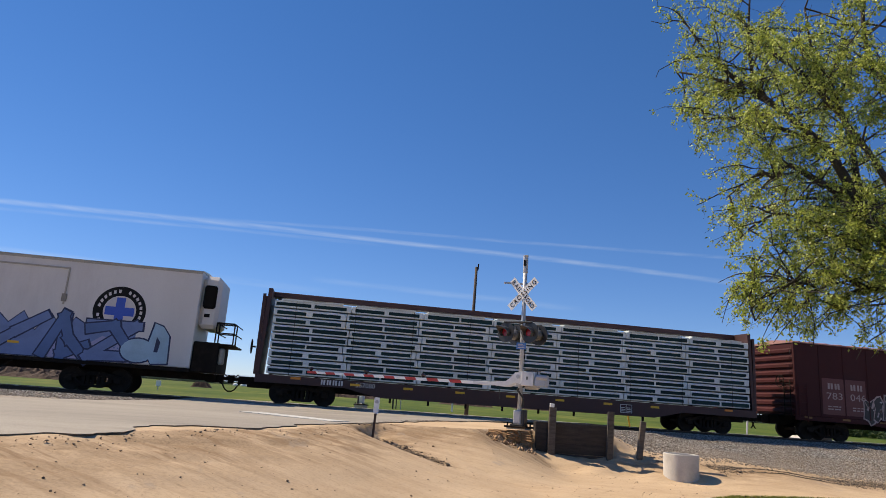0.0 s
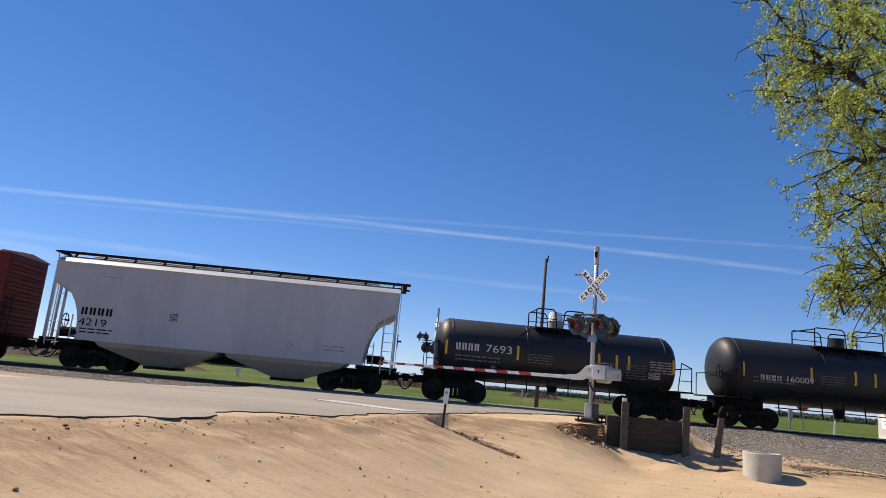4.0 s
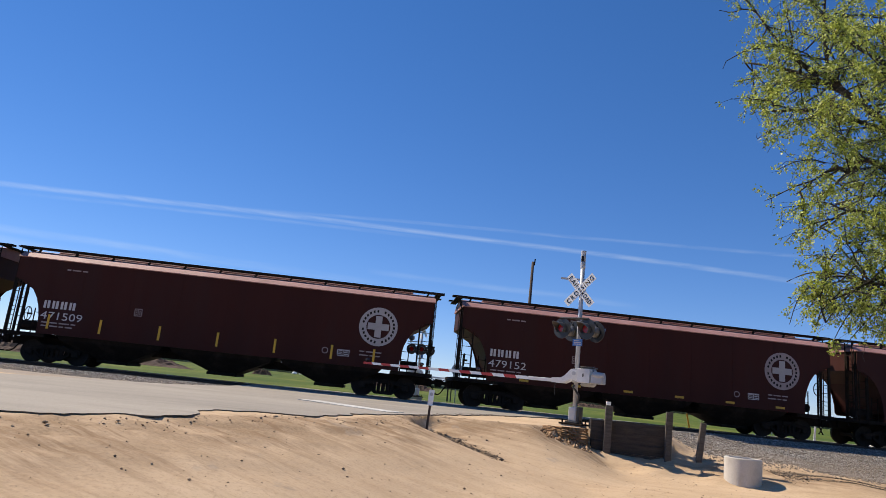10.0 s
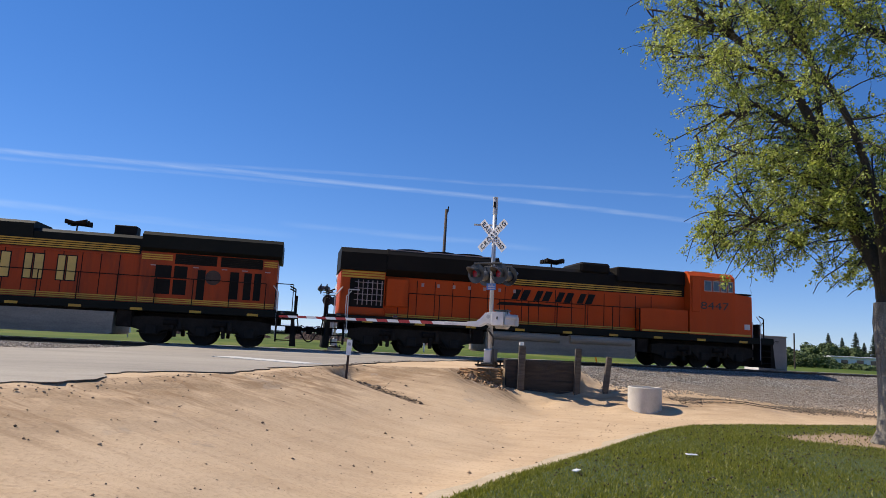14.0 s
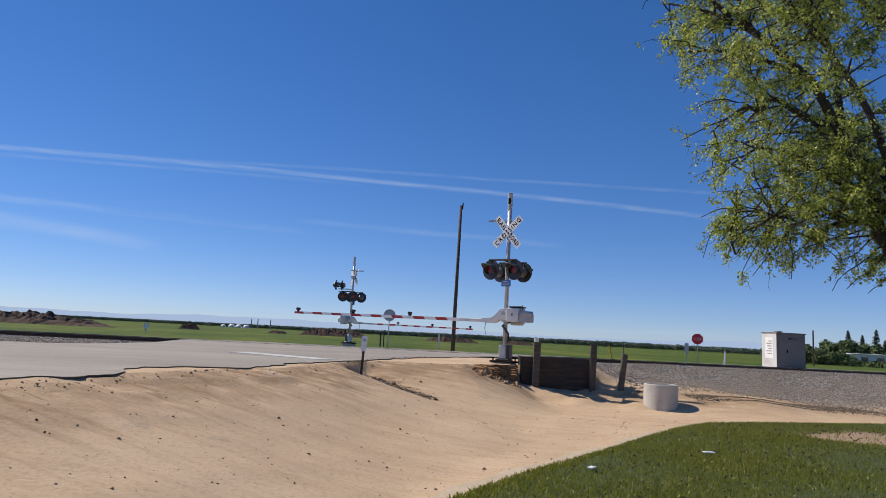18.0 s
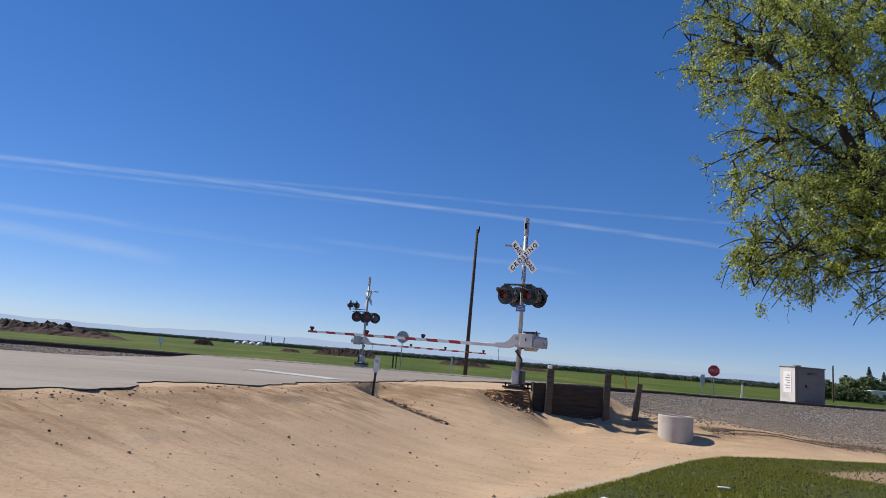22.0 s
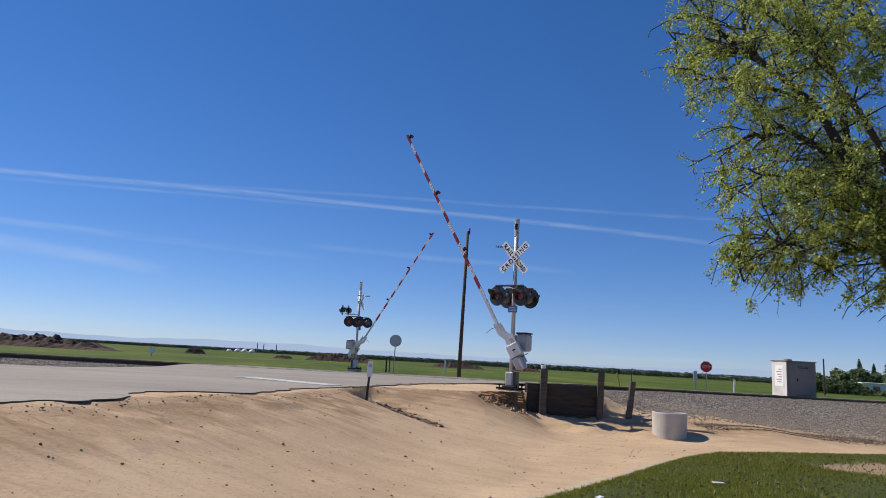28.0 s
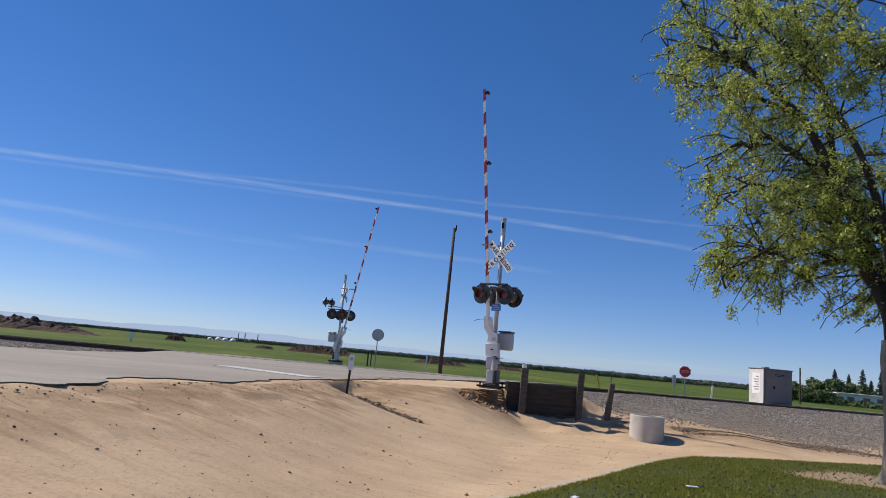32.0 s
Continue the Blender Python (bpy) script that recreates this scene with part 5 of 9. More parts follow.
    brake_wheel(car, b1 + 0.12, -0.55, 2.3)
    brake_wheel(car, b0 + 0.3, -0.7, 1.9)
    yy = -y - 0.004
    ncol = numcol or LETTER_WHITE
    nx, nz = (2.2, 1.86) if mark == "swoosh" else (1.85, 1.72)
    mark_blocks(car, nx + 0.05, nz + 0.43, 1.3, 0.3, yy, ncol)
    writing(number, 0.42, ncol, car, pose(nx, yy, nz), width=1.6 if len(number) > 4 else 1.1)
    bars(car, nx + 0.1, nz - 0.16, yy, 1.3, 2, ncol if bays == 2 else LETTER_DIM, 0.05, 0.13, 11)
    data_panel(car, 5.4, 2.2, yy, ncol if bays == 2 else LETTER_DIM, 0.3, 0.3)
    data_panel(car, L - 4.4, 1.5, yy, LETTER_WHITE, 0.5, 0.26)
    part("warning_dot", disc(Bm(), (L - 4.9, 1.66), 0.13, yy, 0.004, 18, 0.1), LETTER_DIM, car)
    bars(car, L - 3.5, 1.75, yy, 0.9, 2, LETTER_DIM, 0.05, 0.15, 13)
    bars(car, 2.5, 3.72, yy, 0.8, 1, LETTER_DIM, 0.05, 0.1, 14)
    if mark == "swoosh":
        swoosh(car, L - 5.9, 2.85, 3.25, 0.42, yy, LETTER_WHITE)
    elif mark == "roundel":
        emblem(car, L - (4.95 if extra == "graffiti" else 2.85), 2.84, 0.8, yy, LETTER_DIM if extra == "dim" else LETTER_WORN, LETTER_WORN)
    vert = extra in ("vertical",)
    if vert:
        reflectors(car, [2.2] + [4.2 + k * 2.3 for k in range(5)] + [L - 2.9], 1.62, yy, True)
    elif bays == 3:
        reflectors(car, [3.4 + k * 2.25 for k in range(6)], zs + 0.0, -y - 0.014, False, STRIPE_YELLOW)
    if extra == "graffiti":
        graffiti(car, 5.2, 7.2, 1.32, 2.35, yy, [P_SILVER], P_BLACK, 41, 3, False, LETTER_WHITE)
        graffiti(car, 7.8, 9.4, 1.3, 2.3, yy, [P_MINT], P_BLACK, 43, 3, False, LETTER_WHITE)
        graffiti(car, 9.9, 11.6, 1.32, 2.45, yy, [P_SILVER], P_BLACK, 45, 3, False, LETTER_WHITE)
        graffiti(car, 4.3, 4.8, 1.5, 2.2, yy, [LETTER_WHITE], LETTER_DIM, 47, 1, False, LETTER_WHITE)
        graffiti(car, 11.9, 12.3, 1.6, 2.1, yy, [LETTER_WHITE], LETTER_DIM, 48, 1, False, LETTER_WHITE)
    elif extra == "tag":
        bars(car, 5.0, 1.75, yy, 1.4, 1, LETTER_DIM, 0.1, 0.1, 17, "small scribbled tag")
    elif extra == "toptag":
        graffiti(car, 1.6, 3.1, 3.55, 3.9, yy, [P_BLACK], LETTER_WHITE, 51, 4, False, LETTER_WHITE)
        part("placard", bx(2.4, 2.95, -y - 0.008, -y - 0.004, 1.7, 1.88), SAFE_ORANGE, car)
    truck(car, 2.35)
    truck(car, L - 2.35)
    couplers(car, L)
    return car


def tank_car(x0, L, number, second):
    car = start_car("tank_car", "black tank car with white stencilling and yellow reflective strips" if not second else "glossy black tank car with a yellow placard on its side", x0)
    r, zc = (1.4, 2.5) if second else (1.3, 2.26)
    a, b = (1.1, L - 1.1) if second else (1.4, L - 1.4)
    secs = []
    for f, q in ((0.0, 0.25), (0.06, 0.55), (0.2, 0.82), (0.38, 0.95), (0.55, 1.0)):
        secs.append((a + f - 0.28, q * r))
    secs = secs + [((L - x), q) for x, q in secs[::-1]]
    n = 40
    bm = loft(Bm(), [[(x, q * math.cos(2 * math.pi * k / n), zc + q * math.sin(2 * math.pi * k / n)) for k in range(n)] for x, q in secs])
    tank = part("tank", bm, TANK_BLACK, car, "", True)
    for x in (a + 0.4, L / 2 - 1.4, L / 2 + 1.4, L - a - 0.4):
        bm = Bm()
        ring = [[(x + dx, rr * math.cos(2 * math.pi * k / n), zc + rr * math.sin(2 * math.pi * k / n)) for k in range(n)] for dx, rr in ((-0.03, r - 0.01), (-0.03, r + 0.012), (0.03, r + 0.012), (0.03, r - 0.01))]
        loft(bm, ring)
        part("weld_band", bm, TANK_BLACK, tank, "", True)
    part("dome", rod(Bm(), (L / 2, 0, zc + r - 0.1), (L / 2, 0, zc + r + 0.42), 0.32, 18), DUSTY_GREY if not second else TANK_BLACK, car, "valve housing under a pale cover" if not second else "")
    if not second:
        part("cover", rod(Bm(), (L / 2, 0, zc + r + 0.3), (L / 2, 0, zc + r + 0.7), 0.36, 12, 0.26), SIGN_WHITE, car, "white plastic wrapped over the valve")
    zt = zc + r
    w = 1.6 if second else 1.05
    for y in (-0.85, 0.85):
        for k in (-1, 1):
            bm = Bm()
            rails(bm, [(L / 2 + k * w, y, zt - 0.2), (L / 2 + k * w, y, zt + 0.66), (L / 2 + k * (w - 0.08), y, zt + 0.72), (L / 2 + k * 0.32, y, zt + 0.72), (L / 2 + k * 0.2, y, zt + 0.6), (L / 2 + k * 0.12, y, zt - 0.2)], 0.028)
            rails(bm, [(L / 2 + k * w, y, zt + 0.3), (L / 2 + k * 0.16, y, zt + 0.3)], 0.018)
            part("safety_railing", bm, UNDER_BLACK, car)
    for k in (-1, 1):
        part("end_rail", rails(Bm(), [(L / 2 + k * w, -0.85, zt + 0.66), (L / 2 + k * w, 0.85, zt + 0.66)], 0.028), UNDER_BLACK, car)
    part("platform", bx(L / 2 - w - 0.05, L / 2 + w + 0.05, -1.0, 1.0, zt - 0.14, zt - 0.09), UNDER_BLACK, car)
    bm = Bm()
    for x in (-0.95, 0.95):
        rails(bm, [(L / 2 + x * 1.3, -0.95, zt - 0.12), (L / 2 + x * 2.0, -1.3, zt - 0.66), (L / 2 + x * 1.2, -0.9, zt - 0.16)], 0.022)
    part("platform_braces", bm, UNDER_BLACK, car)
    bm = Bm()
    for q in (-0.22, 0.22):
        rails(bm, [(L / 2 - 0.1 + q, -1.0, zt - 0.1), (L / 2 - 0.1 + q, -1.16, zt - 0.62)], 0.022)
    for k in range(3):
        rails(bm, [(L / 2 - 0.32, -1.04 - 0.05 * k, zt - 0.22 - 0.18 * k), (L / 2 + 0.12, -1.04 - 0.05 * k, zt - 0.22 - 0.18 * k)], 0.015)
    part("side_ladder", bm, UNDER_BLACK, car)
    for x0_, x1_ in ((0.75, 3.0), (L - 3.0, L - 0.75)):
        part("stub_sill", bx(x0_, x1_, -0.35, 0.35, 0.7, 1.2, 0.02), UNDER_BLACK, car)
        part("saddle", prism(Bm(), [(x0_ + 0.9, 1.2), (x0_ + 1.4, 1.2), (x0_ + 1.4, 1.9), (x0_ + 0.9, 1.9)], -1.0, 1.0), UNDER_BLACK, car)
        part("end_platform", bx(x0_ - 0.1 if x0_ < 2 else x1_ - 0.7, x0_ + 0.7 if x0_ < 2 else x1_ + 0.1, -1.42, 1.42, 1.2, 1.26), UNDER_BLACK, car)
    for x, s in ((0.75, 1), (L - 0.75, -1)):
        bm = Bm()
        rails(bm, [(x, -1.4, 1.2), (x, -1.4, 2.25), (x + s * 0.45, -1.4, 2.45), (x + s * 0.6, -1.4, 1.2)], 0.022)
        rails(bm, [(x, -1.4, 2.25), (x, 1.4, 2.25), (x, 1.4, 1.2)], 0.022)
        rails(bm, [(x, -1.4, 1.7), (x + s * 0.55, -1.4, 1.7)], 0.018)
        part("hand_rails", bm, UNDER_BLACK, car)
    bm = Bm()
    rails(bm, [(3.0, -1.3, 1.55), (L - 3.0, -1.3, 1.55)], 0.03)
    for k in range(5):
        x = 3.6 + k * (L - 7.2) / 4
        rails(bm, [(x, -1.3, 1.55), (x, -1.2, 1.8)], 0.02)
    part("hand_rail", bm, UNDER_BLACK, car)
    bm = Bm()
    rails(bm, [(3.1, -1.1, 0.95), (L - 3.1, -1.1, 0.95)], 0.022)
    for k in range(8):
        x = 3.3 + k * (L - 6.6) / 7
        rails(bm, [(x, -1.1, 0.62), (x, -1.0, zc - 0.8 * r)], 0.026)
    part("lower_hand_rail", bm, UNDER_BLACK, car)
    part("bottom_outlet", rod(Bm(), (L / 2, 0, zc - r + 0.1), (L / 2, 0, 0.72), 0.28, 14, 0.16), UNDER_BLACK, car)
    brake_wheel(car, 0.72, -0.9, 2.3)

    def on(x, z, off=0.006):
        return -(math.sqrt(max(r * r - (z - zc) ** 2, 0)) + off)
    if not second:
        yn = -r - 0.012
        mark_blocks(car, 1.95, zc - 0.1, 1.05, 0.3, yn + 0.006, LETTER_WHITE)
        writing(number, 0.46, LETTER_WHITE, car, pose(3.2, yn, zc - 0.1), width=1.1)
    else:
        yn = -r - 0.012
        mark_blocks(car, 2.3, zc - 0.42, 1.0, 0.22, yn + 0.006, LETTER_WHITE)
        writing(number, 0.36, LETTER_WHITE, car, pose(3.4, yn, zc - 0.42), width=1.2)
        part("placard", bx(8.0, 8.7, -r - 0.012, -r + 0.1, zc - 0.75, zc - 0.38), SAFE_YELLOW, car, "yellow warning placard")
        bm = Bm()
        k = prism(bm, [(10.75 - 0.22, zc - 0.4), (10.75, zc - 0.62), (10.75 + 0.22, zc - 0.4), (10.75, zc - 0.18)], -r - 0.012, -r - 0.004)
        part("hazard_diamond", bm, LETTER_WHITE, car, "white hazard diamond")
    yb = -r - 0.006
    bars(car, 1.95, zc - 0.36, yb, 1.9, 2, LETTER_FAINT, 0.06, 0.16, 61)
    bars(car, 5.0, zc - 0.05, yb - 0.0, 1.1, 4, LETTER_FAINT, 0.035, 0.11, 62)
    bars(car, L - 5.2, zc - 0.1, yb, 1.2, 4, LETTER_FAINT, 0.035, 0.11, 63)
    bars(car, L - 3.6, zc - 0.1, yb, 0.9, 6, LETTER_FAINT, 0.035, 0.11, 64)
    bars(car, L - 2.55, zc + 0.1, yb, 1.0, 5, LETTER_WHITE if second else LETTER_DIM, 0.05, 0.11, 65)
    data_panel(car, L - 2.6, zc - 0.6, -r - 0.006, LETTER_WHITE, 0.5, 0.3)
    for x in (1.55, 4.6, 8.1 if not second else 6.6, 9.4 if not second else 7.5, L - 3.2 if second else L - 4.0, L - 1.5):
        prof = [zc - 0.32 + k * 0.1 for k in range(7)]
        bm = loft(Bm(), [[(x - 0.05, on(0, z), z), (x + 0.05, on(0, z), z), (x + 0.05, on(0, z) + 0.05, z), (x - 0.05, on(0, z) + 0.05, z)] for z in prof])
        part("reflector", bm, SAFE_YELLOW, car, "yellow reflective strip")
    truck(car, 2.1)
    truck(car, L - 2.1)
    couplers(car, L)


def stripes(car, x0, x1, y, z, n, step=0.075, h=0.045, material=None):
    for k in range(n):
        part("pinstripe", bx(x0, x1, y - 0.004, y, z + k * step, z + k * step + h), material or STRIPE_YELLOW, car, "yellow painted stripe")


def handrail_bm(xs, z0, z1, y, mid=True):
    bm = Bm()
    for x in xs:
        rod(bm, (x, y, z0), (x, y, z1), 0.02, 6)
    rails(bm, [(xs[0], y, z1), (xs[-1], y, z1)], 0.018)
    return bm


def end_steps(car, x, s):
    """Stair well, hand holds and plough at a locomotive's end; s is +1 where the end looks to +x."""
    for k in range(4):
        a = x - s * (0.7 - 0.0)
        part("step", bx(min(a, a + s * 0.55), max(a, a + s * 0.55), -1.52, -1.05, 0.35 + k * 0.29, 0.39 + k * 0.29), UNDER_BLACK, car)
    part("step_side", bx(x - 0.76 if s > 0 else x + 0.7, x - 0.7 if s > 0 else x + 0.76, -1.53, -1.0, 0.3, 1.5), UNDER_BLACK, car)
    part("pilot", prism(Bm(), [(x - s * 0.16, 1.42), (x - s * 0.04, 1.42), (x + s * 0.1, 0.14), (x - s * 0.16, 0.14)], -1.45, 1.45), UNDER_BLACK, car, "black pilot plate")
    part("anticlimber", bx(min(x - s * 0.3, x + s * 0.12), max(x - s * 0.3, x + s * 0.12), -0.8, 0.8, 1.3, 1.48, 0.03), UNDER_BLACK, car)
    bm = Bm()
    for q in (-1.5, -0.95):
        rails(bm, [(x - s * 0.75, q, 0.5), (x - s * 0.75, q, 2.3), (x - s * 0.95, q, 2.55)], 0.022)
    part("grab_rail", bm, LETTER_WHITE, car, "white grab rail beside the steps")
    bm = Bm()
    for q in (-0.85, 0.85):
        rails(bm, [(x - s * 0.05, q, 1.48), (x - s * 0.05, q, 2.5), (x - s * 0.3, q, 2.62)], 0.03)
    rails(bm, [(x - s * 0.05, -0.85, 2.35), (x - s * 0.03, -0.4, 2.0), (x - s * 0.03, 0.4, 2.0), (x - s * 0.05, 0.85, 2.35)], 0.02)
    for k in range(3):
        rails(bm, [(x + s * 0.1, -0.5 - 0.12 * k, 1.3), (x + s * 0.16, -0.5 - 0.12 * k, 0.9), (x + s * 0.08, -0.45 - 0.12 * k, 0.6)], 0.024)
    box(bm, x - 0.06, x + 0.06, -0.45, 0.45, 1.5, 2.25)
    part("end_gear", bm, UNDER_BLACK, car)


def loco_base(car, L, tank):
    part("frame", bx(0.62, L - 0.62, -1.5, 1.5, 1.25, 1.55, 0.02), LOCO_GREEN, car, "dark walkway and frame edge")
    t0, t1, mt = tank
    part("fuel_tank", prism(Bm(), [(t0, 1.15), (t1, 1.15), (t1, 0.35), (t1 - 0.1, 0.28), (t0 + 0.1, 0.28), (t0, 0.35)], -1.42, 1.42), mt, car, "dusty grey fuel tank")
    part("tank_shelf", bx(t0, t1, -1.2, 1.2, 1.151, 1.249), UNDER_BLACK, car)
    part("underframe", bx(1.2, L - 1.2, -0.6, 0.6, 0.95, 1.249), UNDER_BLACK, car)
    for x, w in ((t0 - 0.62, 0.5), (t1 + 0.1, 0.55)):
        part("equipment_box", bx(x, x + w, -1.4, -0.8, 0.6, 1.249, 0.03), UNDER_BLACK, car)
    loco_truck(car, 4.25)
    loco_truck(car, L - 4.25)
    couplers(car, L)
    end_steps(car, 0.62, -1)
    end_steps(car, L - 0.62, 1)
    for k in range(9):
        x = 2.3 + k * (L - 4.6) / 8
        part("frame_reflector", bx(x - 0.22, x + 0.22, -1.508, -1.502, 1.26, 1.36), STRIPE_YELLOW, car)


def cab_windows(car, xs, y, z0, z1):
    for a, b in xs:
        w = part("cab_window", bx(a, b, y - 0.02, y - 0.003, z0, z1, 0.0), LETTER_DIM, car, "framed side window")
        part("pane", bx(a + 0.05, b - 0.05, y - 0.026, y - 0.0205, z0 + 0.05, z1 - 0.05), GLASS, w)


def loco_a(x0, L):
    """The older unit: wide cab at the rear end of the train, block mark on its flank."""
    car = start_car("locomotive", "orange and dark green diesel locomotive with yellow stripes", x0)
    loco_base(car, L, (7.3, 14.6, TANK_GREY))
    y = 1.52
    part("nose", loft(Bm(), [[(1.3, -1.0, 1.551), (1.25, -1.0, 3.25), (1.25, 1.0, 3.25), (1.3, 1.0, 1.551)], [(1.5, -1.3, 1.551), (1.45, -1.3, 3.42), (1.45, 1.3, 3.42), (1.5, 1.3, 1.551)],
                              [(2.5, -y, 1.551), (2.5, -y, 3.62), (2.5, y, 3.62), (2.5, y, 1.551)]]), CAB_ORANGE, car, "short sloping orange nose")
    part("nose_door", bx(1.22, 1.249, -0.3, 0.3, 1.6, 3.1), OLD_ORANGE, car)
    part("nose_stripe", bx(1.21, 1.248, -1.0, -0.35, 2.3, 2.75), STRIPE_YELLOW, car)
    part("headlights", bx(1.2, 1.249, -0.28, 0.28, 2.75, 2.98), LETTER_WHITE, car)
    cab = part("cab", loft(Bm(), [[(x, -y, 1.551), (x, -y, z - 0.18), (x, -1.25, z), (x, 1.25, z), (x, y, z - 0.18), (x, y, 1.551)] for x, z in ((2.502, 3.72), (2.85, 4.56), (5.05, 4.56))]), CAB_ORANGE, car, "orange wide cab")
    part("windscreen", loft(Bm(), [[(2.53, -1.2, 3.74), (2.53, -0.1, 3.74), (2.8, -0.1, 4.36), (2.8, -1.2, 4.36)], [(2.48, -1.2, 3.75), (2.48, -0.1, 3.75), (2.74, -0.1, 4.37), (2.74, -1.2, 4.37)]]), GLASS, cab)
    part("number_board", bx(2.5, 2.78, -1.3, -0.95, 4.3, 4.56, 0.03), LETTER_BLACK, cab)
    part("air_conditioner", bx(3.3, 4.7, -0.8, 0.8, 4.55, 4.66, 0.03), OLD_ORANGE, cab)
    cab_windows(car, ((3.1, 3.55), (3.62, 3.98), (4.02, 4.42), (4.48, 4.92)), -y, 3.55, 4.18)
    writing("4851", 0.56, LETTER_BLACK, car, pose(2.98, -y - 0.006, 2.74), width=1.6, bold=0.012, spacing=1.3)
    stripes(car, 1.6, 7.0, -y, 1.76, 4, 0.085, 0.05)
    stripes(car, 1.55, 2.45, -1.33, 2.44, 4, 0.085, 0.055)
    part("hood_front", bx(5.052, 7.15, -1.515, 1.515, 1.551, 3.52, 0.02), OLD_ORANGE, car)
    part("hood_front_top", bx(5.052, 7.15, -1.45, 1.45, 3.525, 4.5, 0.06), LOCO_GREEN, car)
    for x in (5.45, 6.3):
        fr = part("cooling_grid", bx(x, x + 0.72, -1.47, -1.445, 3.85, 4.35), LOCO_BLACK, car)
        part("grid_frame", bx(x - 0.04, x, -1.48, -1.45, 3.82, 4.38), LETTER_DIM, fr)
    stripes(car, 5.1, 7.15, -1.453, 3.56, 3, 0.085, 0.05)
    part("blower_panel", bx(5.4, 7.1, -1.53, -1.516, 2.4, 3.3), OLD_ORANGE, car)
    part("blower_grille", bx(6.3, 7.05, -1.537, -1.531, 2.5, 3.22), LOCO_BLACK, car)
    part("door_gap", bx(7.152, 7.35, -1.2, 1.2, 1.551, 4.4), LOCO_BLACK, car)
    part("hood", bx(7.352, 15.3, -1.05, 1.05, 1.551, 3.5, 0.02), OLD_ORANGE, car)
    part("hood_top", loft(Bm(), [[(x, -1.06, 3.502), (x, -1.0, 4.12), (x, -0.7, 4.27), (x, 0.7, 4.27), (x, 1.0, 4.12), (x, 1.06, 3.502)] for x in (11.302, 15.3)]), LOCO_GREEN, car)
    part("hood_cover", loft(Bm(), [[(x, -1.06, 3.502), (x, -1.05, 4.4), (x, -0.85, 4.52), (x, 0.85, 4.52), (x, 1.05, 4.4), (x, 1.06, 3.502)] for x in (7.352, 11.3)]), LOCO_GREEN, car, "taller dark hood cover")
    stripes(car, 7.4, 15.2, -1.066, 3.52, 4, 0.085, 0.05)
    stripes(car, 7.4, 15.28, -1.053, 1.6, 3)
    for k in range(11):
        part("hood_door_seam", bx(7.7 + k * 0.68, 7.73 + k * 0.68, -1.058, -1.0505, 1.8, 3.45), LOCO_BLACK, car)
    part("shade_shelf", bx(7.4, 20.3, -1.1, -1.051, 3.4, 3.45), OLD_ORANGE, car)
    o = part("company_mark", Bm(), CREAM, car, "large faded yellow company mark in plain blocks")
    for k in range(4):
        p = 8.75 + k * 1.16
        for q, w in ((0.08, 0.24), (0.42, 0.3)):
            part("block_outline", prism(Bm(), [(p + q - 0.04, 2.24), (p + q + w + 0.04, 2.24), (p + q + w + 0.04, 3.26), (p + q - 0.04, 3.26)], -1.062, -1.0515), LETTER_BLACK, o)
            part("mark_block", prism(Bm(), [(p + q, 2.28), (p + q + w, 2.28), (p + q + w, 3.22), (p + q, 3.22)], -1.066, -1.0625), CREAM, o)
    part("radiator_hood", bx(15.302, 20.6, -1.25, 1.25, 1.551, 3.62, 0.02), OLD_ORANGE, car)
    part("radiator_section", loft(Bm(), [[(x, -1.26, 3.622), (x, -1.5, 3.74), (x, -1.5, 4.25), (x, -1.3, 4.4), (x, 1.3, 4.4), (x, 1.5, 4.25), (x, 1.5, 3.74), (x, 1.26, 3.622)] for x in (15.35, 20.75)]), LOCO_GREEN, car, "flared dark radiator section")
    for a, b in ((16.6, 18.2), (18.35, 20.0)):
        part("radiator_grille", bx(a, b, -1.266, -1.2505, 3.18, 3.58), LOCO_BLACK, car)
        for k in range(5):
            part("louvre", bx(a + 0.03, b - 0.03, -1.285, -1.2665, 3.22 + 0.072 * k, 3.24 + 0.072 * k), UNDER_BLACK, car)
    stripes(car, 15.35, 16.5, -1.2535, 3.3, 3, 0.085, 0.05)
    stripes(car, 20.05, 20.58, -1.2535, 3.3, 3, 0.085, 0.05)
    stripes(car, 15.35, 20.55, -1.2535, 1.6, 3)
    part("round_plate", disc(Bm(), (18.1, 2.72), 0.3, -1.2505, 0.01, 24), RAIL_RUST, car, "dirty round plate on the hood side")
    for x in (15.7, 17.3, 18.4, 19.2, 20.1):
        part("notice_label", bx(x, x + 0.22, -1.2545, -1.2505, 3.06, 3.1), LETTER_DIM, car)
    for a, b, c, d in ((15.9, 16.5, 1.95, 2.55), (15.9, 16.5, 2.6, 3.1), (16.6, 17.1, 1.95, 2.55), (16.6, 17.1, 2.6, 3.1), (17.5, 17.8, 1.8, 3.0), (18.75, 19.1, 1.9, 3.0), (19.3, 19.6, 1.9, 3.0), (19.7, 19.98, 1.9, 3.0)):
        part("vent", bx(a, b, -1.265, -1.2505, c, d), LOCO_BLACK, car)
    part("exhaust", bx(14.0, 14.85, -0.35, 0.35, 4.26, 4.7, 0.03), LOCO_BLACK, car)
    bm = Bm()
    for q in (-0.35, 0, 0.35):
        rod(bm, (12.5, q, 4.66), (12.95, q, 4.7), 0.04, 8, 0.12)
        rod(bm, (12.5, q, 4.66), (12.15, q, 4.68), 0.04, 8, 0.1)
    rod(bm, (12.5, 0, 4.22), (12.5, 0, 4.65), 0.03, 6)
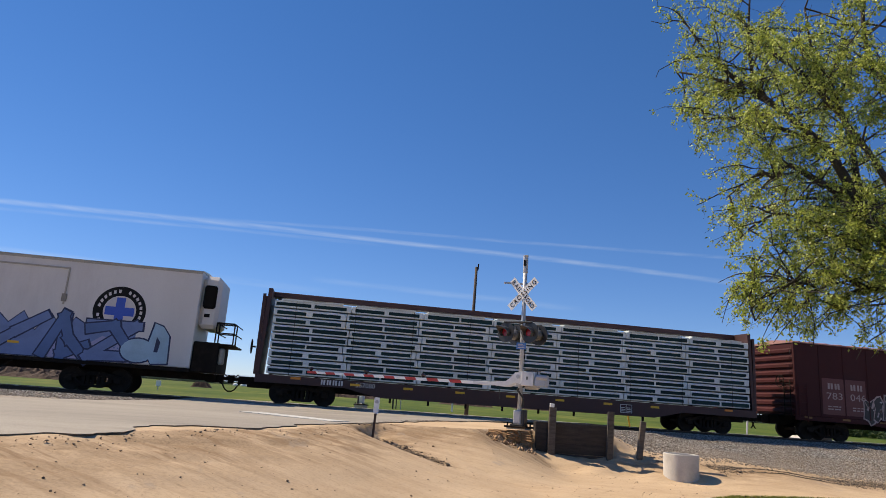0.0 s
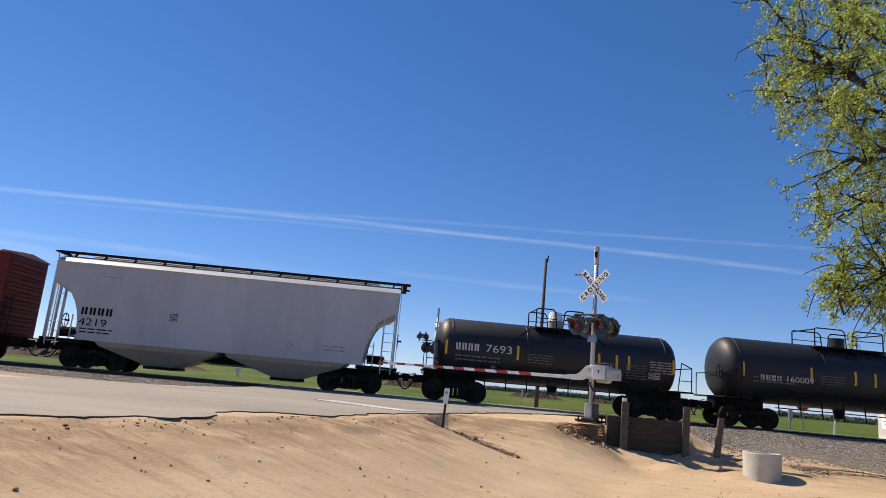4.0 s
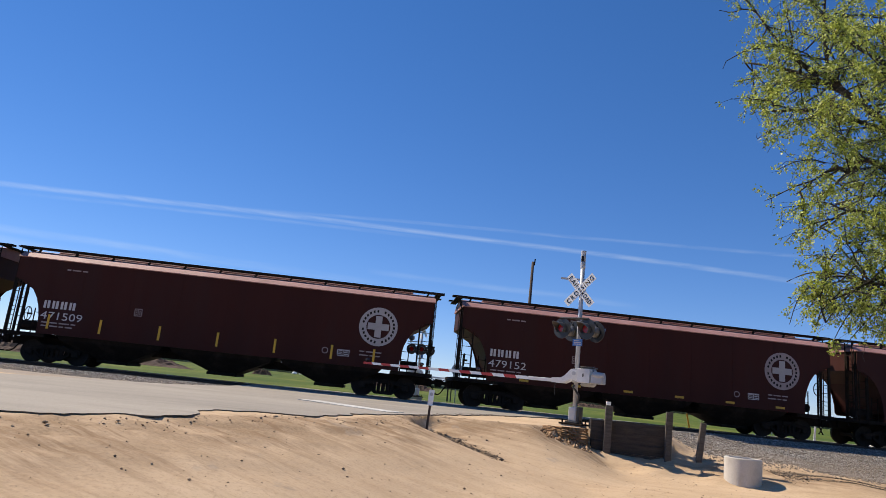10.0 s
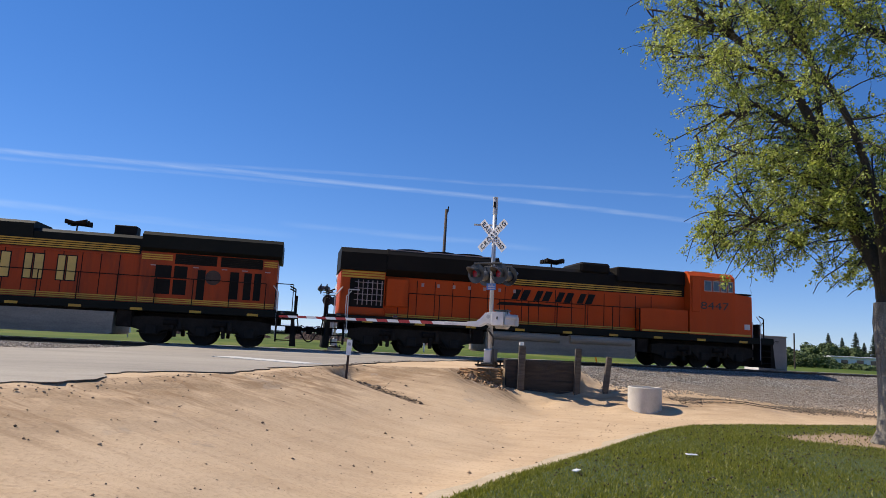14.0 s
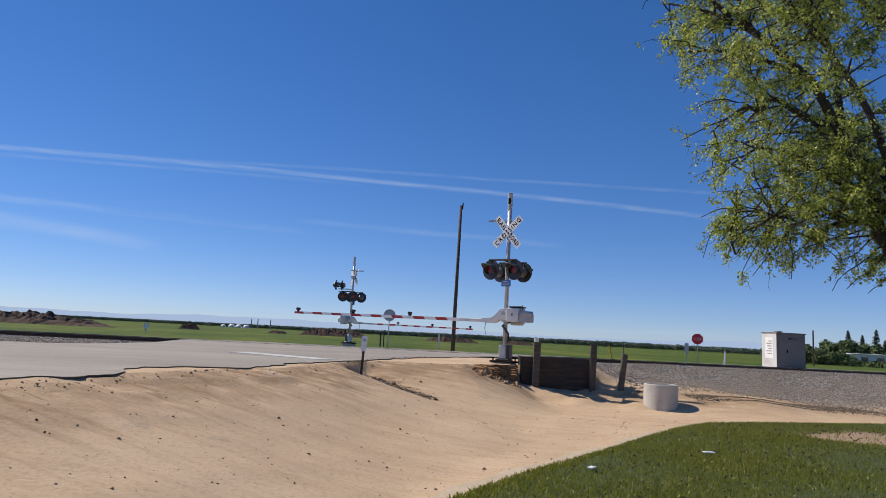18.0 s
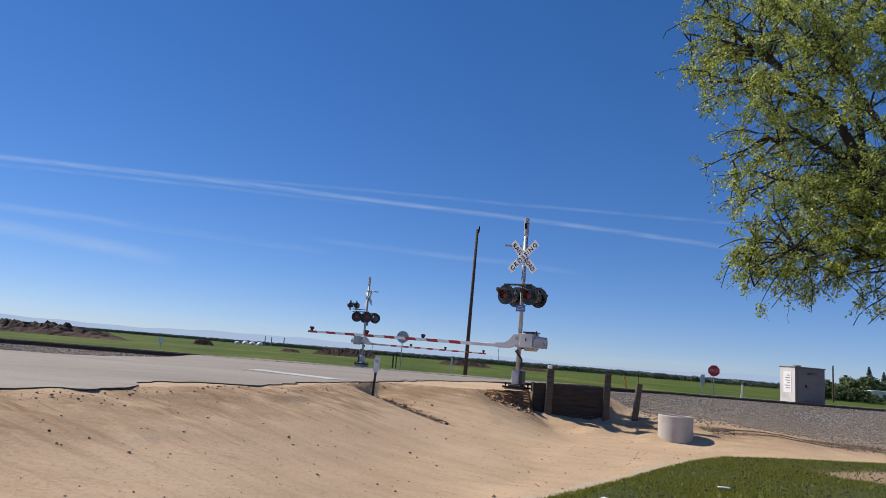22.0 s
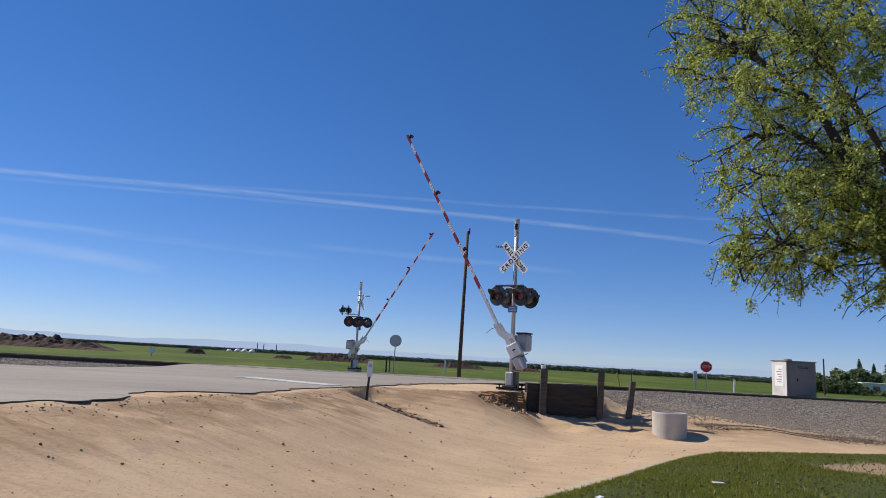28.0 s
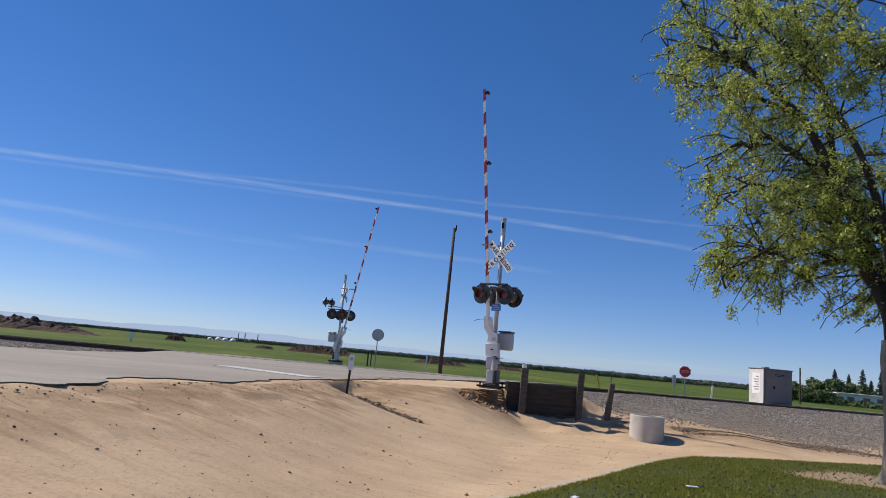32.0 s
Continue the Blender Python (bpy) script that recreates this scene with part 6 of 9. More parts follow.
    part("horn", bm, UNDER_BLACK, car)
    part("walkway_railing", handrail_bm([7.6 + 1.4 * k for k in range(10)], 1.5, 2.6, -1.46), UNDER_BLACK, car)
    part("end_railing", handrail_bm([20.6, 21.3], 1.5, 2.65, -1.4), UNDER_BLACK, car)


def loco_b(x0, L):
    """The newer unit at the tail: its cab looks back along the track."""
    car = start_car("locomotive", "orange and black diesel locomotive whose cab looks backwards", x0)
    loco_base(car, L, (7.5, 14.6, TANK_GREY))
    y = 1.3
    part("air_reservoir", rod(Bm(), (7.6, -1.36, 1.02), (10.9, -1.36, 1.02), 0.2, 14), TANK_GREY, car)
    part("air_reservoir", rod(Bm(), (11.4, -1.36, 1.02), (14.4, -1.36, 1.02), 0.2, 14), TANK_GREY, car)
    part("end_hood", bx(1.1, 3.0, -1.25, 1.25, 1.551, 3.46, 0.04), LOCO_ORANGE, car)
    part("end_hood_top", loft(Bm(), [[(x, -w, 3.462), (x, -w, 4.2), (x, -w + 0.25, 4.42), (x, w - 0.25, 4.42), (x, w, 4.2), (x, w, 3.462)] for x, w in ((1.05, 1.3), (3.0, 1.45))]), LOCO_BLACK, car)
    # flat black plate on the hood stands for the shade inside the bay
    part("corner_recess", bx(1.5, 2.95, -1.27, -1.2505, 1.9, 3.12), LOCO_BLACK, car, "black plate for the shaded bay behind a mesh")
    bm = Bm()
    for k in range(6):
        rod(bm, (1.85 + 0.2 * k, -1.29, 2.0), (1.85 + 0.2 * k, -1.29, 3.05), 0.02, 5)
    for k in range(4):
        rod(bm, (1.7, -1.29, 2.2 + 0.25 * k), (2.9, -1.29, 2.2 + 0.25 * k), 0.016, 5)
    part("mesh_guard", bm, LETTER_DIM, car)
    stripes(car, 1.14, 2.96, -1.2535, 3.14, 3, 0.11, 0.07)
    part("hood", bx(3.002, 17.35, -1.05, 1.05, 1.551, 3.3, 0.02), LOCO_ORANGE, car)
    part("radiator_section", loft(Bm(), [[(x, -1.06, 3.302), (x, -1.5, 3.55), (x, -1.5, 4.2), (x, -1.25, 4.45), (x, 1.25, 4.45), (x, 1.5, 4.2), (x, 1.5, 3.55), (x, 1.06, 3.302)] for x in (3.002, 8.0)]), LOCO_BLACK, car, "flared black radiator section")
    part("wing_edge", bx(3.1, 7.95, -1.3, -1.2, 4.36, 4.44), LETTER_DIM, car)
    for x in (4.2, 5.6, 6.9):
        part("roof_fan", rod(Bm(), (x, 0, 4.45), (x, 0, 4.6), 0.68, 20), LOCO_BLACK, car)
    part("hood_top", loft(Bm(), [[(x, -1.06, 3.302), (x, -1.04, 4.1), (x, -0.75, 4.28), (x, 0.75, 4.28), (x, 1.04, 4.1), (x, 1.06, 3.302)] for x in (8.002, 17.35)]), LOCO_BLACK, car)
    stripes(car, 8.05, 17.2, -1.066, 3.34, 3, 0.095, 0.05)
    part("turret", bx(12.0, 13.5, -1.1, 1.1, 4.1, 4.6, 0.1), LOCO_BLACK, car)
    part("turret_rear", bx(13.8, 17.34, -1.2, 1.2, 3.8, 4.5, 0.06), LOCO_BLACK, car)
    part("inverter_box", bx(14.85, 17.3, -1.46, -1.051, 1.6, 2.65, 0.02), LOCO_ORANGE, car)
    for k in range(16):
        part("hood_door_seam", bx(3.6 + k * 0.8, 3.63 + k * 0.8, -1.058, -1.0505, 1.7, 3.2), LOCO_BLACK, car)
    part("side_box", bx(3.05, 4.0, -1.3, -1.051, 2.0, 3.2, 0.03), LOCO_ORANGE, car)
    for k in range(7):
        part("notice_label", bx(4.6 + k * 0.7, 4.72 + k * 0.7, -1.064, -1.0515, 2.95, 3.1), LETTER_DIM, car)
    stripes(car, 3.1, 14.8, -1.053, 1.58, 2)
    swoosh(car, 8.7, 2.66, 4.2, 0.46, -1.054, LETTER_BLACK)
    part("cab", loft(Bm(), [[(x, -1.52, 1.551), (x, -1.52, 4.3), (x, -1.25, 4.52), (x, 1.25, 4.52), (x, 1.52, 4.3), (x, 1.52, 1.551)] for x in (17.352, 19.75)]), LOCO_ORANGE, car, "orange wide cab")
    part("cab_roof_unit", bx(18.0, 19.0, -0.7, 0.7, 4.5, 4.64, 0.03), LETTER_DIM, car)
    part("nose", loft(Bm(), [[(19.752, -1.52, 1.551), (19.752, -1.52, 3.56), (19.752, 1.52, 3.56), (19.752, 1.52, 1.551)], [(20.75, -1.4, 1.551), (20.75, -1.4, 3.48), (20.75, 1.4, 3.48), (20.75, 1.4, 1.551)], [(21.0, -1.1, 1.551), (21.0, -1.1, 3.3), (21.0, 1.1, 3.3), (21.0, 1.1, 1.551)]]), LOCO_ORANGE, car, "blunt orange nose")
    part("nose_top", bx(19.8, 20.8, -1.36, 1.36, 3.53, 3.62, 0.02), LOCO_BLACK, car)
    part("windscreen", bx(19.74, 19.78, -1.25, 1.25, 3.7, 4.2), GLASS, car)
    cab_windows(car, ((18.1, 18.5), (18.55, 18.92), (18.97, 19.32), (19.36, 19.66)), -1.52, 3.6, 4.12)
    part("cab_door", bx(17.45, 17.9, -1.56, -1.521, 2.6, 4.25, 0.02), LOCO_ORANGE, car)
    writing("8447", 0.5, P_BLACK, car, pose(17.9, -1.526, 2.76), "dim worn locomotive number", width=1.5)
    part("notice_label", bx(20.3, 20.6, -1.47, -1.43, 1.9, 2.15), LETTER_WHITE, car)
    part("stripe_band", bx(14.9, 20.6, -1.53, -1.5205, 1.58, 1.66), STRIPE_YELLOW, car)
    bm = Bm()
    for q in (-0.4, -0.15, 0.15, 0.4):
        rod(bm, (11.0, q, 4.62), (11.45, q, 4.66), 0.04, 8, 0.12)
        rod(bm, (11.0, q, 4.62), (10.6, q, 4.64), 0.04, 8, 0.1)
    rod(bm, (11.0, 0, 4.25), (11.0, 0, 4.62), 0.04, 6)
    part("horn", bm, UNDER_BLACK, car)
    part("walkway_railing", handrail_bm([4.0 + 1.35 * k for k in range(9)], 1.5, 2.6, -1.46), UNDER_BLACK, car)
    bm = Bm()
    rails(bm, [(0.9, -1.45, 0.6), (0.9, -1.45, 2.3), (1.2, -1.35, 2.7)], 0.025)
    rails(bm, [(1.45, -1.5, 0.8), (1.45, -1.5, 2.6), (1.9, -1.5, 2.6)], 0.025)
    part("grab_rail", bm, LETTER_WHITE, car, "white grab rails")


reefer(-26.95, 23.2)
centerbeam(-3.75, 24.05)
boxcar(20.3, 21.3, "783046", 1)
boxcar(41.6, 20.4, "781687", 2)
hopper(62.2, 15.2, "4219", "none", HOPPER_GREY, HOPPER_GREY, "pale grey covered hopper with a dusty underside", 4.2, "", 2, 1.58, LETTER_BLACK)
tank_car(77.42, 12.87, "7693", False)
tank_car(90.29, 13.47, "160009", True)
for x, l, num, mk, lab, ex in (
        (103.76, 18.2, "482469", "swoosh", "dark red covered hopper with a slanted white mark", ""),
        (121.99, 18.15, "471634", "roundel", "dark red covered hopper with emblem and upright yellow strips", "vertical"),
        (140.16, 18.45, "473614", "roundel", "dark red covered hopper with a round white emblem", ""),
        (158.63, 18.07, "481035", "roundel", "dark red covered hopper with silver and green graffiti", "graffiti"),
        (176.71, 18.03, "471509", "roundel", "dark red covered hopper with emblem and yellow strips", "vertical"),
        (194.76, 17.6, "479152", "roundel", "dark red covered hopper with a dim emblem and a scribbled tag", "dim"),
        (212.38, 17.35, "477880", "swoosh", "dark red covered hopper with a slanted white mark", ""),
        (229.75, 17.74, "474413", "roundel", "dark red covered hopper with a white tag near its roof", "toptag")):
    hopper(x, l, num, mk, HOPPER_RED, ROOF_RED, lab, extra=ex)
loco_a(247.5, 22.07)
loco_b(269.6, 22.5)

# ---- the crossing ----
GATES = []


def lamp_unit(mast, x, y, z, turn):
    """A flashing lamp: round black target, hooded red lens. turn 0 looks to -y."""
    n = 28
    bm = rod(Bm(), (0, 0.0, 0), (0, 0.025, 0), 0.305, n)
    lamp = part("crossing_lamp", bm, LAMP_BLACK, mast, "round black lamp target with a red lens")
    lamp.matrix_basis = pose(x, y, z, 0, 0, turn)
    part("lamp_housing", loft(Bm(), [[(q * math.cos(a), yy, q * math.sin(a)) for a in [2 * math.pi * k / 18 for k in range(18)]] for yy, q in ((0.026, 0.17), (0.12, 0.16), (0.2, 0.09))]), LAMP_GREY, lamp, "", True)
    part("lens", rod(Bm(), (0, -0.022, 0), (0, -0.001, 0), 0.115, 20), LENS_RED, lamp, "dim red lens")
    ring = [2 * math.pi * k / 24 for k in range(-3, 16)]
    bm = Bm()
    outer = [[(0.165 * math.cos(a), yy, 0.165 * math.sin(a)) for a in ring] for yy in (0, -0.1)]
    rows = [[bm.verts.new(p) for p in outer[0]]]
    rows.append([bm.verts.new((0.165 * math.cos(a), -0.13 - 0.27 * max(0, math.sin(a)), 0.165 * math.sin(a))) for a in ring])
    rows.append([bm.verts.new((0.155 * math.cos(a), -0.13 - 0.27 * max(0, math.sin(a)), 0.155 * math.sin(a))) for a in ring])
    rows.append([bm.verts.new((0.155 * math.cos(a), 0, 0.155 * math.sin(a))) for a in ring])
    for a, b in zip(rows, rows[1:]):
        for i in range(len(ring) - 1):
            bm.faces.new((a[i], a[i + 1], b[i + 1], b[i]))
    part("hood", bm, LAMP_GREY, lamp)
    return lamp


def crossbuck(mast, x, y, z, turn):
    s = part("crossbuck", Bm(), SIGN_WHITE, mast, "white crossed railway sign boards with black letters")
    s.matrix_basis = pose(x, y, z, 0, 0, turn)
    for k, (a, words) in enumerate(((-48, "RAILROAD"), (42, "CROSSING"))):
        b = part("blade", bx(-0.62, 0.62, -0.004, 0.004, -0.115, 0.115), SIGN_WHITE, s)
        b.matrix_basis = pose(0, -0.012 * k, 0, 0, -a, 0)
        if k:
            writing(words, 0.2, LETTER_BLACK, b, pose(-0.56, -0.007, -0.07), width=1.12, spacing=1.25)
            continue
        half = words[:4], words[4:]
        for h, w in enumerate(half):
            x0 = -0.56 if h == 0 else 0.08
            if k == 0 and h == 1:
                x0 = 0.1
            writing(w, 0.2, LETTER_BLACK, b, pose(x0, -0.007, -0.07), width=0.44, spacing=1.25)
    return s


def crossing_signal(label, m, buck_turn, side_lamps, lamp_turn, reach):
    mast = thing("crossing_signal", label, "crossing signal", "gated signals of the crossing", m)
    part("foundation", bx(-0.3, 0.3, -0.26, 0.26, -0.36, -0.005, 0.02), DUSTY_GREY, mast, "dusty concrete footing")
    for a in (-0.21, 0.21):
        part("base_rail", bx(-0.36, 0.36, a - 0.06, a + 0.06, -0.004, 0.05, 0.01), UNDER_BLACK, mast)
        for b in (-0.27, 0.27):
            part("bolt", rod(Bm(), (b, a, 0.05), (b, a, 0.14), 0.022, 6), UNDER_BLACK, mast)
    part("base_plate", bx(-0.2, 0.2, -0.2, 0.2, 0.051, 0.1, 0.01), LAMP_BLACK, mast)
    part("base_shell", bx(0.115, 0.2, -0.14, 0.14, 0.101, 0.52, 0.01), LAMP_BLACK, mast, "dark back of the junction base")
    part("junction_box", bx(-0.13, 0.11, -0.15, 0.11, 0.101, 0.5, 0.02), GALV, mast, "grey steel junction base")
    part("box_door", bx(-0.1, 0.08, -0.165, -0.151, 0.16, 0.45, 0.0), GALV, mast)
    part("mast_pole", rod(Bm(), (0, 0, 0.45), (0, 0, 5.0), 0.064, 16), GALV, mast, "galvanised steel pole", True)
    part("pole_sleeve", rod(Bm(), (0, 0, 4.62), (0, 0, 5.12), 0.075, 16), GALV, mast)
    part("cap_mark", bx(-0.03, 0.05, -0.08, -0.072, 4.82, 5.0), LETTER_BLACK, mast)
    part("cap", rod(Bm(), (0, 0, 5.12), (0, 0, 5.16), 0.08, 16), GALV, mast)
    crossbuck(mast, 0, -0.1, 3.94, buck_turn)
    part("sign_clamp", bx(-0.1, 0.1, -0.09, 0.09, 3.86, 4.02, 0.01), GALV, mast)
    tab = part("notice_plate", bx(-0.38, 0.38, -0.01, 0.01, -0.03, 0.03), GALV, mast, "sign plate seen edge on")
    tab.matrix_basis = pose(-0.3, 0.05, 4.3, 0, 0, 28)
    for k, y in enumerate((-0.4, 0.4)):
        arm = part("lamp_bracket", rod(Bm(), (-0.45, y, 3.04), (0.45, y, 3.04), 0.03, 8), LAMP_BLACK, mast)
        part("bracket_stay", rod(Bm(), (0, 0, 3.04), (0, y, 3.04), 0.03, 8), LAMP_BLACK, arm)
        for x in (-0.38, 0.38):
            part("hanger", rod(Bm(), (x, y, 3.04), (x, y + (0.08 if k == 0 else -0.08), 2.8), 0.025, 6), LAMP_BLACK, arm)
            lamp_unit(mast, x, y, 2.74, lamp_turn if k == 0 else 180 + lamp_turn)
    if side_lamps:
        arm = part("lamp_bracket", rod(Bm(), (0, 0, 3.2), (0.85, 0.25, 3.2), 0.03, 8), GALV, mast)
        part("bracket_stay", rod(Bm(), (0, 0, 3.05), (0.85, 0.25, 3.05), 0.025, 8), GALV, arm)
        lamp_unit(mast, 0.72, 0.12, 3.42, 118)
        lamp_unit(mast, 0.95, 0.36, 3.42, 298)
    blue = part("notice_sign", bx(-0.15, 0.15, -0.085, -0.078, 2.27, 2.47), SIGN_BLUE, mast, "small blue emergency notice")
    bm = Bm()
    for k in range(3):
        box(bm, -0.11, 0.11 - 0.05 * (k == 2), -0.088, -0.0855, 2.31 + k * 0.05, 2.33 + k * 0.05)
    part("notice_lines", bm, LETTER_WHITE, blue)
    # the mechanism that stays still
    part("mechanism_case", bx(0.06, 0.46, 0.08, 0.46, 1.12, 1.66, 0.06), GALV, mast, "grey gate mechanism case")
    part("case_lid", bx(0.05, 0.47, 0.07, 0.47, 1.645, 1.69, 0.02), LAMP_BLACK, mast)
    part("clamp", bx(-0.1, 0.12, -0.1, 0.12, 1.2, 1.6, 0.01), GALV, mast)
    part("conduit", rails(Bm(), [(0.1, -0.02, 0.6), (0.13, -0.06, 0.85), (0.02, -0.11, 1.0), (-0.06, -0.1, 1.08), (0.08, 0.1, 1.2)], 0.03), RUBBER, mast, "black cable conduit")
    # the part that swings: adapter, weights and striped arm, about the axle
    arm = part("gate_arm", Bm(), CASE_WHITE, mast, "red and white striped gate arm")
    bm = prism(Bm(), [(-0.1, 0.17), (0.1, 0.15), (0.13, -0.02), (0.06, -0.16), (-0.1, -0.12), (-0.24, -0.2), (-0.36, -0.255), (-0.7, -0.255), (-0.7, -0.12), (-0.4, -0.1), (-0.28, -0.02)], -0.2, -0.15)
    bmesh.ops.translate(bm, vec=(0, 0, 0), verts=bm.verts)
    prism(bm, [(-0.1, 0.17), (0.1, 0.15), (0.13, -0.02), (0.06, -0.16), (-0.1, -0.12), (-0.24, -0.2), (-0.36, -0.255), (-0.7, -0.255), (-0.7, -0.12), (-0.4, -0.1), (-0.28, -0.02)], 0.1, 0.14)
    part("arm_adapter", bm, CASE_WHITE, arm, "white cast arm adapter")
    part("axle", rod(Bm(), (0, -0.23, 0.05), (0, 0.3, 0.05), 0.06, 14), GALV, arm)
    part("weight_box", bx(0.12, 0.5, -0.27, -0.1, -0.2, 0.2, 0.01), CASE_WHITE, arm, "white counterweight box")
    part("box_mark", bx(0.29, 0.325, -0.276, -0.271, -0.03, 0.06), LETTER_BLACK, arm)
    part("weight_arm", bx(0.1, 0.72, 0.1, 0.16, -0.14, 0.1, 0.01), CASE_WHITE, arm)
    part("counterweight", bx(0.52, 0.86, -0.24, 0.1, -0.2, 0.06, 0.02), GALV, arm)
    part("counterweight", rod(Bm(), (0.6, -0.2, 0.06), (0.92, -0.2, 0.04), 0.08, 12), GALV, arm)
    part("cover_rod", rod(Bm(), (0.56, -0.1, 0.06), (0.56, -0.1, 0.3), 0.012, 6), LAMP_BLACK, arm)
    z0 = -0.19
    part("arm_root", bx(-1.55, -0.62, -0.06, -0.01, z0 - 0.052, z0 + 0.05, 0.008), CASE_WHITE, arm, "bare pale arm root")
    part("arm_bolt", rod(Bm(), (-0.66, -0.08, z0), (-0.66, 0.02, z0), 0.02, 6), UNDER_BLACK, arm)
    n = 16
    step = (reach - 1.55) / n
    for k in range(n):
        xa, xb = -1.55 - k * step, -1.55 - (k + 1) * step
        h0, h1 = 0.05 - 0.012 * k / n, 0.05 - 0.012 * (k + 1) / n
        sl = 0.035
        bm = prism(Bm(), [(xa + sl, z0 - h0), (xa - sl, z0 + h0), (xb - sl * (k < n - 1), z0 + h1), (xb + sl * (k < n - 1), z0 - h1)], -0.056, -0.014)
        part("arm_band", bm, ARM_RED if k % 2 else SIGN_WHITE, arm, "red reflective band" if k % 2 else "white reflective band")
    for x in (-3.35, -5.6, 0.15 - reach):
        l = part("arm_lamp", rod(Bm(), (x, -0.1, z0 + 0.13), (x, 0.03, z0 + 0.13), 0.05, 12), LENS_DARK, arm, "dark red arm lamp")
        part("lamp_foot", bx(x - 0.04, x + 0.04, -0.055, -0.015, z0 + 0.04, z0 + 0.1), UNDER_BLACK, l)
    part("arm_cable", rails(Bm(), [(-0.6, -0.08, -0.18), (-0.63, -0.1, -0.4), (-0.6, -0.1, -0.62)], 0.008), RUBBER, arm)
    GATES.append(arm)
    return mast


crossing_signal("galvanised crossing signal with striped gate arm on a sandy mound", pose(5.78, 19.15, 0.95, 0, 0, -39.5), -9, False, -15, 8.17)
crossing_signal("galvanised crossing signal with side lamps across the track", pose(2.36, 39.5, 0.95, 0, 0, 139.5), -25, True, 32, 8.1)



def timber_wall():
    wall = thing("timber_retaining_wall", "dark weathered timber retaining wall holding back sandy soil", "retaining wall", m=pose(6.37, 18.05, 0, 0, 0, -13.2))
    rng = random.Random(8)
    for k in range(4):
        z = 0.1 + k * 0.272
        bm = bx(-0.38 - 0.04 * rng.random(), 1.62, 0.115, 0.19, z, z + 0.268, 0.008)
        for v in bm.verts:
            v.co += Vector((rng.uniform(-0.01, 0.01), rng.uniform(-0.01, 0.01), rng.uniform(-0.012, 0.012)))
        part("board", bm, BOARD_WOOD, wall)
    for k, (x, w, top, lean) in enumerate(((0.02, 0.2, 1.6, 1.0), (1.6, 0.16, 1.6, 1.5))):
        bm = bx(-w / 2, w / 2, -0.09, 0.11, -0.2, top, 0.015)
        for v in bm.verts:
            v.co += Vector((rng.uniform(-0.012, 0.012), rng.uniform(-0.012, 0.012), rng.uniform(-0.02, 0.02)))
        p = part("post", bm, TIMBER, wall, "weathered grey timber post")
        p.matrix_basis = pose(x, 0, 0, 0, lean, 0)
    part("marker_cap", bx(-0.04, 0.08, -0.06, 0.06, 1.6, 1.7, 0.01), SIGN_WHITE, wall, "white reflector cap on the post")
    bm = bx(-0.4, -0.34, 0.2, 1.0, 0.45, 1.18, 0.01)
    part("return_board", bm, BOARD_WOOD, wall)


timber_wall()
bm = bx(-0.075, 0.075, -0.06, 0.06, -0.3, 0.98, 0.012)
for v in bm.verts:
    v.co.x += 0.02 * math.sin(v.co.z * 7)
post3 = whole("fence_post", bm, TIMBER, "leaning weathered timber post on the gravel slope", "post")
post3.matrix_basis = pose(8.72, 17.45, 0.42, 0, 5, -10)

ring = thing("concrete_ring", "pale concrete pipe ring standing on bare soil", "concrete ring", m=pose(9.1, 15.98, 0.05))
n = 64
bm = loft(Bm(), [[(q * math.cos(2 * math.pi * k / n), q * math.sin(2 * math.pi * k / n), z) for k in range(n)] for q, z in ((0.36, -0.08), (0.43, -0.08), (0.43, 0.615), (0.418, 0.635), (0.372, 0.635), (0.36, 0.62), (0.36, -0.08))])
part("ring_wall", bm, CONCRETE, ring, "", False)

dl = thing("delineator_post", "white road delineator with a round reflector on a dark stake", "delineator", m=pose(1.26, 15.64, 0.5, 0, 2.5, -15))
part("stake", bx(-0.025, 0.025, -0.02, 0.02, -0.2, 0.72), RAIL_RUST, dl)
part("plate", prism(Bm(), [(-0.06, 0.68), (0.06, 0.68), (0.065, 1.0), (0.055, 1.04), (-0.055, 1.04), (-0.065, 1.0)], -0.03, -0.022), SIGN_WHITE, dl)
part("reflector", rod(Bm(), (0, -0.04, 0.94), (0, -0.03, 0.94), 0.04, 14), GALV, dl)

# ---- beyond the track ----
cab = thing("signal_cabinet", "pale grey aluminium railway signal cabinet beside the track", "cabinet", m=pose(25.85, 32.9, 0.78))
part("body", bx(0, 1.85, 0, 1.25, 0.1, 2.02, 0.02), CABINET_GREY, cab)
part("plinth", bx(0.05, 1.8, 0.05, 1.2, -0.1, 0.099), UNDER_BLACK, cab)
part("roof_cap", bx(-0.04, 1.89, -0.04, 1.29, 2.021, 2.08, 0.015), CABINET_GREY, cab)
part("roof_vent", bx(0.3, 0.6, 0.3, 0.6, 2.08, 2.16, 0.02), CABINET_GREY, cab)
d = part("door", bx(0.12, 1.73, -0.03, -0.001, 0.2, 1.92, 0.01), CABINET_GREY, cab)
part("door_handle", bx(0.6, 0.66, -0.06, -0.03, 0.95, 1.12), UNDER_BLACK, d)
bars(d, 0.7, 1.75, -0.031, 0.6, 2, LETTER_BLACK, 0.03, 0.07, 5, "small black notice lines")
# thin pale sheet puts the sunlit tone on the cabinet's left end
part("end_skin", bx(-0.012, -0.001, 0.02, 1.23, 0.12, 2.0), CABINET_SUNLIT, cab, "cabinet end in a sunlit tone")
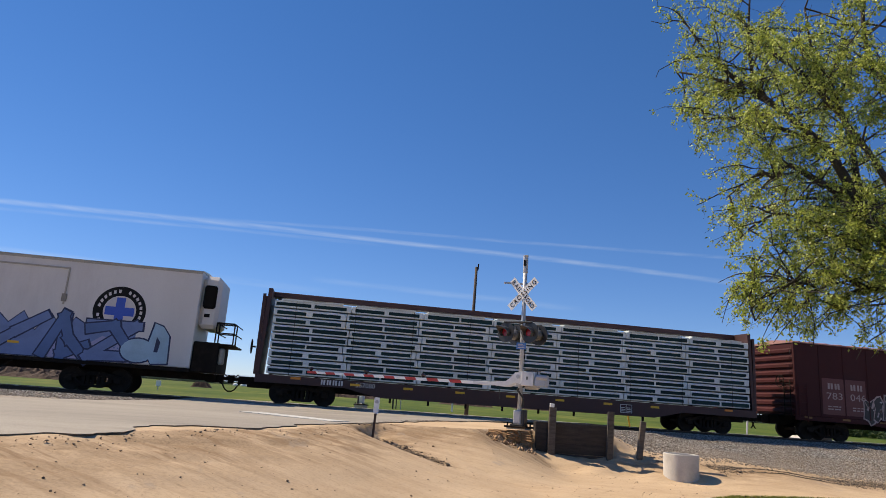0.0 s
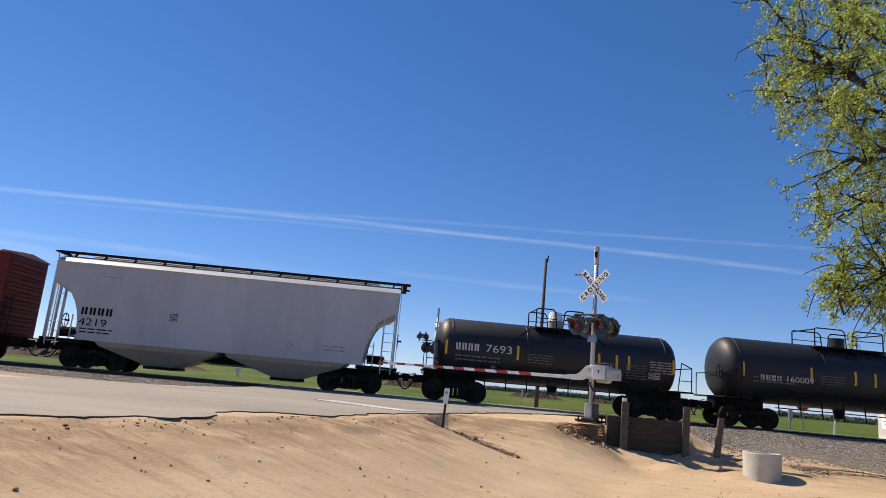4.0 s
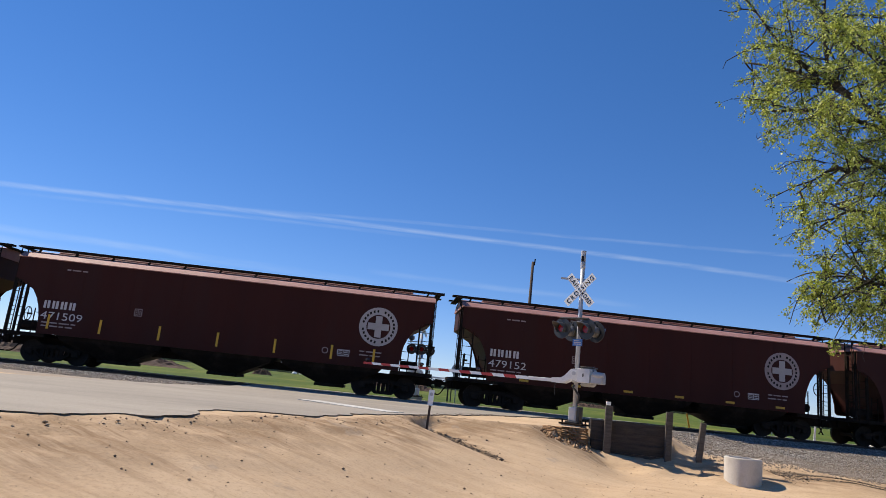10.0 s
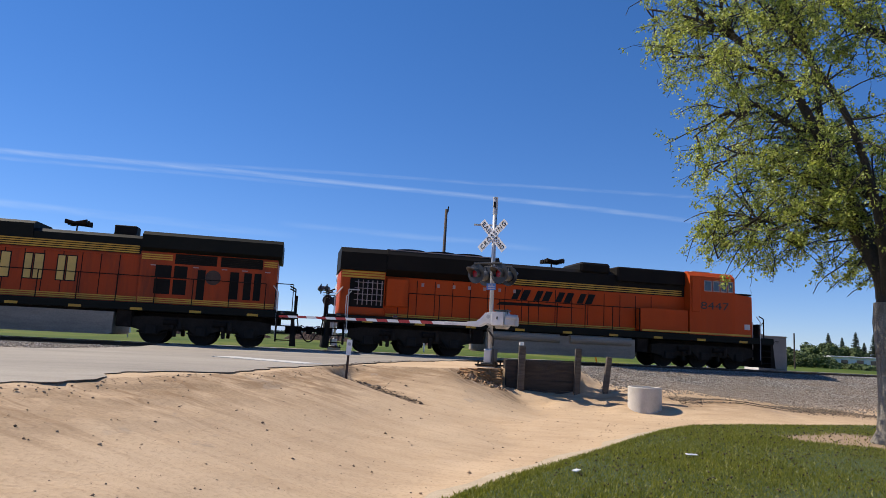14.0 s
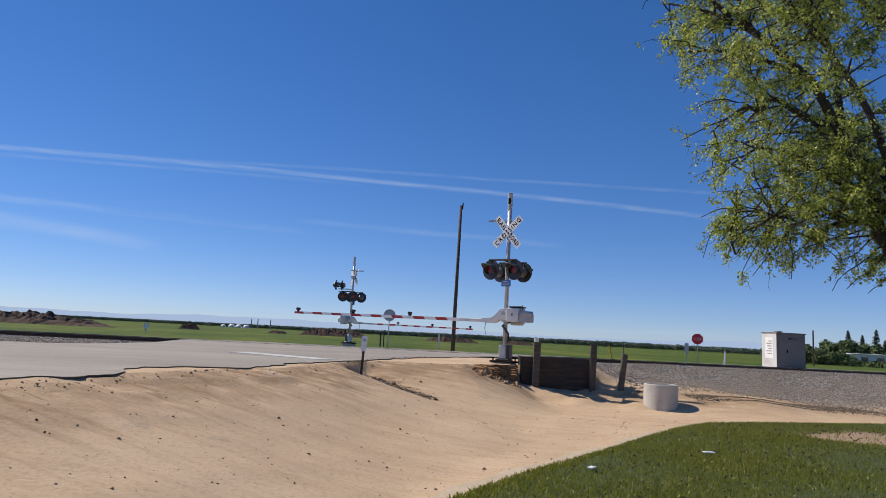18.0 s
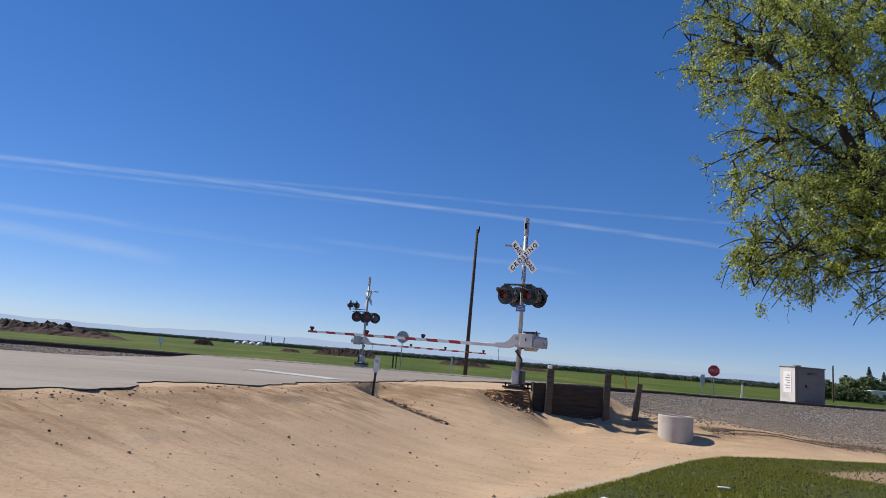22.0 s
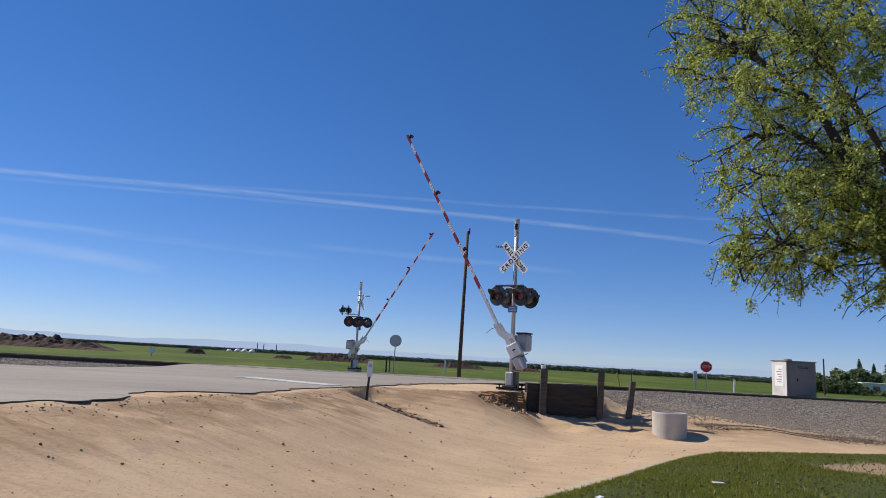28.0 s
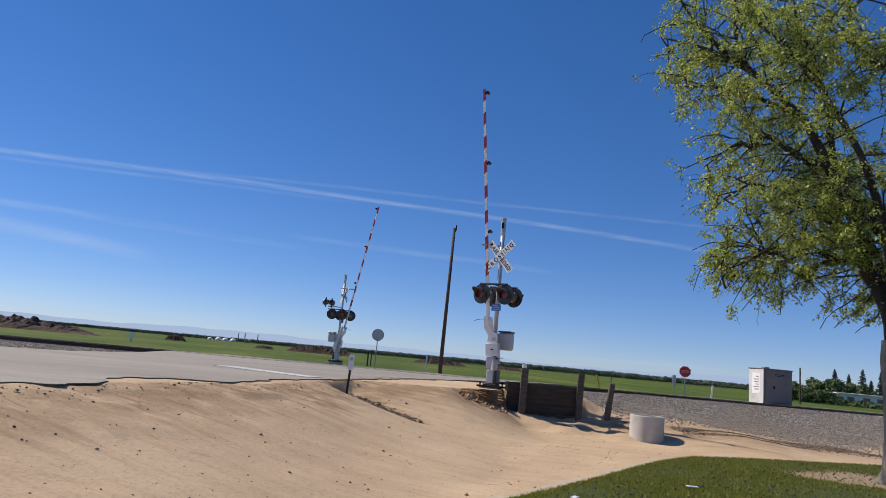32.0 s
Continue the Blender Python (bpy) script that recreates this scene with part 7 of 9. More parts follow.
e = part("end_panel", bx(-0.025, -0.001, 0.3, 0.95, 0.62, 1.78, 0.005), SIGN_WHITE, cab, "white weathered notice sheet on the end")
bm = Bm()
for k in range(6):
    box(bm, -0.03, -0.0255, 0.4, 0.4 + 0.35 + 0.1 * math.sin(k * 2.2), 0.85 + k * 0.14, 0.9 + k * 0.14)
part("notice_lines", bm, LETTER_DIM, e)

st = thing("stop_sign", "red octagonal stop sign on a steel post by the far road", "stop sign", m=pose(27.22, 42.83, 0.75, 0, 0, -32))
part("post", bx(-0.03, 0.03, -0.02, 0.02, -0.3, 2.0), GALV, st)
oct8 = [(0.41 * math.cos(math.pi / 8 + k * math.pi / 4), 1.66 + 0.41 * math.sin(math.pi / 8 + k * math.pi / 4)) for k in range(8)]
part("border", prism(Bm(), oct8, -0.03, -0.022), SIGN_WHITE, st)
pl = part("plate", prism(Bm(), [(a * 0.95, 1.66 + (b - 1.66) * 0.95) for a, b in oct8], -0.034, -0.0305), SIGN_RED, st)
writing("STOP", 0.3, LETTER_WHITE, pl, pose(-0.27, -0.038, 1.555), width=0.54)
jb = thing("post_box", "small grey utility box on a steel post", "utility box", m=pose(26.6, 43.2, 0.75, 0, 0, -30))
part("post", bx(-0.03, 0.03, -0.03, 0.03, -0.2, 0.6), GALV, jb)
part("box", bx(-0.13, 0.13, -0.1, 0.1, 0.6, 1.35, 0.015), GALV, jb)

ds = thing("warning_sign", "round grey back of a road sign on a post", "road sign", m=pose(5.2, 44.0, 0.75, 0, 0, -8))
part("post", bx(-0.03, 0.03, -0.02, 0.02, -0.2, 2.2), GALV, ds)
part("plate", rod(Bm(), (0, -0.03, 2.12), (0, -0.022, 2.12), 0.4, 28), GALV, ds)


def marker(x, y, h, w, material, label, lean=0.0, name="marker_post"):
    o = whole(name, bx(-w / 2, w / 2, -0.02, 0.02, -0.2, h, 0.005), material, label, "marker post", "marker posts along the line")
    o.matrix_basis = pose(x, y, 0.77, 0, lean, -15)


marker(16.45, 34.0, 0.84, 0.085, STRIPE_YELLOW, "faded yellow marker post beside the track", -12)
marker(25.71, 37.5, 0.85, 0.1, SIGN_WHITE, "white marker post beside the track", 4)
marker(9.43, 48.0, 1.02, 0.11, SIGN_WHITE, "white marker post at the field edge")
marker(4.75, 44.5, 0.95, 0.1, LAMP_BLACK, "black marker post by the far road")
marker(5.0, 44.8, 1.1, 0.07, LAMP_BLACK, "black marker post by the far road")
marker(17.1, 34.0, 1.12, 0.04, LAMP_BLACK, "thin dark stake beside the track")
ls = thing("field_sign", "small white sign on a thin post in the field", "sign", m=pose(-12.42, 55.0, 0.77, 0, 0, 10))
part("post", bx(-0.04, 0.04, -0.03, 0.03, -0.3, 0.7), GALV, ls)
part("plate", bx(-0.18, 0.18, -0.05, -0.031, 0.3, 0.72), SIGN_WHITE, ls)

up = thing("utility_pole", "tall bare wooden utility pole beyond the crossing", "utility pole", m=pose(8.98, 41.04, 0.75, 0, 0.6, 0))
part("pole", rod(Bm(), (0, 0, -0.5), (0, 0, 9.4), 0.13, 14, 0.085), POLE_WOOD, up, "", True)
part("top_bracket", rails(Bm(), [(0, 0, 9.0), (0.12, 0, 9.3), (0.12, 0, 9.6)], 0.04), UNDER_BLACK, up)
up2 = whole("utility_pole", rod(Bm(), (0, 0, -0.5), (0, 0, 3.15), 0.075, 10, 0.06), POLE_WOOD, "short dark wooden pole among the bushes", "utility pole")
up2.location = (43.9, 51.2, 0.75)

# ---- lawn, tree and loose things near the camera ----
LAWN = np.array([(-12.2, -8), (-2.74, 2), (1.69, 6.66), (2.82, 7.85), (4.45, 9.35), (5.4, 10.3), (7.15, 12.0), (8.5, 13.0), (10.3, 13.4), (12.0, 13.56), (14.3, 13.85), (40, 14.8)], float)
TREE_X, TREE_Y = 11.5, 10.85


def lawn_edge(y):
    return np.interp(y, LAWN[:, 1], LAWN[:, 0])


def bare(x, y):
    """How bare the lawn is: an oval of dry soil about the tree's foot."""
    d = np.hypot((x - TREE_X + 0.2) / 1.75, (y - TREE_Y - 0.25) / 1.15)
    return smooth01((1.12 + 0.12 * np.sin(5 * np.arctan2(y - TREE_Y, x - TREE_X)) - d) / 0.3)


def build_lawn():
    ys = np.concatenate([np.arange(-7.5, 12.6, 0.2), np.arange(12.6, 14.75, 0.04)])
    n = 70
    verts = []
    for y in ys:
        a = lawn_edge(y) + 0.06 * math.sin(y * 3.3) + 0.04 * math.sin(y * 7.1)
        for k in range(n + 1):
            t = (k / n) ** 1.5
            x = a + (38 - a) * t
            edge = min(1, (x - a) / 0.25)
            verts.append((x, y, -0.02 + 0.1 * edge - 0.03 * float(bare(x, y)) + 0.012 * math.sin(x * 1.3) * math.cos(y * 1.1)))
    m = n + 1
    faces = [(i * m + k, i * m + k + 1, (i + 1) * m + k + 1, (i + 1) * m + k) for i in range(len(ys) - 1) for k in range(n)]
    me = bpy.data.meshes.new("lawn")
    me.from_pydata(verts, [], faces)
    V = np.array(verts)
    me.attributes.new("bare", "FLOAT", "POINT").data.foreach_set("value", bare(V[:, 0], V[:, 1]))
    nt = LAWN_SOIL.node_tree
    p = nt.nodes["Principled BSDF"]
    src = p.inputs["Base Color"].links[0].from_socket
    a = nt.nodes.new("ShaderNodeAttribute")
    a.attribute_name = "bare"
    nt.links.new(ramp_mix(nt, a.outputs["Fac"], src, (0.29, 0.205, 0.13)), p.inputs["Base Color"])
    me.materials.append(LAWN_SOIL)
    me.shade_smooth()
    tagged(new("lawn", me), "mown green lawn with a bare patch round the tree", "lawn", kind="structure")
    # blades
    rng = np.random.RandomState(11)
    N = 230000
    y = 14.3 - 9.9 * rng.rand(N) ** 0.85
    x = lawn_edge(y) + (rng.rand(N) ** 1.25) * 13 + rng.normal(0, 0.04, N) + 0.03
    keep = rng.rand(N) > bare(x, y) * 0.97
    keep &= (x < 2.2 + 0.95 * y + 4)
    x, y = x[keep], y[keep]
    N = len(x)
    h = rng.uniform(0.025, 0.06, N)
    w = rng.uniform(0.006, 0.012, N)
    a = rng.uniform(0, 2 * np.pi, N)
    lx, ly = rng.normal(0, 0.022, N), rng.normal(0, 0.022, N)
    P = np.empty((N, 3, 3))
    z0 = 0.065
    P[:, 0] = np.stack([x - w * np.cos(a), y - w * np.sin(a), np.full(N, z0)], -1)
    P[:, 1] = np.stack([x + w * np.cos(a), y + w * np.sin(a), np.full(N, z0)], -1)
    P[:, 2] = np.stack([x + lx, y + ly, z0 + h], -1)
    stuff_mesh("grass", P, 3, GRASS, "short green grass blades of the lawn", "grass")


def stuff_mesh(name, P, sides, material, label, category):
    """Many small faces (N, sides, 3) as one object of kind stuff."""
    N = len(P)
    me = bpy.data.meshes.new(name)
    me.vertices.add(N * sides)
    me.vertices.foreach_set("co", P.astype(np.float32).ravel())
    me.loops.add(N * sides)
    me.loops.foreach_set("vertex_index", np.arange(N * sides, dtype=np.int32))
    me.polygons.add(N)
    me.polygons.foreach_set("loop_start", np.arange(0, N * sides, sides, dtype=np.int32))
    me.update(calc_edges=True)
    me.materials.append(material)
    return tagged(new(name, me), label, category, kind="stuff")


def stones_mesh(name, C, R, material, label, category, seed, squash=0.7):
    """Many small uneven stones: octahedra with jittered corners."""
    rng = np.random.RandomState(seed)
    base = np.array([(1, 0, 0), (-1, 0, 0), (0, 1, 0), (0, -1, 0), (0, 0, 1), (0, 0, -1)], float)
    tri = np.array([(0, 2, 4), (2, 1, 4), (1, 3, 4), (3, 0, 4), (2, 0, 5), (1, 2, 5), (3, 1, 5), (0, 3, 5)])
    N = len(C)
    V = base[None] * rng.uniform(0.7, 1.25, (N, 6, 1)) + rng.normal(0, 0.16, (N, 6, 3))
    V[..., 2] *= squash
    ang = rng.uniform(0, 2 * np.pi, N)
    c, s = np.cos(ang)[:, None], np.sin(ang)[:, None]
    V = np.stack([V[..., 0] * c - V[..., 1] * s, V[..., 0] * s + V[..., 1] * c, V[..., 2]], -1)
    V = V * R[:, None, None] + C[:, None, :]
    F = (np.arange(N)[:, None, None] * 6 + tri[None]).reshape(-1, 3)
    me = bpy.data.meshes.new(name)
    me.vertices.add(N * 6)
    me.vertices.foreach_set("co", V.astype(np.float32).ravel())
    me.loops.add(len(F) * 3)
    me.loops.foreach_set("vertex_index", F.astype(np.int32).ravel())
    me.polygons.add(len(F))
    me.polygons.foreach_set("loop_start", np.arange(0, len(F) * 3, 3, dtype=np.int32))
    me.update(calc_edges=True)
    me.materials.append(material)
    return tagged(new(name, me), label, category, kind="stuff")


def island_mat(name, tones, rough=0.9):
    m = bpy.data.materials.new(name)
    m.use_nodes = True
    nt = m.node_tree
    cr = nt.nodes.new("ShaderNodeValToRGB")
    els = cr.color_ramp.elements
    els[0].color, els[1].color = (*tones[0], 1), (*tones[-1], 1)
    for k, c in enumerate(tones[1:-1]):
        els.new((k + 1) / (len(tones) - 1)).color = (*c, 1)
    nt.links.new(nt.nodes.new("ShaderNodeNewGeometry").outputs["Random Per Island"], cr.inputs["Fac"])
    p = nt.nodes["Principled BSDF"]
    nt.links.new(cr.outputs["Color"], p.inputs["Base Color"])
    p.inputs["Roughness"].default_value = rough
    return m


build_lawn()


def mow_strip():
    """A narrow pale edging along the lawn."""
    ys = np.arange(3.0, 12.9, 0.12)
    secs = []
    for y in ys:
        x = float(lawn_edge(y)) + 0.06 * math.sin(y * 3.3) + 0.04 * math.sin(y * 7.1)
        d = Vector((1.0, 1.05, 0)).normalized()
        nrm = Vector((-d.y, d.x, 0))
        p = Vector((x, y, 0))
        w = 0.26 + 0.03 * math.sin(y * 5)
        g = ground_z(p.x, p.y)
        q = p + nrm * w
        top = max(g, 0) + 0.045
        secs.append([(p.x, p.y, -0.06), (p.x, p.y, top), (q.x, q.y, top - 0.01), (q.x, q.y, -0.06)])
    whole("edging", loft(Bm(), secs), mat("dusty_edging", (0.52, 0.42, 0.30), (0.44, 0.35, 0.24), 2.5, 30, 0.95, bump=0.5), "dusty pale edging strip between soil and lawn", "edging", kind="structure")


mow_strip()

def ballast_mat():
    """Stones with a grey of their own each, and brown, dusty patches towards the foot of the slope."""
    m = island_mat("loose_ballast", [(0.045, 0.04, 0.036), (0.13, 0.12, 0.11), (0.25, 0.235, 0.218), (0.54, 0.52, 0.49)])
    nt = m.node_tree
    p = nt.nodes["Principled BSDF"]
    src = p.inputs["Base Color"].links[0].from_socket
    co = nt.nodes.new("ShaderNodeTexCoord").outputs["Object"]
    patch = sharpen(nt, noise_node(nt, co, 0.45, 5), 0.38, 0.66, 0, 0.6)
    col = ramp_mix(nt, patch, src, (0.22, 0.17, 0.125))
    sx = nt.nodes.new("ShaderNodeSeparateXYZ")
    nt.links.new(co, sx.inputs[0])
    foot = sharpen(nt, sx.outputs[1], 24.5, 17.5, 0, 0.7)
    nt.links.new(ramp_mix(nt, foot, col, (0.27, 0.21, 0.155)), p.inputs["Base Color"])
    return m


# ballast: loose stones on the slope and between the sleepers
rng = np.random.RandomState(21)
N = 120000
sx = rng.uniform(8.6, 31, N)
toe = 16.6 + 0.06 * (sx - 9)
sy = toe + 0.4 + (27.9 - toe) * rng.rand(N) ** 0.85
keep = rng.rand(N) < smooth01((sx - 8.5) / 1.2) * (0.35 * smooth01((sy - toe) / 1.2) + 0.65 * smooth01((sy - toe - 0.8) / 4.0))
sx, sy = sx[keep], sy[keep]
lx = rng.uniform(-16, -4.6, 9000)
ly = rng.uniform(19, 27.6, 9000)
ku = lx * -0.76 + ly * 0.65 > road_edges(lx * 0.65 + ly * 0.76)[1] + 0.15
tx, ty = rng.uniform(-18, 34, 9000), TRACK_Y + rng.uniform(-2.6, 2.6, 9000)
ru, rv = tx * -0.76 + ty * 0.65, tx * 0.65 + ty * 0.76
e0, e1 = road_edges(rv)
kt = (ru < e0) | (ru > e1)
X = np.concatenate([sx, lx[ku], tx[kt]])
Y = np.concatenate([sy, ly[ku], ty[kt]])
R = rng.uniform(0.012, 0.042, len(X)) * rng.uniform(0.7, 1.0, len(X))
stones_mesh("ballast", np.stack([X, Y, land(X, Y) + R * 0.3], -1), R, ballast_mat(), "loose grey and brown ballast stones", "ballast", 22)

# clods, twigs and crumbs on the bare soil
N = 5200
cx = rng.uniform(-6, 9.5, N)
cy = rng.uniform(4.5, 17.4, N)
d, below = rim_distance(cx, cy)
keep = below & (cx < lawn_edge(cy) - 0.3)
cx, cy = cx[keep], cy[keep]
r = rng.gamma(0.8, 0.0048, len(cx)) + 0.002
stones_mesh("clods", np.stack([cx, cy, land(cx, cy) + r * 0.3], -1), r, island_mat("dry_clods", [(0.08, 0.055, 0.037), (0.2, 0.14, 0.09), (0.32, 0.23, 0.145), (0.42, 0.31, 0.2)]), "small dark clods and crumbs on the sand", "clods", 23)
N = 900
t = rng.rand(N)
k = rng.randint(2, 12, N)
ex = RIM[k, 0] + (RIM[k + 1, 0] - RIM[k, 0]) * t + rng.normal(0.15, 0.16, N)
ey = RIM[k, 1] + (RIM[k + 1, 1] - RIM[k, 1]) * t - np.abs(rng.normal(0.0, 0.3, N))
r = rng.gamma(1.0, 0.005, N) + 0.003
stones_mesh("crumbled_asphalt", np.stack([ex, ey, land(ex, ey) + r * 0.3], -1), r, island_mat("asphalt_crumbs", [(0.17, 0.125, 0.085), (0.27, 0.2, 0.135), (0.38, 0.28, 0.185), (0.46, 0.34, 0.23)]), "crumbled dark asphalt and soil along the broken edge", "rubble", 24)
N = 1500
t = rng.rand(N)
ex = np.interp(t, [0, 0.3, 0.6, 1], [0.9, 1.5, 2.6, 4.6]) + rng.normal(0.05, 0.1, N)
ey = np.interp(ex, [0.9, 1.34, 2.59, 3.94, 5.84], [15.6, 16.5, 19.6, 21.4, 22.9]) + rng.normal(0, 0.12, N)
r = rng.gamma(1.4, 0.006, N) + 0.004
stones_mesh("asphalt_rubble", np.stack([ex, ey, np.maximum(land(ex, ey), 0.92) + r * 0.2], -1), r, island_mat("asphalt_rubble", [(0.075, 0.062, 0.05), (0.15, 0.12, 0.095), (0.27, 0.21, 0.16)]), "dark asphalt rubble along the broken road edge", "rubble", 28)
# cut bank with roots below the signal
N = 260
bx_ = rng.uniform(4.3, 5.85, N)
t = rng.rand(N)
by_ = 17.55 + 0.62 * (bx_ - 4.6) - 0.2 - 0.7 * t ** 2
r = rng.gamma(1.4, 0.014, N) + 0.006
stones_mesh("fallen_clods", np.stack([bx_, by_, land(bx_, by_) + r * 0.3], -1), r, island_mat("cut_soil", [(0.12, 0.065, 0.03), (0.26, 0.15, 0.075), (0.42, 0.27, 0.15), (0.50, 0.35, 0.22)]), "dark crumbling soil and roots of a cut bank", "soil", 25, 1.3)
N = 16000
dx = rng.uniform(10.2, 24, N)
dy = 16.6 + 0.06 * (dx - 9) - 0.3 + rng.normal(0, 0.2, N) * (1 + np.sin(dx * 0.9)) + 0.25 * np.sin(dx * 1.3) - 0.5 * (rng.rand(N) < 0.3)
r = rng.gamma(1.2, 0.007, N) + 0.004
stones_mesh("dead_litter", np.stack([dx, dy, land(dx, dy) + r * 0.3], -1), r, island_mat("dead_litter", [(0.09, 0.068, 0.05), (0.16, 0.12, 0.085), (0.28, 0.21, 0.145)]), "dark dead litter at the foot of the ballast", "litter", 26, 0.5)
def cut_bank():
    """The broken face of soil and roots below the signal, in uneven columns."""
    rng = np.random.RandomState(44)
    path = [(4.15, 17.42), (4.6, 17.62), (5.0, 17.8), (5.45, 18.1), (5.98, 18.42)]
    n, m = 90, 16
    verts = []
    col = np.interp(np.arange(n), np.arange(0, n + 3, 3), rng.normal(0, 1, len(np.arange(0, n + 3, 3))))
    for j in range(m + 1):
        f = j / m
        rough = np.interp(np.arange(n), np.arange(0, n + 3, 3), rng.normal(0, 1, len(np.arange(0, n + 3, 3))))
        for k in range(n):
            t = k / (n - 1) * (len(path) - 1)
            i = min(int(t), len(path) - 2)
            a, b = Vector((*path[i], 0)), Vector((*path[i + 1], 0))
            p = a.lerp(b, t - i)
            end = min(1, k / 22, (n - 1 - k) / 4)
            out = Vector((0.45, -0.89, 0)) * ((0.10 + 0.19 * col[k] * math.sin(math.pi * min(1, 0.12 + f)) + 0.06 * rough[k] + 0.16 * f ** 2) * end - 0.05)
            g = ground_z(p.x + 0.16, p.y - 0.3)
            top = 0.925 + 0.012 * col[k] - 0.1 * (1 - end)
            verts.append((p.x + out.x, p.y + out.y, top + (g - 0.05 - top) * f))
    me = bpy.data.meshes.new("cut_bank")
    me.from_pydata(verts, [], [(j * n + k, (j + 1) * n + k, (j + 1) * n + k + 1, j * n + k + 1) for j in range(m) for k in range(n - 1)])
    # near-black blotches in the colour stand for the shaded hollows between columns
    me.materials.append(mat("cut_soil_face", (0.50, 0.30, 0.15), (0.32, 0.18, 0.085), 7, 30, 0.95, streak=(1, 1, 0.6), dirt=(0.055, 0.032, 0.017), dirt_amt=0.95, bump=0.8, bump_d=0.03))
    tagged(new("cut_bank", me), "crumbling brown face of a cut sandy bank with roots", "bank", kind="structure")


cut_bank()
N = 900
t = rng.rand(N)
dx = 1.3 + 1.25 * t + rng.normal(0, 0.1, N)
dy = 15.7 - 2.1 * t + rng.normal(0, 0.2, N)
r = rng.gamma(1.3, 0.007, N) + 0.004
stones_mesh("rubble_streak", np.stack([dx, dy, land(dx, dy) + r * 0.3], -1), r, island_mat("rubble_brown", [(0.06, 0.045, 0.032), (0.15, 0.105, 0.07), (0.28, 0.2, 0.13)]), "brown rubble washed down from the road's edge", "rubble", 29, 0.7)
# fallen fruit and leaves on the lawn
N = 2400
fx, fy = rng.uniform(3, 20, N), rng.uniform(5.5, 13.8, N)
keep = fx > lawn_edge(fy) + 0.2
fx, fy = fx[keep], fy[keep]
r = rng.uniform(0.011, 0.021, len(fx))
stones_mesh("fallen_burrs", np.stack([fx, fy, 0.095 + r * 0.4], -1), r, island_mat("dry_burrs", [(0.025, 0.018, 0.01), (0.06, 0.042, 0.022), (0.1, 0.07, 0.038)]), "small dark burrs scattered on the grass", "burrs", 27, 0.9)
for x, y, a in ((5.9, 9.0, 10), (3.5, 7.75, 50)):
    o = whole("paper_scrap", bx(-0.1, 0.1, -0.03, 0.03, 0.0, 0.012, 0.002), SIGN_WHITE, "crumpled white paper scrap lying on the grass", "litter")
    o.matrix_basis = pose(x, y, 0.12, 4, 3, a)


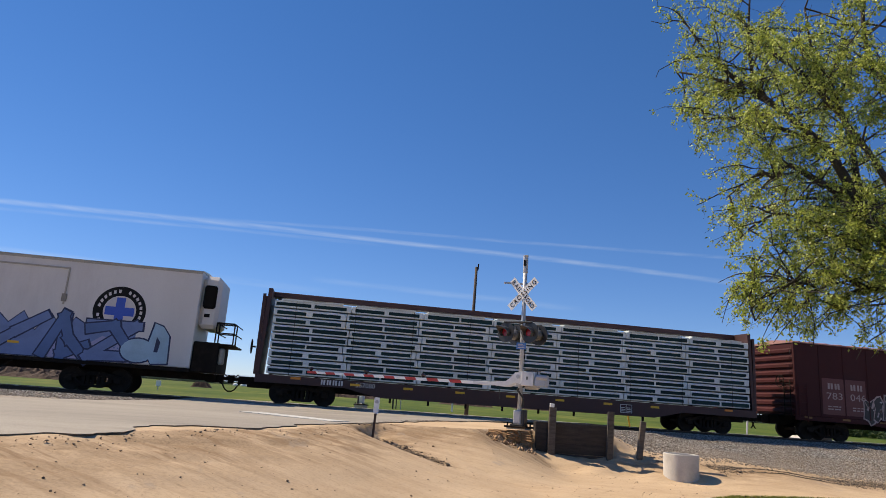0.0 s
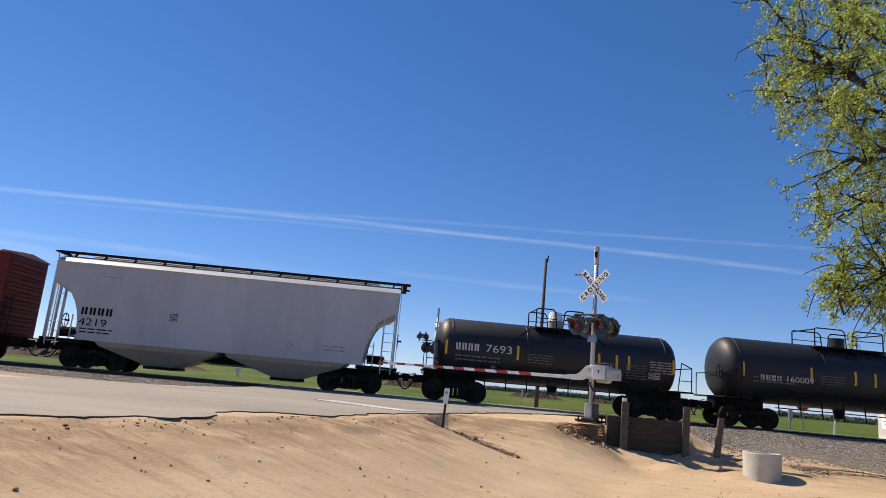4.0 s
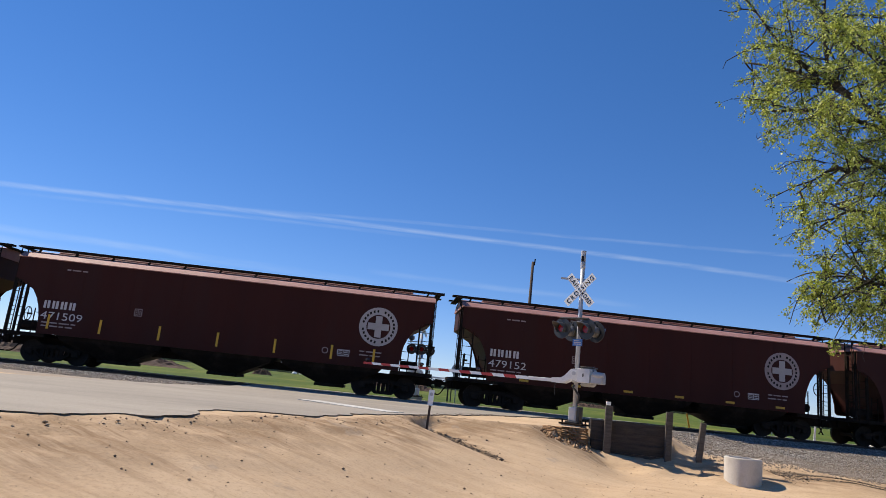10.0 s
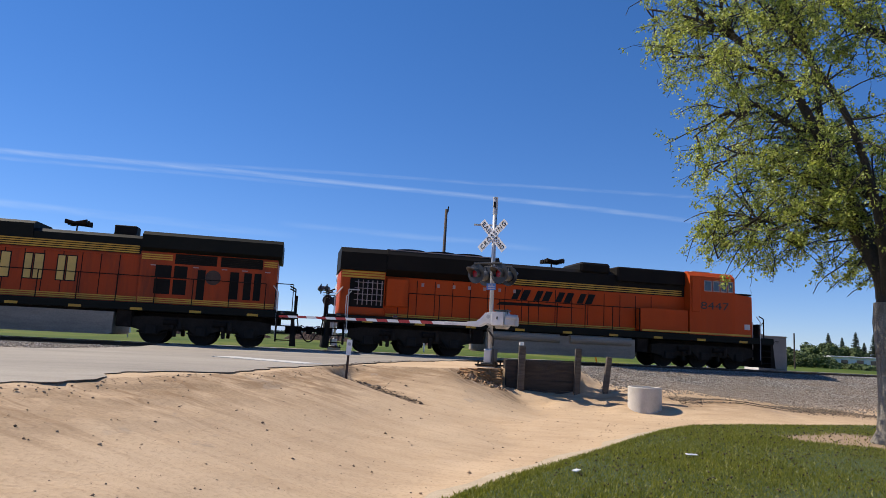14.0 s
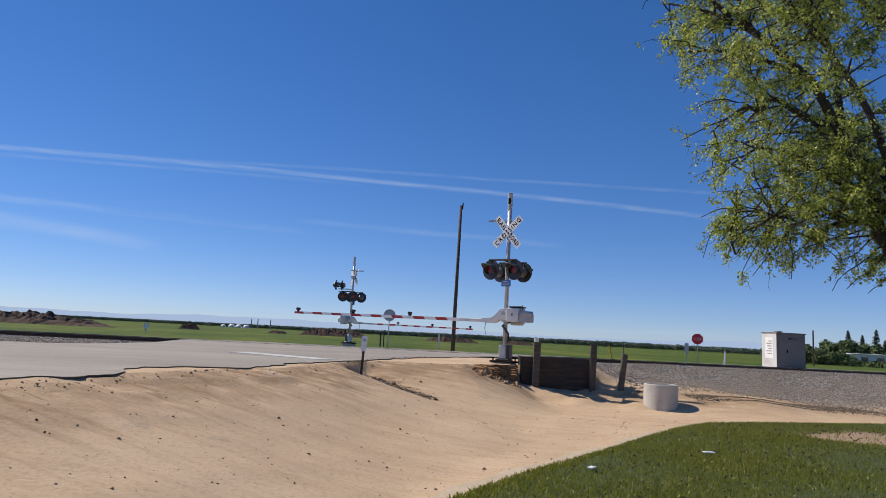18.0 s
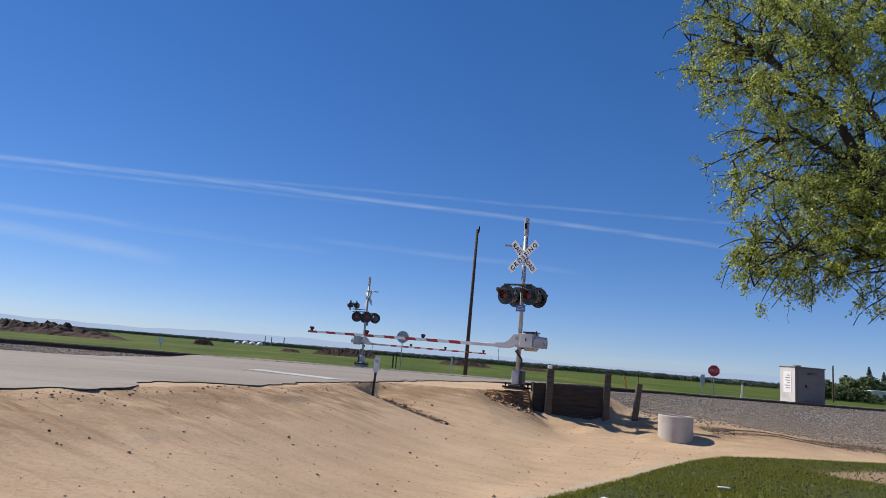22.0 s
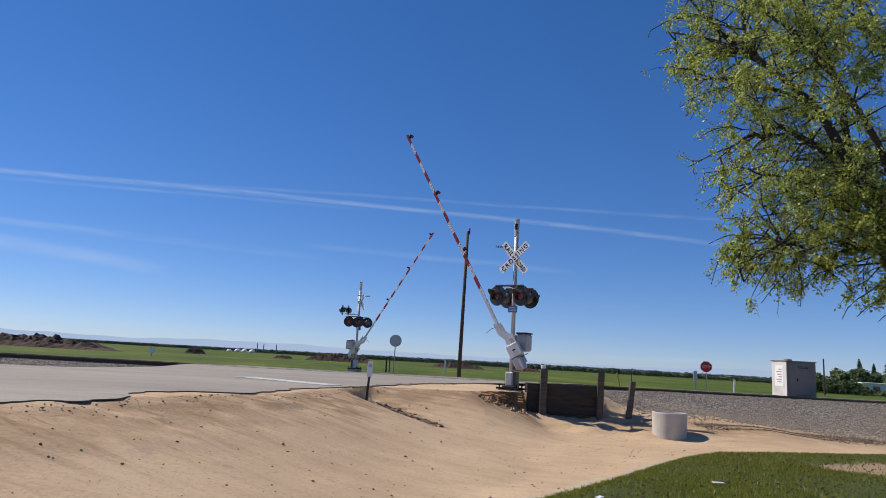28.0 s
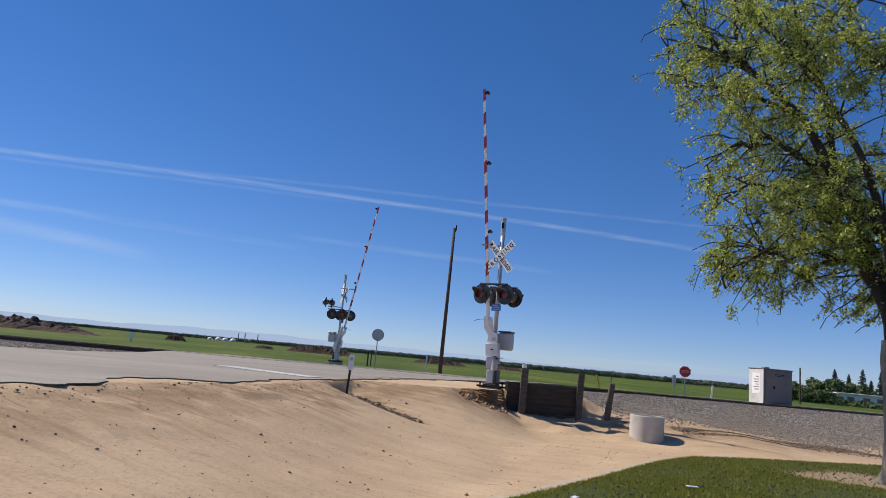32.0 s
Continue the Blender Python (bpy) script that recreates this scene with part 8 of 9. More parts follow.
def build_tree():
    """A broad spring tree: trunk, forked limbs, twigs that droop, and many small leaves in loose sprays."""
    rng = random.Random(7)
    tree = thing("tree", "large spring tree with sparse yellow-green leaves on the lawn", "tree", m=pose(TREE_X, TREE_Y, 0))
    limbs, twigs = [], []

    def tube(bm, pts, r0, r1, seg):
        rings = []
        for i, p in enumerate(pts):
            d = (pts[min(i + 1, len(pts) - 1)] - pts[max(i - 1, 0)]).normalized()
            a = d.orthogonal().normalized()
            b = d.cross(a)
            r = r0 + (r1 - r0) * i / (len(pts) - 1)
            rings.append([p + (a * math.cos(2 * math.pi * k / seg) + b * math.sin(2 * math.pi * k / seg)) * r for k in range(seg)])
        vs = [[bm.verts.new(q) for q in ring] for ring in rings]
        for a, b in zip(vs, vs[1:]):
            for k in range(seg):
                bm.faces.new((a[k], a[(k + 1) % seg], b[(k + 1) % seg], b[k]))
        bm.faces.new(vs[-1])

    def curve(p, d, length, n, wander, droop):
        pts = [p.copy()]
        for i in range(n):
            d = (d + Vector((rng.gauss(0, wander), rng.gauss(0, wander), rng.gauss(0, wander) - droop * (i + 1) / n))).normalized()
            pts.append(pts[-1] + d * (length / n))
        return pts
    def reach(z):
        return float(np.interp(z, [2.9, 3.6, 4.1, 4.5, 5.0, 5.9, 6.5, 7.6, 8.5, 9.5, 12], [-3.3, -3.5, -3.95, -4.5, -3.75, -3.9, -4.2, -4.2, -4.4, -4.75, -5.4]))

    def limb(pts, r0, r1):
        """A limb through points given as (metres to the north-west, height, metres to the north-east)."""
        p = [Vector((-0.69 * a + 0.725 * c, 0.725 * a + 0.69 * c, b)) for a, b, c in pts]
        fine = []
        for i in range(len(p) - 1):
            for k in range(4):
                t = k / 4
                a, b, c, d = p[max(i - 1, 0)], p[i], p[i + 1], p[min(i + 2, len(p) - 1)]
                fine.append(0.5 * ((2 * b) + (c - a) * t + (2 * a - 5 * b + 4 * c - d) * t * t + (3 * b - a - 3 * c + d) * t ** 3))
        fine.append(p[-1])
        limbs.append((fine, r0, r1))

    # the two leading stems and what forks off them towards the track
    limb([(0, 2.6, 0), (0.05, 3.25, 0), (0.25, 3.8, 0.05), (0.47, 4.25, 0.1), (0.55, 4.7, 0.15), (0.66, 5.3, 0.2), (0.95, 6.1, 0.3), (1.1, 7.0, 0.4), (1.2, 8.2, 0.6), (1.5, 9.4, 0.8)], 0.2, 0.04)
    limb([(-0.02, 2.6, 0), (-0.3, 3.5, -0.1), (-0.32, 4.3, -0.2), (-0.1, 4.72, -0.25), (0.22, 5.0, -0.3), (0.52, 5.36, -0.3), (0.83, 5.8, -0.3), (1.07, 6.3, -0.3), (1.29, 6.85, -0.3), (1.58, 7.5, -0.3), (2.0, 8.05, -0.3),
          (2.42, 8.6, -0.2), (2.96, 9.25, -0.2), (3.5, 9.8, -0.2)], 0.19, 0.04)
    limb([(1.2, 6.55, -0.3), (1.45, 6.5, -0.35), (1.8, 6.77, -0.4), (2.26, 7.13, -0.5), (2.56, 6.9, -0.5), (2.82, 7.05, -0.5), (3.2, 6.85, -0.5), (3.6, 6.55, -0.5)], 0.1, 0.012)
    limb([(0.5, 4.5, 0.1), (0.8, 4.46, 0), (1.09, 4.46, -0.1), (1.5, 4.7, -0.2), (1.95, 4.72, -0.3), (2.45, 4.5, -0.4)], 0.09, 0.02)
    limb([(0.62, 5.1, 0.2), (1.3, 5.4, 0.1), (1.9, 5.85, 0), (2.24, 6.1, 0), (2.7, 6.2, 0), (3.25, 5.9, 0)], 0.075, 0.02)
    limb([(1.5, 4.7, -0.2), (1.99, 4.4, 0), (2.34, 4.65, 0.1), (2.62, 5.03, 0.1), (2.98, 5.56, 0.2)], 0.05, 0.015)
    limb([(1.6, 4.72, -0.2), (2.2, 4.6, 0), (2.84, 4.81, 0.2), (3.5, 4.94, 0.3), (4.0, 4.75, 0.3)], 0.035, 0.008)
    limb([(2.0, 4.72, -0.3), (2.5, 4.45, -0.4), (2.85, 4.05, -0.5), (3.05, 3.7, -0.6)], 0.03, 0.008)
    limb([(2.42, 8.6, -0.2), (3.2, 9.39, 0), (4.0, 9.95, 0.1), (4.9, 10.4, 0.2)], 0.06, 0.02)
    limb([(1.58, 7.5, -0.3), (2.3, 7.9, -0.7), (3.1, 8.2, -1.0), (3.9, 8.3, -1.2)], 0.06, 0.02)
    limb([(-0.3, 3.6, -0.1), (-0.85, 5.2, -0.2), (-1.0, 6.6, -0.3), (-0.6, 7.7, -0.4), (-0.25, 8.05, -0.5), (0.1, 8.41, -0.5), (0.4, 8.68, -0.5), (0.66, 9.3, -0.5)], 0.16, 0.06)
    limb([(3.2, 9.39, 0), (3.9, 10.3, -0.4), (4.4, 11.2, -0.6)], 0.045, 0.02)
    limb([(2.96, 9.25, -0.2), (3.0, 10.3, -0.5), (2.9, 11.4, -0.7)], 0.045, 0.02)
    limb([(1.5, 9.2, 0.8), (1.8, 10.2, 0.6), (1.9, 11.4, 0.4)], 0.05, 0.02)
    limb([(0.66, 9.3, -0.5), (0.7, 10.4, -0.6), (0.4, 11.5, -0.7)], 0.06, 0.02)
    # the rest of the crown
    limb([(0.1, 2.9, 0.1), (0.2, 4.4, 0.9), (0.9, 5.9, 1.5), (1.7, 7.2, 1.9), (2.9, 8.3, 2.3)], 0.11, 0.025)
    limb([(0, 2.9, -0.1), (0.1, 4.5, -0.9), (0.5, 6.2, -1.5), (1.2, 7.6, -1.9), (1.9, 8.8, -2.1)], 0.1, 0.025)
    limb([(-0.1, 2.7, 0), (-1.0, 3.9, 0.1), (-1.9, 5.2, 0.3), (-2.6, 6.9, 0.4)], 0.13, 0.03)
    limb([(-0.3, 3.2, -0.1), (-1.4, 4.2, -0.5), (-2.6, 4.8, -0.9), (-3.7, 5.0, -1.2)], 0.08, 0.02)
    limb([(-0.85, 5.2, -0.2), (-1.4, 6.6, 0.9), (-1.6, 7.9, 1.6)], 0.08, 0.025)
    limb([(0.95, 6.1, 0.3), (1.6, 6.7, 1.0), (2.5, 7.0, 1.6), (3.3, 7.0, 2.0)], 0.055, 0.02)
    bm = Bm()
    trunk = [Vector((0.12, 0, -0.25)), Vector((0.06, 0, 0.0)), Vector((0.02, 0, 0.3)), Vector((0, 0, 0.9)), Vector((-0.02, 0, 1.7)), Vector((-0.06, 0, 2.4)), Vector((-0.05, 0, 2.8))]
    radii = [0.62, 0.46, 0.29, 0.225, 0.21, 0.225, 0.21]
    vs = []
    for p, r in zip(trunk, radii):
        vs.append([bm.verts.new(p + Vector((math.cos(a), math.sin(a), 0)) * r * (1 + 0.07 * math.sin(3 * a + p.z) + 0.04 * math.sin(7 * a + 2 * p.z))) for a in [2 * math.pi * k / 22 for k in range(22)]])
    for a, b in zip(vs, vs[1:]):
        for k in range(22):
            bm.faces.new((a[k], a[(k + 1) % 22], b[(k + 1) % 22], b[k]))
    part("trunk", bm, SUNLIT_BARK, tree, "furrowed trunk in a pale sunlit grey", True)
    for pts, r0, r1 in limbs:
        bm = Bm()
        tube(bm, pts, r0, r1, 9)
        part("limb", bm, SHADED_BARK, tree, "", True)
    tw = Bm()
    for pts, r0, r1 in limbs:
        n = len(pts)
        total = sum((b - a).length for a, b in zip(pts, pts[1:]))
        for _ in range(int(total * 5.4)):
            i = rng.randint(max(1, int(n * 0.2)), n - 1)
            out = Vector((pts[i].x, pts[i].y, 0)).normalized()
            d = (Vector((rng.gauss(0, 1), rng.gauss(0, 1), rng.gauss(0.15, 0.6))).normalized() + out * 0.5).normalized()
            L = rng.uniform(0.8, 2.1)
            br = curve(pts[i], d, L, 7, 0.18, 0.08)
            if min(q.z for q in br) < 2.5:
                continue
            if 0.69 * br[-1].x - 0.72 * br[-1].y < reach(br[-1].z) - 0.15:
                continue
            got = []
            for _ in range(rng.randint(6, 9)):
                j = rng.randint(2, 7)
                d2 = (br[j] - br[j - 1]).normalized() + Vector((rng.gauss(0, 0.7), rng.gauss(0, 0.7), rng.gauss(-0.15, 0.5)))
                s = curve(br[j], d2.normalized(), rng.uniform(0.35, 0.9), 5, 0.22, 0.12)
                e = s[-1]
                if 0.69 * e.x - 0.72 * e.y < reach(e.z) + rng.uniform(-0.5, 0.3) or e.z < np.interp(0.69 * e.x - 0.72 * e.y, [-3.4, -2.6, -1.7, -1.2, 0], [2.9, 3.1, 3.0, 3.3, 3.2]) - 0.2:
                    continue
                got.append(s)
            if len(got) < 3:
                continue
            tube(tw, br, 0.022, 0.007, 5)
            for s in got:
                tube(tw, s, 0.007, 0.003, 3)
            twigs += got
    part("twig_mass", tw, SHADED_BARK, tree, "thin branches and twigs in a shaded tone")["kind"] = "stuff"
    nr = np.random.RandomState(5)
    A = np.array([[tuple(p) for p in s] for s in twigs])
    per, tuft = 6, 10
    idx = nr.randint(0, 5, (len(A), per))
    f = nr.rand(len(A), per, 1)
    rows = np.arange(len(A))[:, None]
    C = A[rows, idx] * (1 - f) + A[rows, idx + 1] * f
    keep = nr.rand(len(A), per) < (0.35 + 0.65 * nr.rand(len(A), 1))
    C = C[keep]
    balls = C[nr.rand(len(C)) < 0.07] - np.array([0, 0, 0.07])
    C = np.repeat(C, tuft, 0) + nr.normal(0, 0.05, (len(C) * tuft, 3))
    N = len(C)
    size = nr.uniform(0.02, 0.044, N)
    u = nr.normal(0, 1, (N, 3))
    u[:, 2] -= 0.5
    u /= np.linalg.norm(u, axis=1, keepdims=True)
    v = np.cross(u, nr.normal(0, 1, (N, 3)))
    v /= np.linalg.norm(v, axis=1, keepdims=True)
    s1 = size[:, None]
    P = np.stack([C, C + u * s1 * 0.9 + v * s1 * 0.55, C + u * s1 * 2.0, C + u * s1 * 0.9 - v * s1 * 0.55], 1)
    ob = stuff_mesh("leaves", P, 4, LEAF, "small yellow-green spring leaves", "")
    ob.parent = tree
    ob = stones_mesh("seed_ball_mass", balls, nr.uniform(0.014, 0.02, len(balls)), island_mat("seed_balls", [(0.035, 0.025, 0.015), (0.09, 0.065, 0.035)]), "small dark hanging seed balls", "", 6, 1.0)
    ob.parent = tree


build_tree()

# ---- far distance ----


def clumps(name, C, R, material, label, category, seed, per=46, fine=1.0):
    """Far foliage: each plant is several uneven lumps of small leaf faces."""
    rng = np.random.RandomState(seed)
    N = len(C)
    d = rng.normal(0, 1, (N, per, 3))
    d /= np.linalg.norm(d, axis=-1, keepdims=True)
    rad = (0.55 + 0.5 * rng.rand(N, per, 1)) * R[:, None, None]
    P0 = C[:, None, :] + d * rad * np.array([1, 1, 0.8])
    s = R[:, None, None] * fine * rng.uniform(0.22, 0.42, (N, per, 1))
    u = rng.normal(0, 1, (N, per, 3))
    u /= np.linalg.norm(u, axis=-1, keepdims=True)
    v = np.cross(u, d)
    v /= np.linalg.norm(v, axis=-1, keepdims=True) + 1e-9
    Q = np.stack([P0 - u * s, P0 + v * s, P0 + u * s, P0 - v * s], 2).reshape(-1, 4, 3)
    ob = stuff_mesh(name, Q, 4, material, label, category)
    return ob


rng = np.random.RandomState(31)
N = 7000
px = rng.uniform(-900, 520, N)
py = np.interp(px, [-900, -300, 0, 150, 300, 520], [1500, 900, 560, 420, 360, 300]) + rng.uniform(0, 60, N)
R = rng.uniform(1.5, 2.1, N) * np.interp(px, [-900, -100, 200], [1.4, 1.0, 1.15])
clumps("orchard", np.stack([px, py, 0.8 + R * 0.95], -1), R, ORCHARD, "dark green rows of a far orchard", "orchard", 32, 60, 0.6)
N = 900
ba = np.radians(rng.uniform(39.0, 56, N))
bd = rng.uniform(84, 118, N)
bx2, by2 = bd * np.sin(ba), bd * np.cos(ba)
R = rng.uniform(0.4, 0.8, N)
hgt = 0.8 + rng.uniform(0.1, 1.25, N) + 0.3 * np.sin(ba * 31) - 0.7 * smooth01((ba - np.radians(42.9)) / 0.01) - 0.4 * smooth01((ba - np.radians(45.0)) / 0.01)
clumps("bushes", np.stack([bx2, by2, hgt], -1), R, BUSH, "dense green bushes beyond the track", "bushes", 33, 110, 0.55)
N = 70
bx2, by2 = 117.5 + rng.uniform(-7, 7, N), 127 + rng.uniform(-5, 5, N)
R = rng.uniform(0.9, 1.6, N)
clumps("broad_bush", np.stack([bx2, by2, 2.6 + rng.uniform(-1.0, 1.0, N) + 1.2 * np.exp(-((bx2 - 117.5) / 5) ** 2)], -1), R, BUSH, "tall rounded green bushes by the trailer", "bushes", 34, 160, 0.5)


def conifer(x, y, h, seed):
    rng = random.Random(seed)
    t = thing("conifer", "dark pointed conifer in the distance", "tree", "far conifers", pose(x, y, 0.7))
    part("trunk", rod(Bm(), (0, 0, 0), (0, 0, h * 0.9), 0.3, 7, 0.06), SHADED_BARK, t)
    bm = Bm()
    for k in range(240):
        f = rng.random() ** 0.8
        z = h * (0.12 + 0.86 * f)
        r = (1 - f) ** 0.8 * h * 0.25 * rng.uniform(0.5, 1.2) + 0.3
        a = rng.uniform(0, 6.3)
        p = Vector((r * math.cos(a), r * math.sin(a), z - 0.2 * r))
        q = Vector((0, 0, z + 0.35))
        side = Vector((-math.sin(a), math.cos(a), 0)) * (0.35 * r + 0.15)
        vs = [bm.verts.new(v) for v in (q, p * 0.6 + q * 0.4 + side, p, p * 0.6 + q * 0.4 - side)]
        bm.faces.new(vs)
    part("crown", bm, CONIFER, t)


for x, y, h, s in ((232, 250, 13.2, 1), (239.3, 250, 11.5, 2), (246.6, 250, 14.5, 3), (251, 250, 9.7, 4), (256.3, 250, 13.9, 5), (264, 248, 13.0, 6)):
    conifer(x, y, h, s)

tr = thing("trailer_home", "long low white trailer home behind bushes", "house", m=pose(96.2, 103.0, 0.35, 0, 0, -30))
part("wall", bx(0, 10, 0, 4, 0, 2.0, 0.05), WHITE_WALL, tr)
part("roof", bx(-0.3, 10.3, -0.4, 4.4, 2.0, 2.22, 0.05), WHITE_WALL, tr)
for x in (1.5, 4, 6.2, 8.2):
    part("window", bx(x, x + 1.1, -0.03, -0.001, 0.8, 1.6), GLASS, tr)


def dome(x, y, r, seed):
    t = thing("storage_dome", "white rounded storage dome on the horizon", "storage tank", "far storage domes", pose(x, y, 0.7))
    n = 20
    bm = loft(Bm(), [[(r * c * math.cos(2 * math.pi * k / n), r * c * math.sin(2 * math.pi * k / n), r * z) for k in range(n)] for c, z in ((1, 0), (0.98, 0.25), (0.88, 0.5), (0.68, 0.74), (0.36, 0.93), (0.08, 1.0))])
    part("shell", bm, WHITE_WALL, t, "", True)


for k, (x, y) in enumerate(((-61.5, 505), (-55.5, 504), (-50.5, 503), (-45, 501.5))):
    dome(x, y, 2.5 if k else 2.0, k)
for x in (-41.5, -37, -28):
    s = whole("stack", rod(Bm(), (0, 0, 0), (0, 0, 7.0), 0.4, 10, 0.3), CABINET_GREY, "thin grey industrial stack on the horizon", "stack", "far stacks")
    s.location = (x, 500, 0.7)


def spoil_heap(x, y, length, width, height, seed, turn=0):
    rng = np.random.RandomState(seed)
    n, m = 70, 18
    u, v = np.meshgrid(np.linspace(-1, 1, n), np.linspace(-1, 1, m))
    prof = np.clip(1 - u ** 4, 0, 1) * np.clip(1 - v ** 2, 0, 1)
    z = height * prof * (0.85 + 0.15 * np.sin(u * 31 + 2 * np.sin(u * 9 + seed)) * np.cos(v * 4 + u * 7)) + rng.normal(0, 0.15 * height, u.shape) * prof
    V = np.stack([u * length / 2, v * width / 2, z - 0.05], -1).reshape(-1, 3)
    me = bpy.data.meshes.new("soil_mound")
    me.from_pydata(V.tolist(), [], [(i * n + k, i * n + k + 1, (i + 1) * n + k + 1, (i + 1) * n + k) for i in range(m - 1) for k in range(n - 1)])
    me.materials.append(SPOIL)
    o = tagged(new("soil_mound", me), "long heap of turned reddish-brown earth in the field", "earth heap", "earth heaps")
    o.matrix_basis = pose(x, y, 0.72, 0, 0, turn)


spoil_heap(-36.4, 80, 31, 6, 1.4, 1, -6)
spoil_heap(-18.8, 112, 3.2, 3, 0.95, 4, 0)
spoil_heap(4.3, 118, 12, 5, 1.4, 2, -8)
spoil_heap(26.5, 122, 10.5, 4, 0.95, 3, -10)
spoil_heap(45, 140, 8.5, 4, 0.85, 5, -14)
spoil_heap(-5.2, 115, 3.4, 3, 0.6, 6, 0)


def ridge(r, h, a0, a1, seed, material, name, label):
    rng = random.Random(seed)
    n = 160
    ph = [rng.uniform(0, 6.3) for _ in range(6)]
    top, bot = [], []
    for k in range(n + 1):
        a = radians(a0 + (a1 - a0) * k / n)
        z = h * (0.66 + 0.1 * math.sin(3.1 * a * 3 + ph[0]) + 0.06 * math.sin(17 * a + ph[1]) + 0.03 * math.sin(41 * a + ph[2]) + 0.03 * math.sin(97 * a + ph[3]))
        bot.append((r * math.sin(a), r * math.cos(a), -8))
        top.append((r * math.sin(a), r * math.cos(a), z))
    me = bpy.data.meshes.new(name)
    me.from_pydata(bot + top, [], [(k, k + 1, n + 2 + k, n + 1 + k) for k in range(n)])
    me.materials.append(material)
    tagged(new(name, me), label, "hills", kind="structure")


# the haze over the hills is an even blue glow of their sheet
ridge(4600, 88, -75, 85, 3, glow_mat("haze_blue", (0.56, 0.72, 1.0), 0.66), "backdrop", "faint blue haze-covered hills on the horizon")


def vapour(name, pts, width, material, label, r=3600):
    """A thin sheet of high cloud along a line of bearings and heights in degrees, so far off that it does not shift."""
    az = np.array([p[0] for p in pts], float)
    a = np.linspace(az[0], az[-1], 90)
    el = np.interp(a, az, [p[1] for p in pts])
    el = np.convolve(np.pad(el, 6, "edge"), np.ones(13) / 13, "valid")
    n = len(a)
    verts, uvs = [], []
    for v in np.linspace(0, 1, 5):
        for k in range(n):
            A, E = radians(a[k]), radians(el[k] + (v - 0.5) * width)
            verts.append((r * math.sin(A) * math.cos(E), r * math.cos(A) * math.cos(E), EYE + r * math.sin(E)))
            uvs.append((k / (n - 1), v))
    faces = [(i * n + k, i * n + k + 1, (i + 1) * n + k + 1, (i + 1) * n + k) for i in range(4) for k in range(n - 1)]
    me = bpy.data.meshes.new(name)
    me.from_pydata(verts, [], faces)
    uv = me.uv_layers.new(name="UVMap")
    idx = np.empty(len(me.loops), int)
    me.loops.foreach_get("vertex_index", idx)
    uv.data.foreach_set("uv", np.array(uvs)[idx].astype(np.float32).ravel())
    me.materials.append(material)
    tagged(new(name, me), label, "cloud", kind="structure")


# sunlit white of the clouds is a glow given to their sheets
TRAIL = glow_mat("contrail_white", (0.80, 0.90, 1.0), 0.80, 0.010, (0.25, 1, 4), (0.2, 1.9))
FAINT = glow_mat("faint_contrail_white", (0.80, 0.90, 1.0), 0.78, 0.010, (0.25, 1, 4), (0.3, 3.0))
THIN = glow_mat("thin_cloud_white", (0.72, 0.85, 1.0), 0.78, 0.004, (0.4, 1, 4), (0.3, 2.2))
WISP = glow_mat("wisp_white", (0.76, 0.87, 1.0), 0.8, 0.003, (0.5, 1, 4), (0.22, 2.0))
vapour("contrail", [(-46, 9.2), (-35, 10.7), (-31, 11.15), (-22.6, 12.15), (-11, 13.05), (-2, 13.28), (8, 13.08), (16.4, 12.7), (23, 12.15), (31.5, 11.1), (42, 9.4)], 0.55, TRAIL, "thin white contrail across the blue sky")
vapour("contrail", [(-16, 12.75), (-11, 13.25), (0.8, 14.0), (10.8, 14.02), (22.8, 13.62), (33.2, 12.8), (46, 11.4)], 0.4, FAINT, "faint white contrail beside a brighter one", 3620)
vapour("contrail", [(-30, 10.7), (-22, 11.65), (-11, 12.5), (-3, 12.75), (4, 12.75)], 0.4, FAINT, "faint white contrail beside a brighter one", 3630)
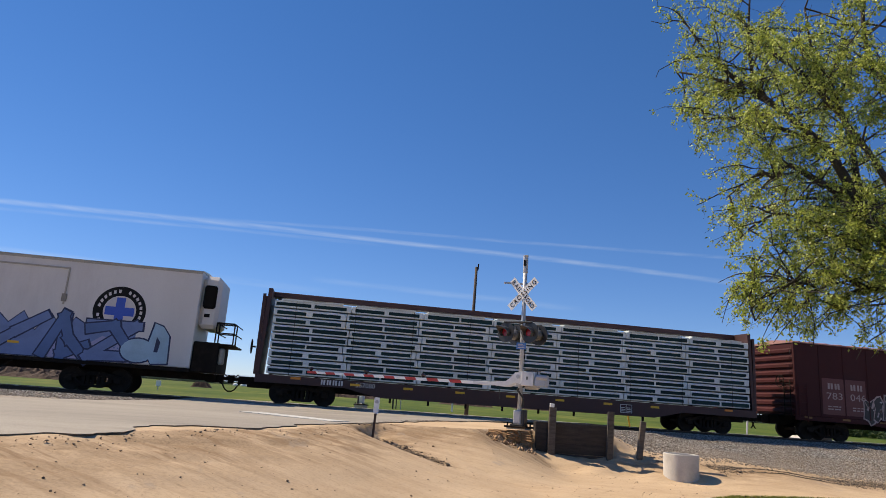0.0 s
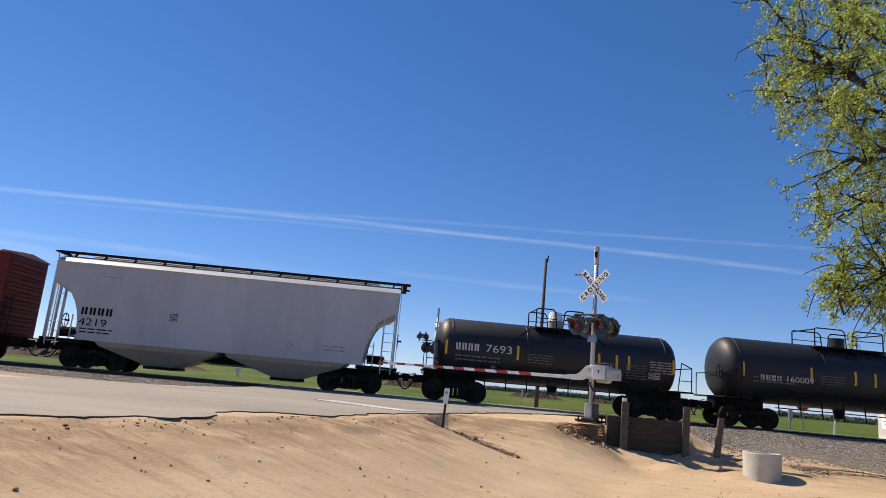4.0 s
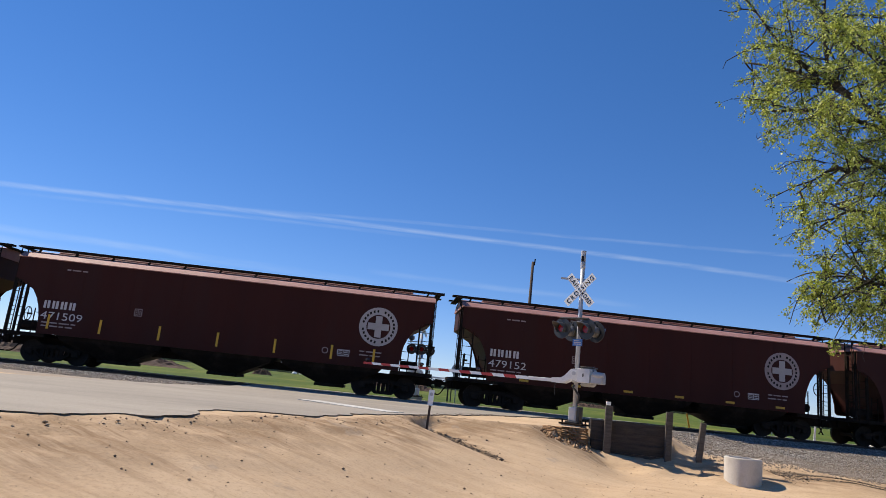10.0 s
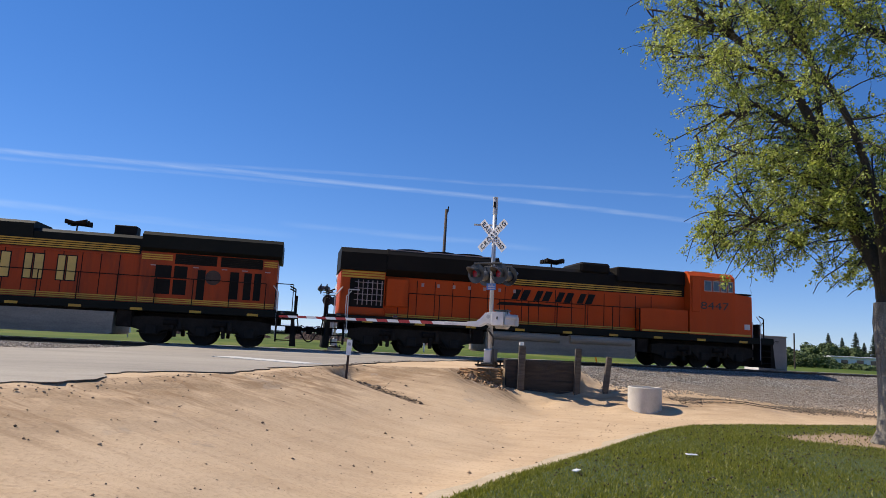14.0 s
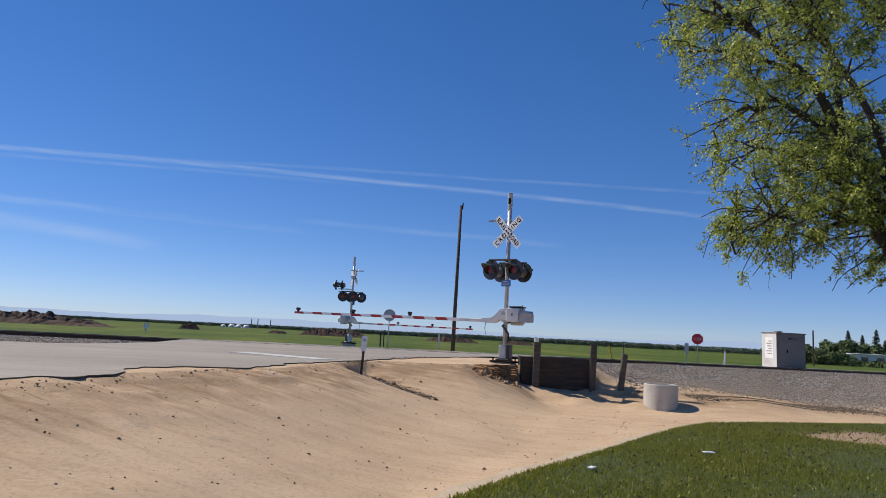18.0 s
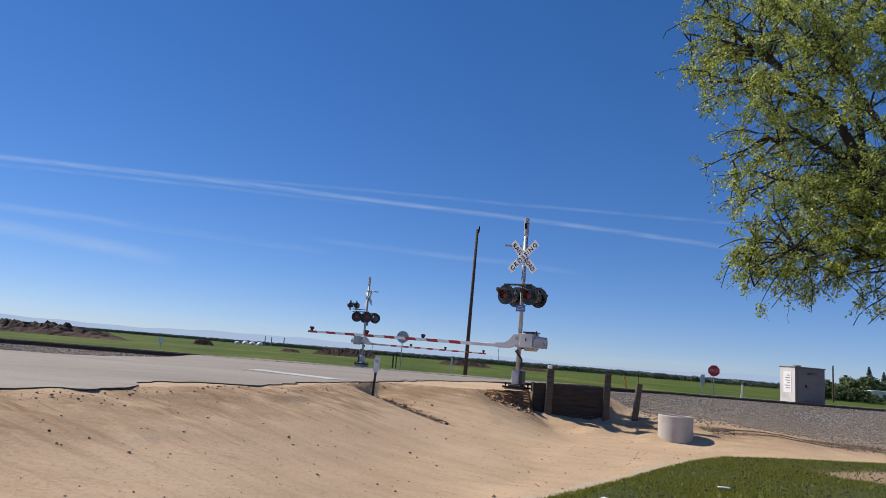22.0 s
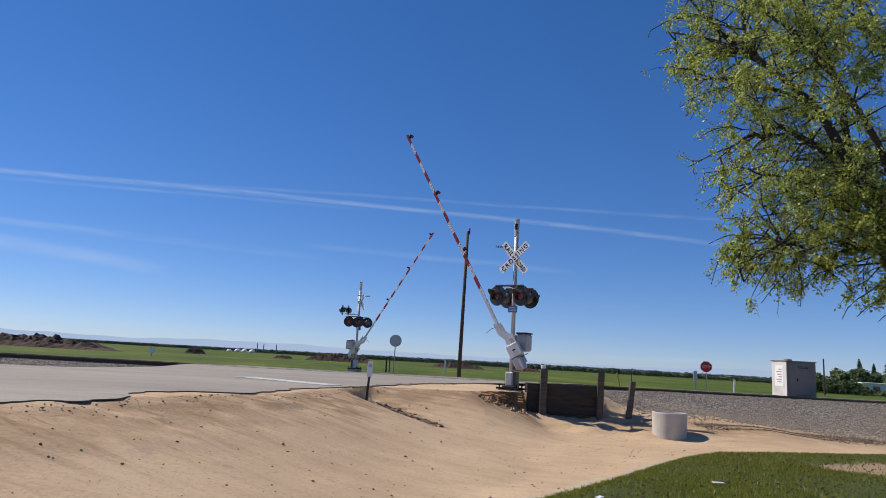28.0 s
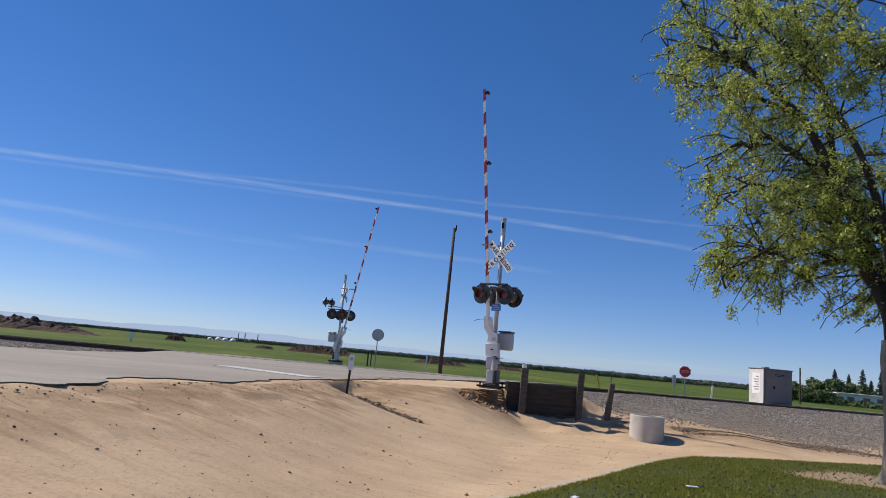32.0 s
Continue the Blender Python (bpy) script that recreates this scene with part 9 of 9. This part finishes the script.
vapour("thin_cloud", [(-46, 6.6), (-30, 7.0), (-21, 6.7), (-17.6, 6.5), (-12, 6.0)], 1.6, WISP, "soft wisp of thin white cloud", 3640)
vapour("thin_cloud", [(-2, 9.3), (6.3, 9.1), (15.3, 8.8), (22, 8.2)], 0.7, THIN, "soft wisp of thin white cloud", 3660)
vapour("thin_cloud", [(-36, 7.8), (-21.5, 8.4), (-10.0, 8.5), (0, 8.3)], 0.8, THIN, "soft wisp of thin white cloud", 3680)
vapour("thin_cloud", [(16, 1.2), (20.1, 1.3), (26.3, 1.2), (31.7, 1.4), (36, 1.2)], 0.7, THIN, "soft wisp of thin white cloud", 3700)


def motions():
    """All that moves: the cars of the train at one steady speed, their wheels, and the two gate arms."""
    times = [k * 0.5 for k in range(65)]
    for car, x0 in TRAIN:
        walk(car, [(t, pose(x0 - SPEED * t, TRACK_Y, RAIL_Z)) for t in times])
    lift = [(0, 0.3), (10, 0.3), (20, 0.3), (22, 0.3), (22.3, 0.5), (22.6, 3), (23, 7.5), (24, 19.2), (25, 30.5), (26, 41), (27, 50.8), (28, 60), (29, 70), (29.5, 75), (30, 79.8), (30.35, 83), (30.7, 84.3), (31, 83.9), (32, 84)]
    far_lift = [(0, -0.5), (10, -0.5), (20, -0.5), (22, -0.5), (22.3, -0.2), (22.5, 1), (23, 7), (23.5, 12.5), (24, 17.5), (25, 26.7), (26, 36), (27, 45.5), (28, 55), (29, 64), (30, 74.3), (30.4, 77.5), (30.8, 78.5), (32, 78.5)]
    for arm, rows in zip(GATES, (lift, far_lift)):
        walk(arm, [(t, pose(0, 0, 1.41, 0, a, 0)) for t, a in rows])
    turning = {}
    for wheel, x, r in SPIN:
        if (x, r) not in turning:
            walk(wheel, [(k / FPS, pose(x, 0, r, 0, math.degrees(-SPEED * k / FPS / r) % 360, 0)) for k in range(32 * FPS + 1)])
            turning[x, r] = wheel.animation_data
        else:  # wheels of one size roll alike
            wheel.rotation_mode = "QUATERNION"
            keys = wheel.animation_data_create()
            keys.action, keys.action_slot = turning[x, r].action, turning[x, r].action_slot


motions()
